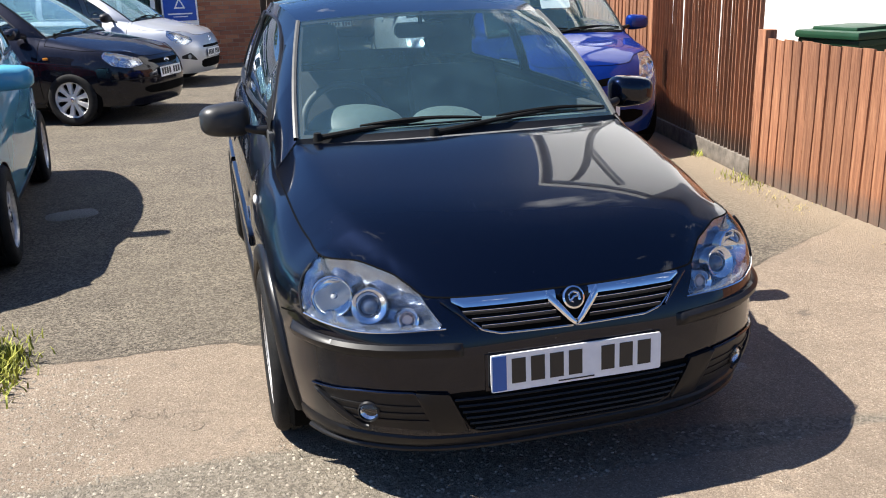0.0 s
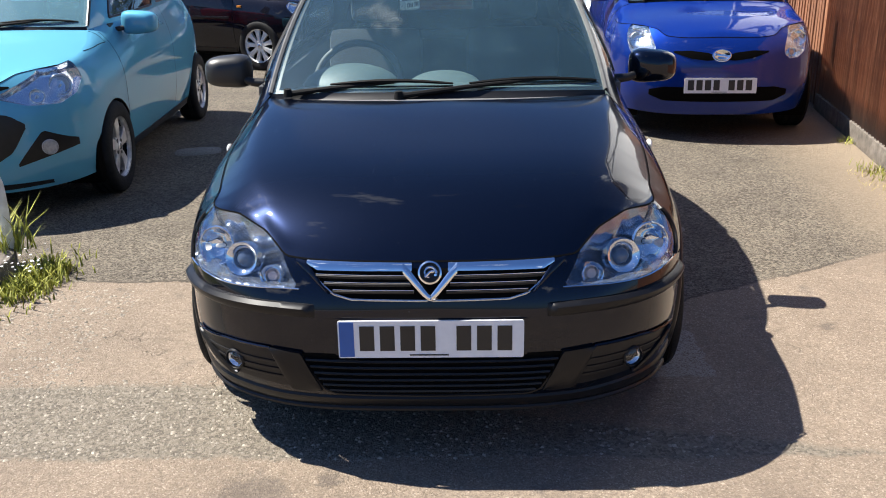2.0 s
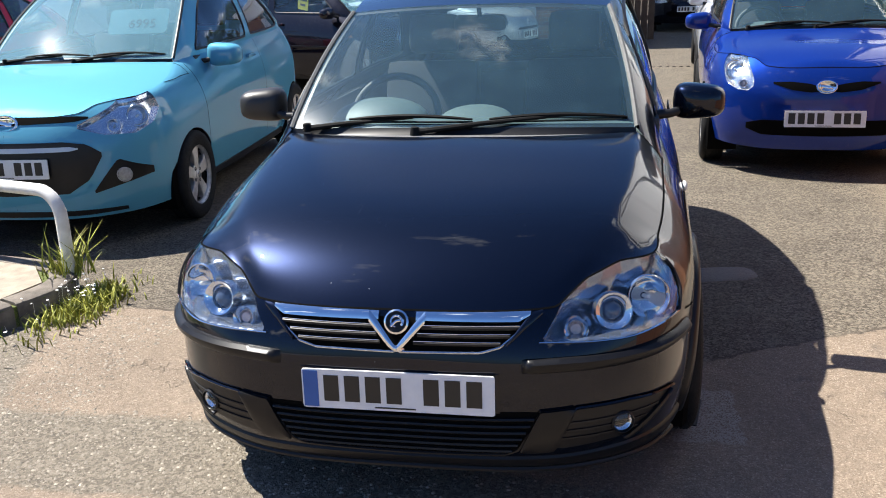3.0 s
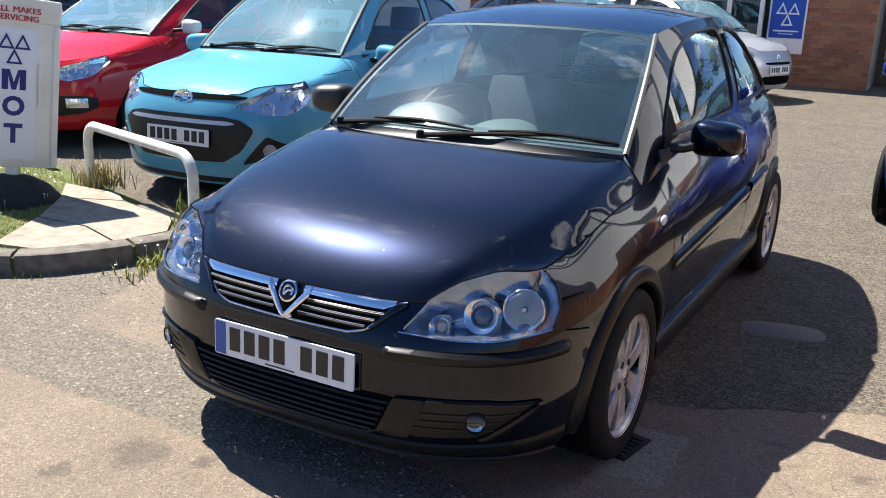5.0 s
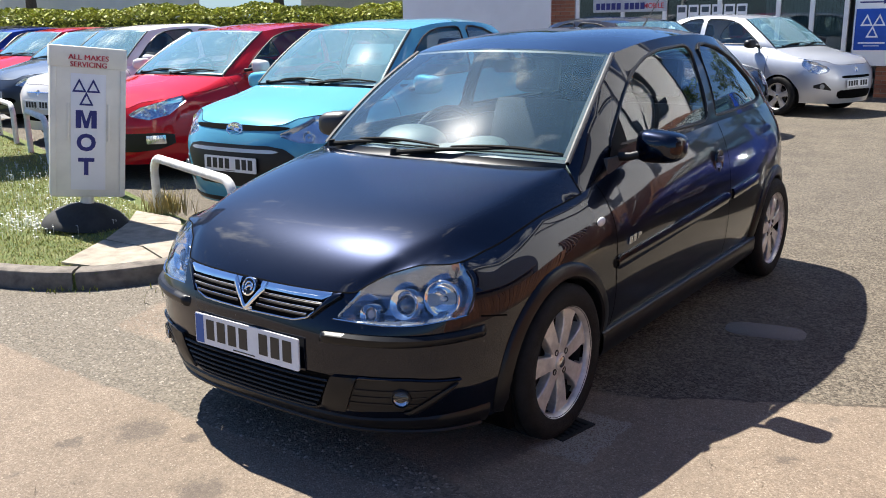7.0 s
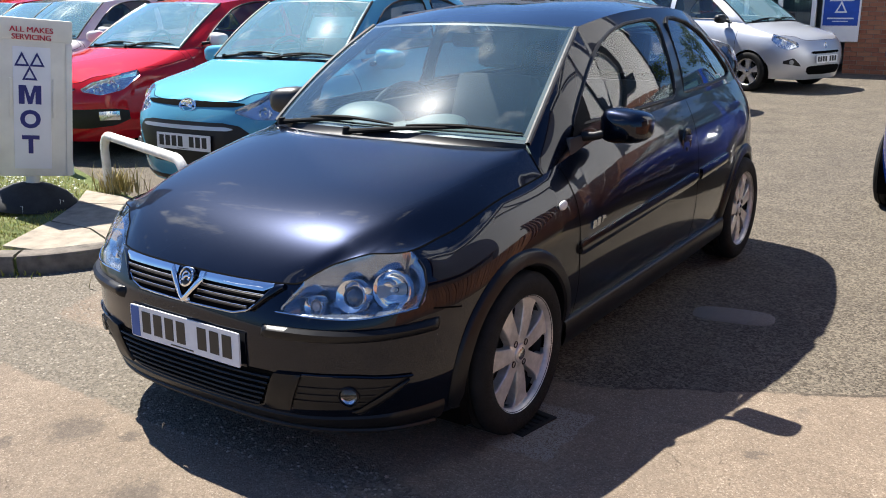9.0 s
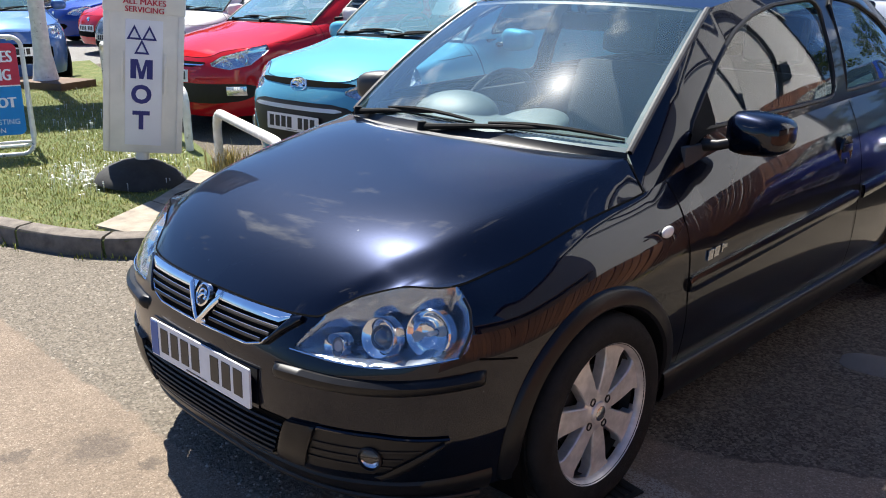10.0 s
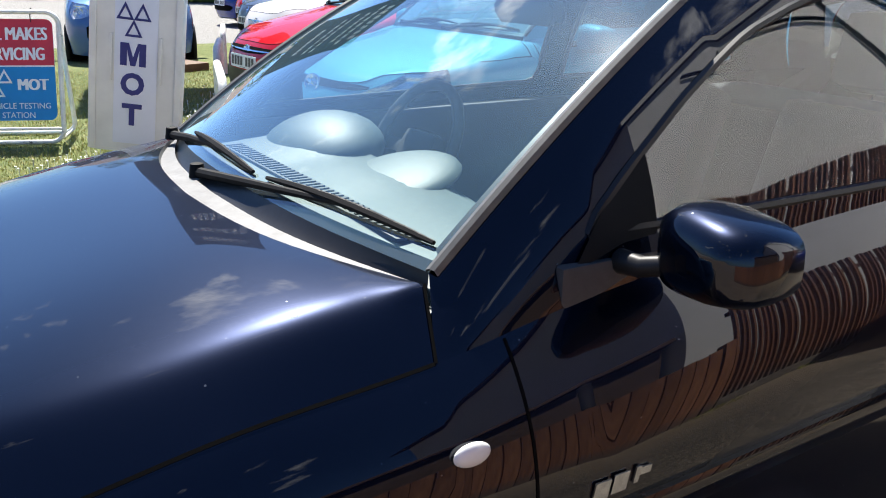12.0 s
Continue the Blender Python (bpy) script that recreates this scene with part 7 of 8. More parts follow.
# drain cover in a square patch beside the front wheel
dr = tagged(empty("drain"), label="dark iron drain grate set in the ground", category="drain")
M_IRON = simple("dark_iron", (0.02, 0.019, 0.018), 0.55, 0.6, 0.3, 30)
part("drain_frame", box((-0.085, -0.115, -0.02), (0.085, 0.115, 0.006), 0.004), M_IRON, dr)
for k in range(6):
    part("grate_bar", box((-0.07, -0.095 + 0.033 * k, 0.004), (0.07, -0.078 + 0.033 * k, 0.010), 0.003), M_IRON, dr)
dr.matrix_world = pose(0.785, 0.845, 0, 0, 0, -10) @ Matrix.Diagonal((0.95, 0.85, 1, 1))
# pale discs painted as the soft light patches lying inside two car shadows
M_LIGHTPATCH = simple("light_patch_tone", (0.20, 0.182, 0.158), 0.95, 0, 0.7, 110, 0, 0.006)
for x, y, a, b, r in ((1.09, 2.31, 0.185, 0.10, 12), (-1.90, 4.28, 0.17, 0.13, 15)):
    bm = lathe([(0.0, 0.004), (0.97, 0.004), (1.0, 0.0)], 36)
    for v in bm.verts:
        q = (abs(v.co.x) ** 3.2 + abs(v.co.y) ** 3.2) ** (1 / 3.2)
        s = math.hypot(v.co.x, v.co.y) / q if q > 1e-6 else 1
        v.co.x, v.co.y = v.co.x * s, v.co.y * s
    cv = finish("inspection_cover", bm, M_LIGHTPATCH)
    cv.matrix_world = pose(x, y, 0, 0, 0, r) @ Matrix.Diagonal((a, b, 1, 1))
    tagged(cv, label="pale oval light patch painted on the shaded tarmac", category="cover", group="covers in the yard")


# ---- signs and hoops on the verge ----
M_POLY = simple("weathered_white_plastic", (0.78, 0.75, 0.66), 0.45, 0, 0.08, 6)
M_CARD = simple("white_sign_face", (0.80, 0.80, 0.82), 0.4, 0, 0.03, 6)
M_NAVY = simple("navy_vinyl", (0.018, 0.022, 0.16), 0.4)
M_REDV = simple("red_vinyl", (0.52, 0.03, 0.05), 0.4)
M_SKYV = simple("sign_blue", (0.010, 0.22, 0.55), 0.4, 0, 0.05)
def chipped_paint():
    k = Mat("chalky_white_paint")
    base = k.ramp(k.noise(18, 5), [(0.3, (0.58, 0.57, 0.53)), (0.7, (0.76, 0.75, 0.71))])
    chips = k.math("MULTIPLY", k.steps(k.noise(26, 5, 0.65), 0.60, 0.64), k.steps(k.noise(3.2, 3), 0.50, 0.62))
    k.set(Base_Color=k.mixc(k.math("MULTIPLY", chips, 0.85), base, (0.075, 0.06, 0.05)), Roughness=0.6)
    k.bump(chips, 0.5, -0.001)
    return k.m


M_WHITEP = chipped_paint()


def triangles(m, s, mat, parent, depth=0.003):
    """Three outlined triangles: two above, one below."""
    for cx, cz in ((-0.5, 0.0), (0.5, 0.0), (0.0, -0.98)):
        bm = bmesh.new()
        o = [(cx - 0.51, cz), (cx + 0.51, cz), (cx, cz + 1.02)]
        g = (cx, cz + 0.34)
        n = [(g[0] + (a - g[0]) * 0.60, g[1] + (b - g[1]) * 0.60) for a, b in o]
        V = [[bm.verts.new((a * s, y, b * s)) for a, b in ring] for y in (0, -depth) for ring in (o, n)]
        for j in range(3):
            k = (j + 1) % 3
            bm.faces.new((V[2][j], V[2][k], V[3][k], V[3][j]))
            bm.faces.new((V[0][j], V[0][k], V[2][k], V[2][j]))
            bm.faces.new((V[1][j], V[1][k], V[3][k], V[3][j]))
        bmesh.ops.transform(bm, matrix=m, verts=bm.verts)
        part("triangle", bm, mat, parent)


def words(text, size, m, mat, parent, width=None, bold=0.0, heavy=0.0):
    """Raised lettering; heavy thickens the strokes sideways by overlaid copies."""
    bm = lettering(text, size, 0.003, width, bold)
    if heavy:
        base = bm.faces[:]
        for k, dx in enumerate((-heavy, heavy)):
            dup = bmesh.ops.duplicate(bm, geom=base)
            bmesh.ops.translate(bm, verts=[g for g in dup["geom"] if isinstance(g, bmesh.types.BMVert)], vec=(dx, -0.0004 * (k + 1), 0))
    bmesh.ops.transform(bm, matrix=m, verts=bm.verts)
    return part("lettering", bm, mat, parent, smooth=False)


def plastic_sign():
    t = empty("pavement_sign", None, label="tall white plastic pavement sign with navy lettering, black rubber base", category="sign")
    part("base", lathe([(0.0, 0.165), (0.06, 0.163), (0.12, 0.150), (0.22, 0.105), (0.285, 0.045), (0.300, 0.018), (0.305, 0.0), (0.0, 0.0)], 40), simple_once("black_rubber", (0.02, 0.02, 0.02), 0.8, 0, 0.3, 12), t)
    part("stem", lathe([(0.045, 0.08), (0.045, 0.30), (0.05, 0.30)], 20), M_POLY, t)
    W, H, z0 = 0.498, 1.03, 0.212
    bm = box((-W / 2, -0.055, z0), (W / 2, 0.055, z0 + H), 0.022)
    part("panel", bm, M_POLY, t)
    part("header", box((-W / 2 - 0.004, -0.064, z0 + H - 0.125), (W / 2 + 0.004, 0.062, z0 + H + 0.018), 0.012), M_POLY, t)
    face = part("face", box((-0.115, -0.059, z0 + 0.055), (0.115, -0.050, z0 + H - 0.165), 0.003), M_CARD, t)
    for sg in (1, -1):
        part("groove_rib", box((sg * 0.132 - 0.008, -0.070, z0 + 0.40), (sg * 0.132 + 0.008, -0.05, z0 + 0.66), 0.006), M_POLY, t)
    for sg in (1, -1):
        part("border", box((sg * (W / 2 - 0.020) - 0.020, -0.064, z0 + 0.01), (sg * (W / 2 - 0.020) + 0.020, -0.05, z0 + H - 0.13), 0.008), M_POLY, t)
    words("ALL MAKES", 0.050, pose(0, -0.066, z0 + H - 0.054), M_REDV, t, 0.262, heavy=0.0014)
    words("SERVICING", 0.050, pose(0, -0.066, z0 + H - 0.102), M_REDV, t, 0.235, heavy=0.0014)
    triangles(pose(-0.014, -0.060, z0 + 0.738), 0.092, M_NAVY, t)
    for ch, z in (("O", 0.390), ("T", 0.220)):
        words(ch, 0.160, pose(-0.014, -0.060, z0 + z), M_NAVY, t, {'O': 0.128, 'T': 0.108}[ch], 0.0065)
    hw, hh, st = 0.069, 0.062, 0.036
    half_m = [(-hw, -hh), (-hw, hh), (-hw + st * 1.25, hh), (0, -hh * 0.25)]
    outline = half_m + [(-x, z) for x, z in half_m[:3]][::-1] + [(hw - st, -hh), (hw - st, hh * 0.42), (st * 0.36, -hh), (-st * 0.36, -hh), (-hw + st, hh * 0.42), (-hw + st, -hh)]
    part("lettering", extrude_poly(outline, 0.003, pose(-0.014, -0.0615, z0 + 0.552)), M_NAVY, t, smooth=False)
    return t


sign = plastic_sign()
sign.matrix_world = pose(-3.545, 1.63, 0.10, 0, 6.5, 64)


def a_board():
    t = empty("a_board_sign", None, label="white tubular A-board with red and blue garage panel", category="sign")
    W, H = 0.62, 0.98
    for k, lean in ((0, -12), (1, 12)):
        pts = [(x, 0, z + H / 2) for x, z in rounded(W, H, 0.09, 6)]
        bm = tube(pts, 0.017, 10, closed=True)
        m = pose(0, -0.19 if k == 0 else 0.19, 0.02, lean if k == 0 else lean, 0, 0)
        bmesh.ops.transform(bm, matrix=m, verts=bm.verts)
        fr = part("frame", bm, M_WHITEP, t)
        if k == 0:
            part("panel", extrude_poly([(x, z + 0.545) for x, z in rounded(0.54, 0.76, 0.05)], 0.006, m @ pose(0, -0.003, 0)), M_SKYV, t)
            top_ = [(x, max(z, 0.0) + 0.545) for x, z in rounded(0.54, 0.76, 0.05) if z > 0] + [(-0.27, 0.575), (0.27, 0.575)]
            part("red_band", extrude_poly([(p[0], p[1]) for p in top_], 0.004, m @ pose(0, -0.006, 0)), M_REDV, t)
            part("white_line", extrude_poly([(-0.268, 0.568), (0.268, 0.568), (0.268, 0.578), (-0.268, 0.578)], 0.004, m @ pose(0, -0.008, 0)), M_CARD, t)
            words("ALL MAKES", 0.135, m @ pose(0, -0.009, 0.815), M_CARD, t, 0.46, heavy=0.0045)
            words("SERVICING", 0.135, m @ pose(0, -0.009, 0.665), M_CARD, t, 0.41, heavy=0.0045)
            triangles(m @ pose(-0.125, -0.006, 0.445), 0.105, M_CARD, t)
            words("MOT", 0.12, m @ pose(0.12, -0.006, 0.435), M_CARD, t, 0.20, heavy=0.006)
            words("VEHICLE TESTING", 0.062, m @ pose(0.01, -0.006, 0.275), M_CARD, t, 0.44)
            words("STATION", 0.062, m @ pose(0.01, -0.006, 0.205), M_CARD, t, 0.22)
            part("rail", tube([m @ Vector((-0.30, 0, 0.10)), m @ Vector((0.30, 0, 0.10))], 0.013, 8), M_WHITEP, t)
            for x in (-0.13, 0.13):
                part("hook", tube([m @ Vector((x, -0.02, 0.90)), m @ Vector((x, -0.03, 0.95)), m @ Vector((x, 0, 1.005)), m @ Vector((x, 0.02, 0.98))], 0.005, 6), M_PLASTIC, t)
        else:
            part("brace", tube([(-0.30, -0.18, 0.05), (-0.30, 0.18, 0.05)], 0.010, 8), M_WHITEP, t)
            part("brace", tube([(0.30, -0.18, 0.05), (0.30, 0.18, 0.05)], 0.010, 8), M_WHITEP, t)
    return t


board = a_board()
board.matrix_world = pose(-5.35, 1.30, 0.095, 0, 0, 68) @ Matrix.Diagonal((0.98, 1, 0.92, 1))


def hoop(a, b, h=0.50, z=0.02):
    t = empty("hoop_barrier", None, label="white-painted steel hoop barrier with scuffed paint", category="barrier", group="hoop barriers along the verge")
    a, b = Vector((*a, z)), Vector((*b, z))
    d = (b - a).normalized()
    up = Vector((0, 0, 1))
    pts, r = [a + up * 0.0, a + up * (h - 0.14)], 0.13
    for k in range(1, 8):
        an = math.pi / 2 * k / 7
        pts.append(a + up * (h - r) + d * (r - r * math.cos(an)) + up * (r * math.sin(an)))
    for k in range(0, 8):
        an = math.pi / 2 * k / 7
        pts.append(b + up * (h - r) - d * (r - r * math.sin(an)) + up * (r * math.cos(an)))
    pts += [b + up * 0.0]
    part("bar", tube(pts, 0.032, 14), M_WHITEP, t)
    return t


hoop((-3.50, 2.21), (-2.12, 1.80), 0.50)
hoop((-5.55, 2.80), (-4.35, 2.45), 0.55)
hoop((-7.6, 3.50), (-6.55, 3.12), 0.55)
hoop((-9.6, 4.20), (-8.55, 3.85), 0.55)

post = empty("sign_post", None, label="white steel post with tall dark sign panel, timber plinth", category="post")
part("pole", lathe([(0.19, 0.02), (0.15, 0.12), (0.105, 0.42), (0.095, 0.8), (0.09, 5.20), (0.0, 5.20)], 24), M_WHITEP, post)
sp_panel = part("sign_panel", box((-0.76, -0.15, 2.55), (0.76, -0.095, 5.22), 0.02), simple_once("dark_sign_panel", (0.020, 0.026, 0.055), 0.35, 0, 0.08, 4), post, "tall dark blue sign panel")
for z, w, h in ((4.86, 0.50, 0.17), (4.55, 0.58, 0.12), (4.25, 0.44, 0.12), (3.75, 0.56, 0.10), (3.45, 0.50, 0.10), (3.0, 0.36, 0.12)):
    for k in range(7):
        x = -w + (k + 0.5) * w * 2 / 7
        part("letter_bar", box((x - w * 0.10, -0.156, z), (x + w * 0.10, -0.148, z + h)), M_WHITEP, sp_panel)

part("plinth", box((-0.55, -0.28, 0.0), (0.55, 0.28, 0.09), 0.01, pose(0, 0, 0, 0, 0, -48)), simple_once("brown_timber", (0.12, 0.07, 0.04), 0.8), post)
post.matrix_world = pose(-9.4, 3.35, 0.095, 0, 0, 68)
stone = finish("stone", bmesh.new(), M_SLAB)
bm = bmesh.new()
bmesh.ops.create_icosphere(bm, subdivisions=2, radius=0.10)
for v in bm.verts:
    v.co *= 1 + 0.35 * noise.noise(v.co * 9)
bm.to_mesh(stone.data)
bm.free()
stone.matrix_world = pose(-3.62, 2.30, 0.16) @ Matrix.Diagonal((0.8, 0.8, 1.0, 1))
tagged(stone, label="rough pale stone leaning by the hoop foot", category="stone")


# ---- the fence ----
def wood_material():
    k = Mat("stained_fence_wood")
    oi = k.node("ShaderNodeObjectInfo")
    grain = k.noise(9, 6, 0.65, (6, 6, 0.35))
    fine_ = k.noise(40, 4, 0.7, (5, 5, 0.3))
    a = k.ramp(grain, [(0.28, (0.115, 0.042, 0.018)), (0.5, (0.25, 0.098, 0.042)), (0.72, (0.40, 0.185, 0.085))])
    a = k.mixc(k.math("MULTIPLY", k.steps(fine_, 0.5, 0.75), 0.45), a, (0.09, 0.035, 0.018))
    hs = k.node("ShaderNodeHueSaturation", Saturation=0.95)
    k.link(k.math("ADD", 0.78, k.math("MULTIPLY", oi.outputs["Random"], 0.5)), hs.inputs["Value"])
    k.link(a, hs.inputs["Color"])
    sep = k.node("ShaderNodeSeparateXYZ")
    k.link(k.coords(), sep.inputs[0])
    damp = k.math("MULTIPLY", k.steps(k.math("ADD", k.math("SUBTRACT", 0.10, sep.outputs[2]), k.math("MULTIPLY", k.noise(4, 4), 0.30)), 0.05, 0.20), 0.75)
    k.set(Base_Color=k.mixc(damp, hs.outputs["Color"], (0.085, 0.075, 0.062)), Roughness=0.8)
    k.bump(k.math("ADD", grain, fine_), 0.4, 0.004)
    return k.m


M_WOOD = wood_material()


def board_mesh(w, h, d, seed):
    r = random.Random(seed)
    bm = bmesh.new()
    n = 4
    rows = []
    for i in range(n + 1):
        z = h * i / n
        o = r.uniform(-0.003, 0.003)
        top = r.uniform(-0.012, 0.004) if i == n else 0
        rows.append([bm.verts.new(p) for p in ((0.0, -w / 2 + o, z + top), (-d, -w / 2 + 0.004 + o, z + top), (-d * 0.45, w / 2 - 0.003 + o, z + top), (0.0, w / 2 + o, z + top))])
    for a, b in zip(rows, rows[1:]):
        for j in range(4):
            bm.faces.new((a[j], a[(j + 1) % 4], b[(j + 1) % 4], b[j]))
    bm.faces.new(rows[0])
    bm.faces.new(rows[-1][::-1])
    me = bpy.data.meshes.new("fence_board")
    bmesh.ops.recalc_face_normals(bm, faces=bm.faces)
    bm.to_mesh(me)
    bm.free()
    me.materials.append(M_WOOD)
    return me


def fence_run(label, a, b, h, pitch, w, d, z0=0.0, gravel=0.0, posts=()):
    t = empty("fence", None, label=label, category="fence", group="timber fences by the yard")
    a, b = Vector((*a, 0)), Vector((*b, 0))
    L = (b - a).length
    ang = math.degrees(math.atan2(b.y - a.y, b.x - a.x)) - 90
    kinds = [board_mesh(w, h - z0, d, s) for s in range(7)]
    r = random.Random(int(h * 100))
    count = round(L / pitch)
    for i in range(count):
        p = a + (b - a) * ((i + 0.5) / count)
        ob = new("fence_board", kinds[r.randrange(7)])
        ob.parent = t
        ob.matrix_local = pose(p.x + r.uniform(-0.004, 0.004), p.y, z0, r.uniform(-0.5, 0.5), r.uniform(-0.4, 0.4), ang)
    nrm = Vector((math.cos(radians(ang)), math.sin(radians(ang)), 0))
    for z in (z0 + 0.18, h - 0.20):
        part("fence_rail", box((0.006, 0, z - 0.035), (0.05, L, z + 0.035), 0.004, pose(a.x, a.y, 0, 0, 0, ang)), M_WOOD, t)
    if gravel:
        part("gravel_board", box((-0.045, 0, 0), (0.005, L, gravel), 0.006, pose(a.x, a.y, 0, 0, 0, ang)), M_KERB, t)
    for (x, y, hh) in posts:
        part("fence_post", box((-0.035, -0.045, 0), (0.055, 0.045, hh), 0.006, pose(x, y, 0, 0, 0, ang)), M_WOOD, t)
    return t


fence_run("low close-board fence of reddish stained planks, damp at the foot", (2.69, -0.60), (2.855, 3.33), 1.01, 0.098, 0.112, 0.016, 0.0, 0, ((2.87, 3.385, 1.06),))
fence_run("tall close-board fence on a concrete gravel board", (2.885, 3.44), (3.25, 5.68), 1.74, 0.066, 0.054, 0.030, 0.13, 0.135, ((3.265, 5.73, 1.80),))
fence_run("tall reddish fence panel behind the blue car", (3.28, 5.78), (3.79, 9.62), 1.82, 0.11, 0.115, 0.018, 0.0, 0.0, ((3.81, 9.67, 1.87),))


# ---- neighbouring white house and bin behind the fence ----
M_RENDER = simple("white_render", (0.80, 0.79, 0.76), 0.85, 0, 0.05, 3, 0, 0.004)
M_TILE = simple("brown_roof_tile", (0.13, 0.075, 0.055), 0.85, 0, 0.3, 6, 0, 0.01)
M_PANE = simple("dark_window_pane", (0.02, 0.025, 0.03), 0.05, 0, 0.2, 2)
house = empty("house", None, label="white rendered house with brown tiled gable roof and dark window frames", category="house")
# catslide gable facing the yard, with white barge boards and dark soil pipes
GABLE = [(4.80, 0.0), (4.80, 7.0), (10.1, 9.62), (12.5, 6.3), (12.5, 0.0)]
part("wall", mesh_of([(x, y, z) for x in (5.15, 12.0) for y, z in GABLE], [(0, 1, 2, 3, 4), (9, 8, 7, 6, 5), *[(k, k + 5, (k + 1) % 5 + 5, (k + 1) % 5) for k in range(5)]]), M_RENDER, house, smooth=False)
for (y0, z0), (y1, z1) in (((4.55, 6.90), (10.1, 9.65)), ((12.75, 5.98), (10.1, 9.65))):
    def slope(x0, x1, lo, hi):
        P = [(x0, y0, z0), (x1, y0, z0), (x1, y1, z1), (x0, y1, z1)]
        return mesh_of([(x, y, z + d) for d in (lo, hi) for x, y, z in P], [(0, 1, 2, 3), (7, 6, 5, 4), (0, 4, 5, 1), (1, 5, 6, 2), (2, 6, 7, 3), (3, 7, 4, 0)])
    part("roof", slope(5.0, 12.15, 0.02, 0.14), M_TILE, house, smooth=False)
    part("barge_board", slope(4.98, 5.02, -0.14, 0.10), M_WHITEP, house, smooth=False)
    # black strip standing in for the shadow line under the roof overhang
    part("soffit", slope(5.021, 5.16, -0.12, 0.0), M_PLASTIC, house, smooth=False)
for run in (((9.45, 0.1), (9.45, 4.2), (9.05, 6.45), (8.95, 8.6)), ((9.05, 6.45), (7.8, 6.95), (6.65, 7.30))):
    part("soil_pipe", tube([(5.06, *q) for q in run], 0.060, 10), M_PLASTIC, house)
for y, z in ((9.9, 3.2),):
    wn = part("window", box((5.06, y - 0.34, z - 0.40), (5.16, y + 0.34, z + 0.40), 0.01), M_PLASTIC, house)
    for k in (-1, 1):
        part("pane", box((5.045, y + k * 0.16 - 0.13, z - 0.34), (5.075, y + k * 0.16 + 0.13, z + 0.34)), M_PANE, wn)
part("downpipe", tube([(5.08, 12.3, 0.1), (5.08, 12.3, 6.2)], 0.045, 8), M_PLASTIC, house)
annex = empty("outhouse", None, label="low dark brick outhouse beside the white house", category="building")
M_BRICKD = simple("dark_brick", (0.10, 0.065, 0.05), 0.9, 0, 0.35, 12, 0, 0.006)
part("wall", box((5.4, 1.0, 0), (8.5, 4.72, 2.3), 0.01), M_BRICKD, annex)
part("roof", box((5.2, 0.9, 2.3), (8.6, 4.74, 2.42), 0.02), M_TILE, annex)

bin_ = empty("wheelie_bin", None, label="green plastic wheelie bin behind the low fence", category="bin")
M_BIN = simple("bin_green", (0.012, 0.055, 0.028), 0.45, 0, 0.12, 8)
bm = box((-0.25, -0.28, 0.05), (0.25, 0.28, 0.93), 0.03)
for v in bm.verts:
    k = 0.80 + 0.20 * v.co.z / 0.93
    v.co.x *= k
    v.co.y *= k
part("tub", bm, M_BIN, bin_)
part("rim", box((-0.275, -0.30, 0.90), (0.275, 0.30, 0.945), 0.012), M_BIN, bin_)
part("lid", box((-0.29, -0.33, 0.945), (0.29, 0.31, 1.005), 0.025), M_BIN, bin_)
part("lid_ridge", box((-0.20, -0.24, 1.0), (0.20, 0.22, 1.03), 0.014), M_BIN, bin_)
part("handle", tube([(-0.26, 0.32, 0.97), (0, 0.36, 0.98), (0.26, 0.32, 0.97)], 0.015, 8), M_BIN, bin_)
for sg in (1, -1):
    part("wheel", lathe([(0.0, 0.0), (0.10, 0.0), (0.10, 0.05), (0.0, 0.05)], 20, "x"), M_TYRE, bin_).matrix_local = pose(sg * 0.22 - 0.025, 0.27, 0.10)
bin_.matrix_world = pose(3.86, 3.70, 0.0, 0, 0, -78)


# ---- the garage building ----
Y0 = 15.4
gar = empty("garage_building", None, label="low garage with glazed shopfront, brick piers and white fascia", category="building")
M_BRICK = Mat("red_brick")
oi = M_BRICK.node("ShaderNodeObjectInfo")
bc = M_BRICK.ramp(oi.outputs["Random"], [(0.0, (0.21, 0.075, 0.042)), (0.5, (0.33, 0.125, 0.065)), (1.0, (0.42, 0.19, 0.10))])
M_BRICK.set(Base_Color=M_BRICK.mixc(M_BRICK.math("MULTIPLY", M_BRICK.noise(30, 4), 0.35), bc, (0.16, 0.07, 0.045)), Roughness=0.9)
M_BRICK.bump(M_BRICK.noise(60, 4), 0.5, 0.004)
M_BRICK = M_BRICK.m
M_MORTAR = simple("grey_mortar", (0.30, 0.27, 0.23), 0.95, 0, 0.2, 30, 0, 0.003)
M_FASCIA = simple("white_fascia", (0.74, 0.75, 0.77), 0.5, 0, 0.04, 2)
M_UPVC = simple("white_window_frame", (0.78, 0.78, 0.78), 0.4, 0, 0.04, 10)
part("core_wall", box((-11.6, Y0 + 2.2, 0), (0.30, Y0 + 6, 3.1)), M_RENDER, gar)
part("white_panel_wall", box((-11.6, Y0 - 0.05, 0), (-7.55, Y0 + 2.2, 3.1), 0.01), M_FASCIA, gar)
part("roof", box((-11.8, Y0 - 0.4, 3.1), (0.5, Y0 + 6.2, 3.3), 0.02), M_FASCIA, gar)
part("fascia", box((-7.5, Y0 - 0.16, 2.45), (0.38, Y0 - 0.02, 3.1), 0.01), M_FASCIA, gar)
brick_me = {}
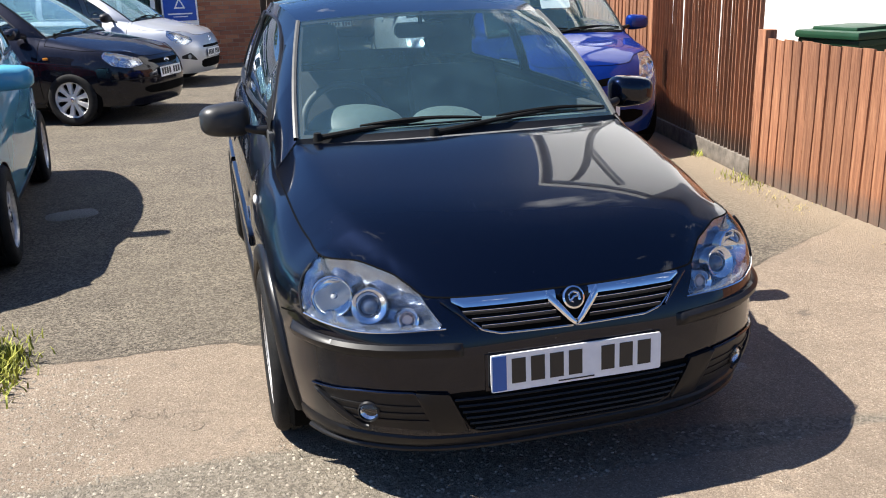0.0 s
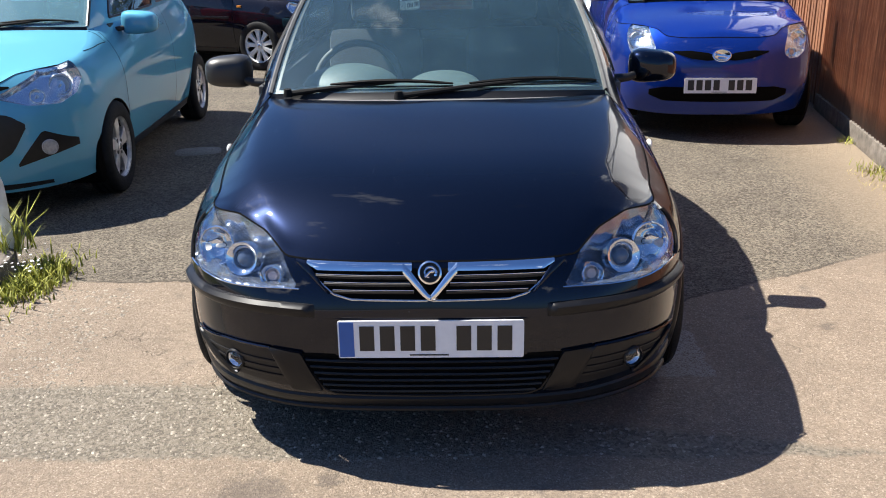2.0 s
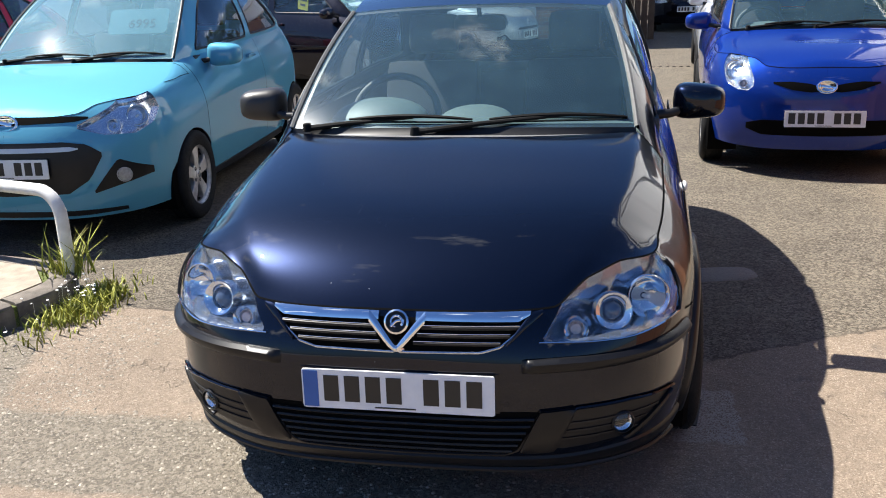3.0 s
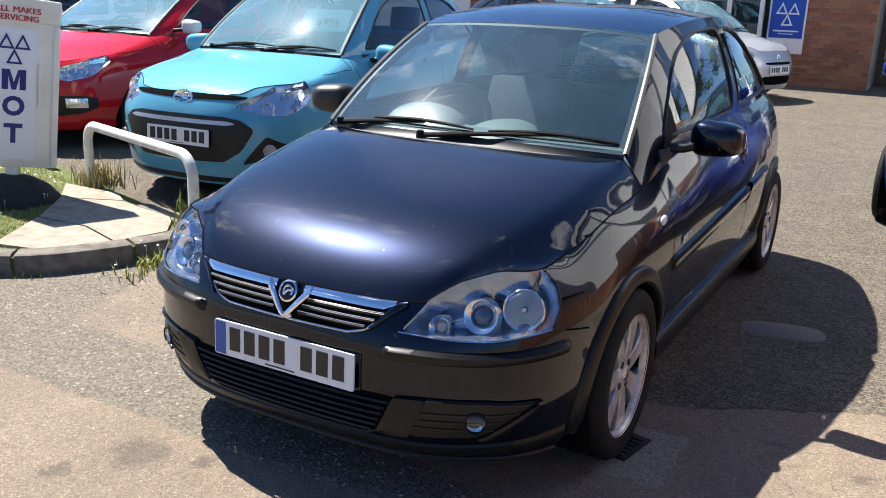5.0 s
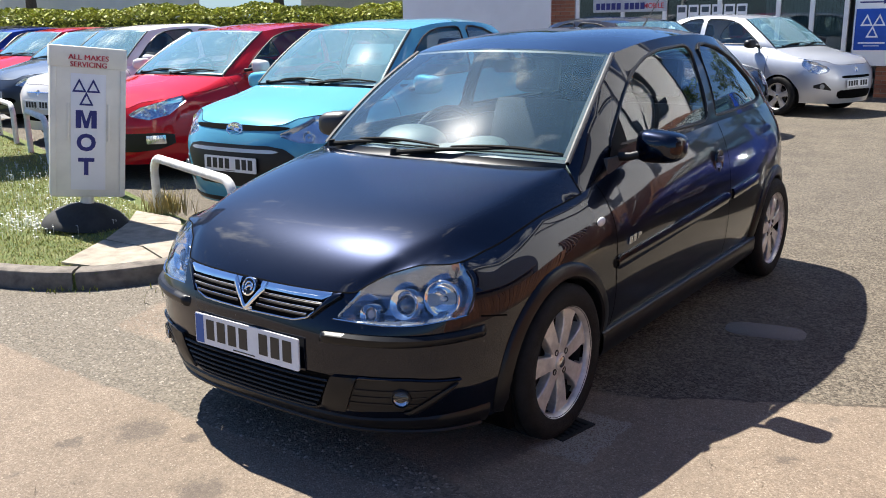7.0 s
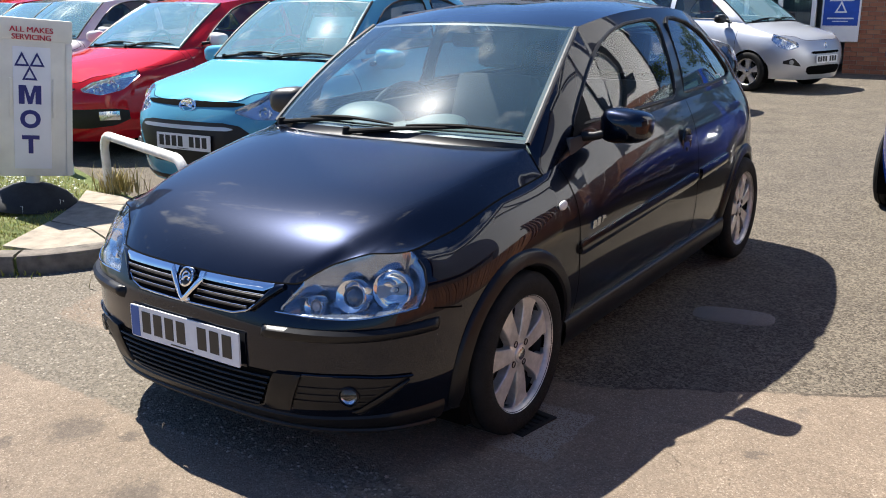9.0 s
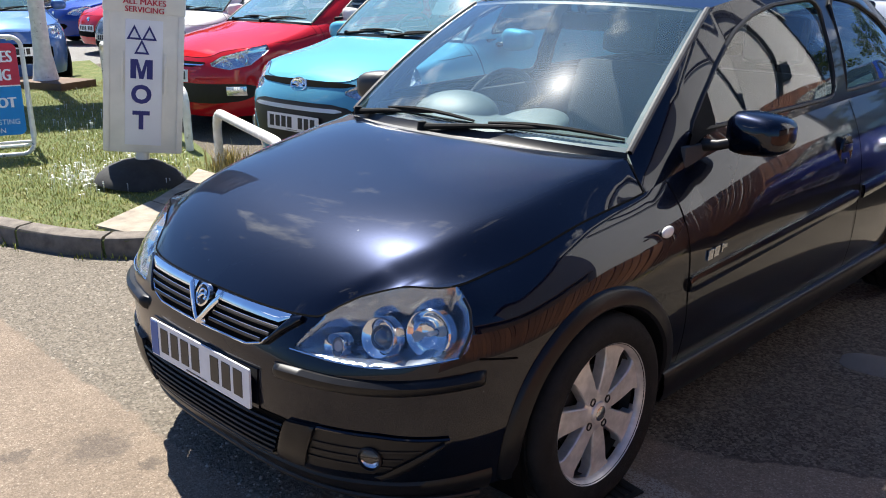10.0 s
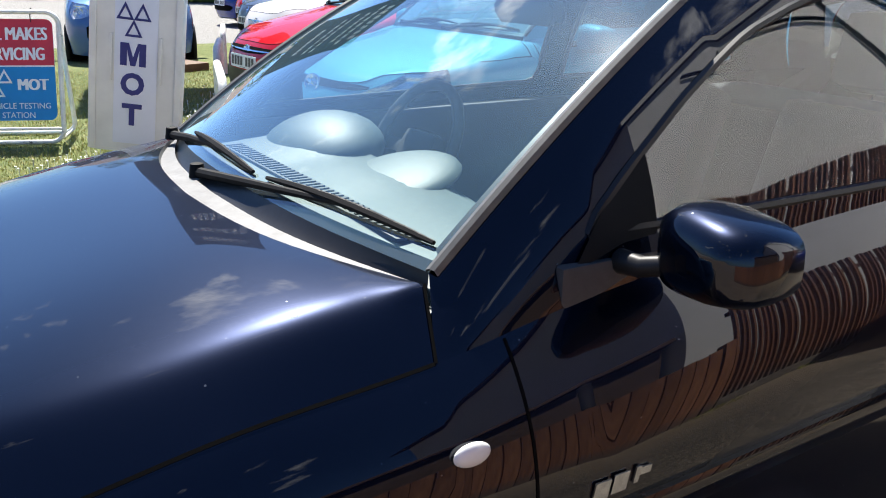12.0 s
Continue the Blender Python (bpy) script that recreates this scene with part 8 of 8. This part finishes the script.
for w in (0.215, 0.1025):
    me = bpy.data.meshes.new("brick")
    b = box((-w / 2, -0.012, -0.0325), (w / 2, 0.03, 0.0325), 0.004)
    b.to_mesh(me)
    b.free()
    me.materials.append(M_BRICK)
    brick_me[w] = me
for x0, x1, nm in ((-7.55, -6.95, "brick_pier"), (-1.05, 0.30, "brick_pier")):
    pier = part(nm, box((x0, Y0, 0), (x1, Y0 + 2.2, 2.45)), M_MORTAR, gar)
    for row in range(32 if x0 > -2 else 27):
        x = x0
        odd = row % 2
        while x < x1 - 0.01:
            w = 0.1025 if (odd and x == x0) else 0.215
            if x + w > x1:
                w = 0.1025
                if x + w > x1 + 0.02:
                    break
            ob = new("brick", brick_me[w])
            ob.parent = pier
            ob.matrix_local = pose(x + w / 2, Y0 - 0.002, 0.04 + row * 0.0755)
            x += w + 0.010
# shopfront: frames, panes, blinds, posters
part("shop_sill", box((-6.95, Y0 + 0.02, 0), (-1.60, Y0 + 0.20, 0.45), 0.01), M_FASCIA, gar)
for x in (-6.93, -5.9, -5.0, -3.9, -2.8, -2.2, -1.62):
    part("mullion", box((x - 0.04, Y0 - 0.01, 0.45), (x + 0.04, Y0 + 0.07, 2.45), 0.006), M_UPVC, gar)
part("head_rail", box((-6.95, Y0 - 0.01, 2.38), (-1.6, Y0 + 0.07, 2.45), 0.006), M_UPVC, gar)
part("shop_glass", box((-6.93, Y0 + 0.03, 0.45), (-1.62, Y0 + 0.036, 2.40)), M_TINT, gar).visible_shadow = False
part("shop_back", box((-6.95, Y0 + 2.0, 0.0), (-1.6, Y0 + 2.1, 2.5)), simple_once("dim_room_wall", (0.30, 0.29, 0.27), 0.9), gar)
for k in range(22):
    part("blind_slat", box((-3.05 + 0.062 * k, Y0 + 0.10, 0.5), (-3.00 + 0.062 * k, Y0 + 0.112, 2.38)), M_UPVC, gar)
for k in range(6):
    part("poster", box((-4.75 + 0.235 * k, Y0 + 0.018, 1.30), (-4.55 + 0.235 * k, Y0 + 0.026, 1.66)), M_CARD, gar)
    part("poster_print", box((-4.72 + 0.235 * k, Y0 + 0.013, 1.52), (-4.58 + 0.235 * k, Y0 + 0.017, 1.62)), M_GREY, gar)
bn = part("banner", box((-6.55, Y0 - 0.03, 1.55), (-4.95, Y0 - 0.018, 2.35), 0.002), simple_once("pale_banner", (0.45, 0.47, 0.52), 0.6), gar)
for r_ in range(3):
    for k in range(9):
        part("letter_bar", box((-6.48 + 0.115 * k + (0.06 if k > 4 else 0), Y0 - 0.036, 1.60 + 0.22 * r_), (-6.39 + 0.115 * k + (0.06 if k > 4 else 0), Y0 - 0.029, 1.73 + 0.22 * r_)), M_NAVY, bn)
words("MOBILE", 0.15, pose(-5.22, Y0 - 0.032, 1.665), M_REDV, bn, 0.42, 0.002)
b2 = part("banner", box((-4.75, Y0 - 0.03, 1.86), (-2.3, Y0 - 0.018, 2.20), 0.002), M_CARD, gar)
for k in range(15):
    part("letter_bar", box((-4.66 + 0.155 * k, Y0 - 0.036, 1.94), (-4.55 + 0.155 * k, Y0 - 0.029, 2.12)), M_NAVY, b2)
g_sign = empty("wall_sign", None, label="white and blue garage direction sign on the brick pier", category="sign")
part("backing", box((-1.66, Y0 - 0.06, 0.55), (-1.03, Y0 - 0.03, 2.20), 0.004), M_CARD, g_sign)
part("blue_panel", box((-1.63, Y0 - 0.07, 0.82), (-1.06, Y0 - 0.055, 1.52), 0.003), simple_once("royal_sign_blue", (0.012, 0.075, 0.42), 0.4), g_sign)
triangles(pose(-1.345, Y0 - 0.071, 1.23), 0.20, M_CARD, g_sign)
part("text_bar", box((-1.56, Y0 - 0.074, 0.93), (-1.13, Y0 - 0.069, 0.955)), M_CARD, g_sign)
part("text_bar", box((-1.47, Y0 - 0.074, 0.885), (-1.22, Y0 - 0.069, 0.90)), M_CARD, g_sign)
for tx, z, w in (("M.O.T.", 2.10, 0.34), ("Reception", 1.98, 0.46), ("and", 1.87, 0.16), ("Parking", 1.76, 0.36)):
    words(tx, 0.11, pose(-1.345, Y0 - 0.062, z), M_NAVY, g_sign, w)
part("arrow", extrude_poly([(-0.24, -0.012), (0.14, -0.012), (0.14, -0.035), (0.24, 0), (0.14, 0.035), (0.14, 0.012), (-0.24, 0.012)], 0.004, pose(-1.345, Y0 - 0.064, 1.63)), M_NAVY, g_sign)
g_sign.matrix_world = pose(0.19, 0, 0)
gate = empty("yard_gate", None, label="dark timber gate beside the garage", category="gate")
for k in range(8):
    part("gate_board", box((0.34 + 0.13 * k, Y0 + 0.6, 0.04), (0.46 + 0.13 * k, Y0 + 0.63, 2.0), 0.004), simple_once("dark_stained_timber", (0.045, 0.03, 0.022), 0.8, 0, 0.3, 9), gate)
for z in (0.4, 1.6):
    part("gate_rail", box((0.34, Y0 + 0.63, z), (1.37, Y0 + 0.68, z + 0.10), 0.005), simple_once("dark_stained_timber", (0.045, 0.03, 0.022), 0.8), gate)
slots = empty("yard_drain", None, label="slotted drain channel across the yard", category="drain")
for k in range(9):
    part("slot", box((1.05 + 0.10 * k, 11.55, -0.01), (1.10 + 0.10 * k, 11.62, 0.004)), M_VOID, slots)


# ---- hedge, trees and houses in the distance ----
def leaf_mass(name, label, spots, size, seed, mat, category="hedge", kind="stuff"):
    """Many small leaf quads as one mesh."""
    r = np.random.default_rng(seed)
    vs, fs = [], []
    for x, y, z in spots:
        a, b, s = r.uniform(0, 6.28), r.uniform(-0.9, 0.9), size * r.uniform(0.6, 1.4)
        u = Vector((math.cos(a), math.sin(a), b)).normalized() * s
        w = u.cross(Vector((r.uniform(-1, 1), r.uniform(-1, 1), r.uniform(0.2, 1)))).normalized() * s * 0.55
        c = Vector((x, y, z))
        i = len(vs)
        vs += [tuple(c - u), tuple(c - w), tuple(c + u), tuple(c + w)]
        fs.append((i, i + 1, i + 2, i + 3))
    me = bpy.data.meshes.new(name)
    me.from_pydata(vs, [], fs)
    me.materials.append(mat)
    ob = new(name, me)
    return tagged(ob, label=label, category=category, kind=kind) if label else ob


M_HEDGE = blade_material("hedge_leaves", (0.19, 0.21, 0.02), (0.38, 0.39, 0.07))
M_LEAF = blade_material("tree_leaves", (0.020, 0.040, 0.010), (0.075, 0.115, 0.025))
rng = np.random.default_rng(12)
sp = []
ha, hb2 = np.array((-29.5, 7.5)), np.array((-12.0, 31.0))
hd = (hb2 - ha) / np.linalg.norm(hb2 - ha)
hn = np.array((-hd[1], hd[0]))
for _ in range(75000):
    t, w, z = rng.uniform(0, 1), rng.normal(0, 0.45), rng.uniform(0, 1)
    p = ha + (hb2 - ha) * t + hn * w
    top = 2.0 + 0.22 * noise.noise((p[0] * 0.5, p[1] * 0.5, 0)) + 0.15 * noise.noise((p[0] * 1.7, p[1] * 1.7, 3))
    sp.append((p[0], p[1], top * (1 - (1 - z) ** 2 * 1.0) - 0.25 * abs(w)))
leaf_mass("hedge", "long clipped green hedge along the road", sp, 0.062, 3, M_HEDGE)
bm = box((0, -0.35, 0), (float(np.linalg.norm(hb2 - ha)), 0.35, 1.65), 0.1, pose(ha[0], ha[1], 0, 0, 0, math.degrees(math.atan2(hd[1], hd[0]))))
tagged(finish("hedge_core", bm, simple("hedge_twigs", (0.085, 0.105, 0.018), 0.95, 0, 0.4, 5)), label="dense twigs within the hedge", category="hedge", kind="stuff")


def tree(x, y, h, spread, seed):
    t = empty("tree", None, label="broad-leaved tree in full summer leaf beyond the road", category="tree", group="trees beyond the road")
    r = random.Random(seed)
    M_BARK = simple_once("bark", (0.09, 0.07, 0.05), 0.95, 0, 0.3, 14, 0, 0.01)
    part("trunk", tube([(0, 0, 0), (0.06, 0.03, h * 0.25), (-0.04, 0.05, h * 0.55)], 0.22, 10, taper=(1.25, 1.0, 0.6)), M_BARK, t)
    tips = []
    for k in range(7):
        a, e = r.uniform(0, 6.28), r.uniform(0.3, 1.1)
        p1 = Vector((math.cos(a) * spread * 0.5, math.sin(a) * spread * 0.5, h * (0.5 + 0.3 * e)))
        part("limb", tube([(0, 0, h * 0.35), tuple(p1 * 0.6 + Vector((0, 0, h * 0.12))), tuple(p1)], 0.09, 6, taper=(1.0, 0.7, 0.35)), M_BARK, t)
        tips.append(p1)
    sp = []
    for _ in range(46):
        c = r.choice(tips) + Vector((r.gauss(0, spread * 0.32), r.gauss(0, spread * 0.32), r.gauss(0.2, h * 0.12)))
        for _ in range(70):
            d = Vector((r.gauss(0, 1), r.gauss(0, 1), r.gauss(0, 0.7))).normalized() * r.uniform(0.3, 0.75)
            sp.append(tuple(c + d))
    cr = leaf_mass("crown", "", sp, 0.14, seed, M_LEAF)
    cr.parent = t
    t.matrix_world = pose(x, y, 0)
    return t


for i, (x, y, h, s) in enumerate(((-36, 9, 8, 3.2), (-31, 17, 7, 3.0), (-25, 24, 8.5, 3.4), (-18, 31, 7.5, 3.0), (-9, 34, 9, 3.6), (-40, -4, 9, 3.5), (6, 33, 9, 3.6), (13, 27, 8, 3.2))):
    tree(x, y, h, s, 40 + i)


def far_house(x, y, rot, wall, label):
    t = empty("far_house", None, label=label, category="house", group="houses beyond the road")
    part("wall", box((-4, -3, 0), (4, 3, 4.8)), wall, t)
    for sg in (1, -1):
        P = [(-4.3, sg * 3.4, 4.6), (4.3, sg * 3.4, 4.6), (4.3, 0, 7.0), (-4.3, 0, 7.0)]
        part("roof", mesh_of([*P, *[(a, b, c + 0.12) for a, b, c in P]], [(0, 1, 2, 3), (7, 6, 5, 4), (0, 4, 5, 1), (1, 5, 6, 2), (2, 6, 7, 3), (3, 7, 4, 0)]), M_TILE, t, smooth=False)
    for wx in (-2.4, 0.0, 2.4):
        for z in (1.5, 3.6):
            wn = part("window", box((wx - 0.55, -3.06, z - 0.5), (wx + 0.55, -2.98, z + 0.5)), M_UPVC, t)
            part("pane", box((wx - 0.45, -3.075, z - 0.42), (wx + 0.45, -3.05, z + 0.42)), M_PANE, wn)
    t.matrix_world = pose(x, y, 0, 0, 0, rot)


far_house(-34, 22, 55, M_RENDER, "pale rendered house beyond the hedge")
far_house(-26, 32, 45, simple_once("cream_render", (0.55, 0.50, 0.38), 0.85), "cream house beyond the hedge")
far_house(-42, 10, 62, M_BRICKD, "brown brick house beyond the hedge")
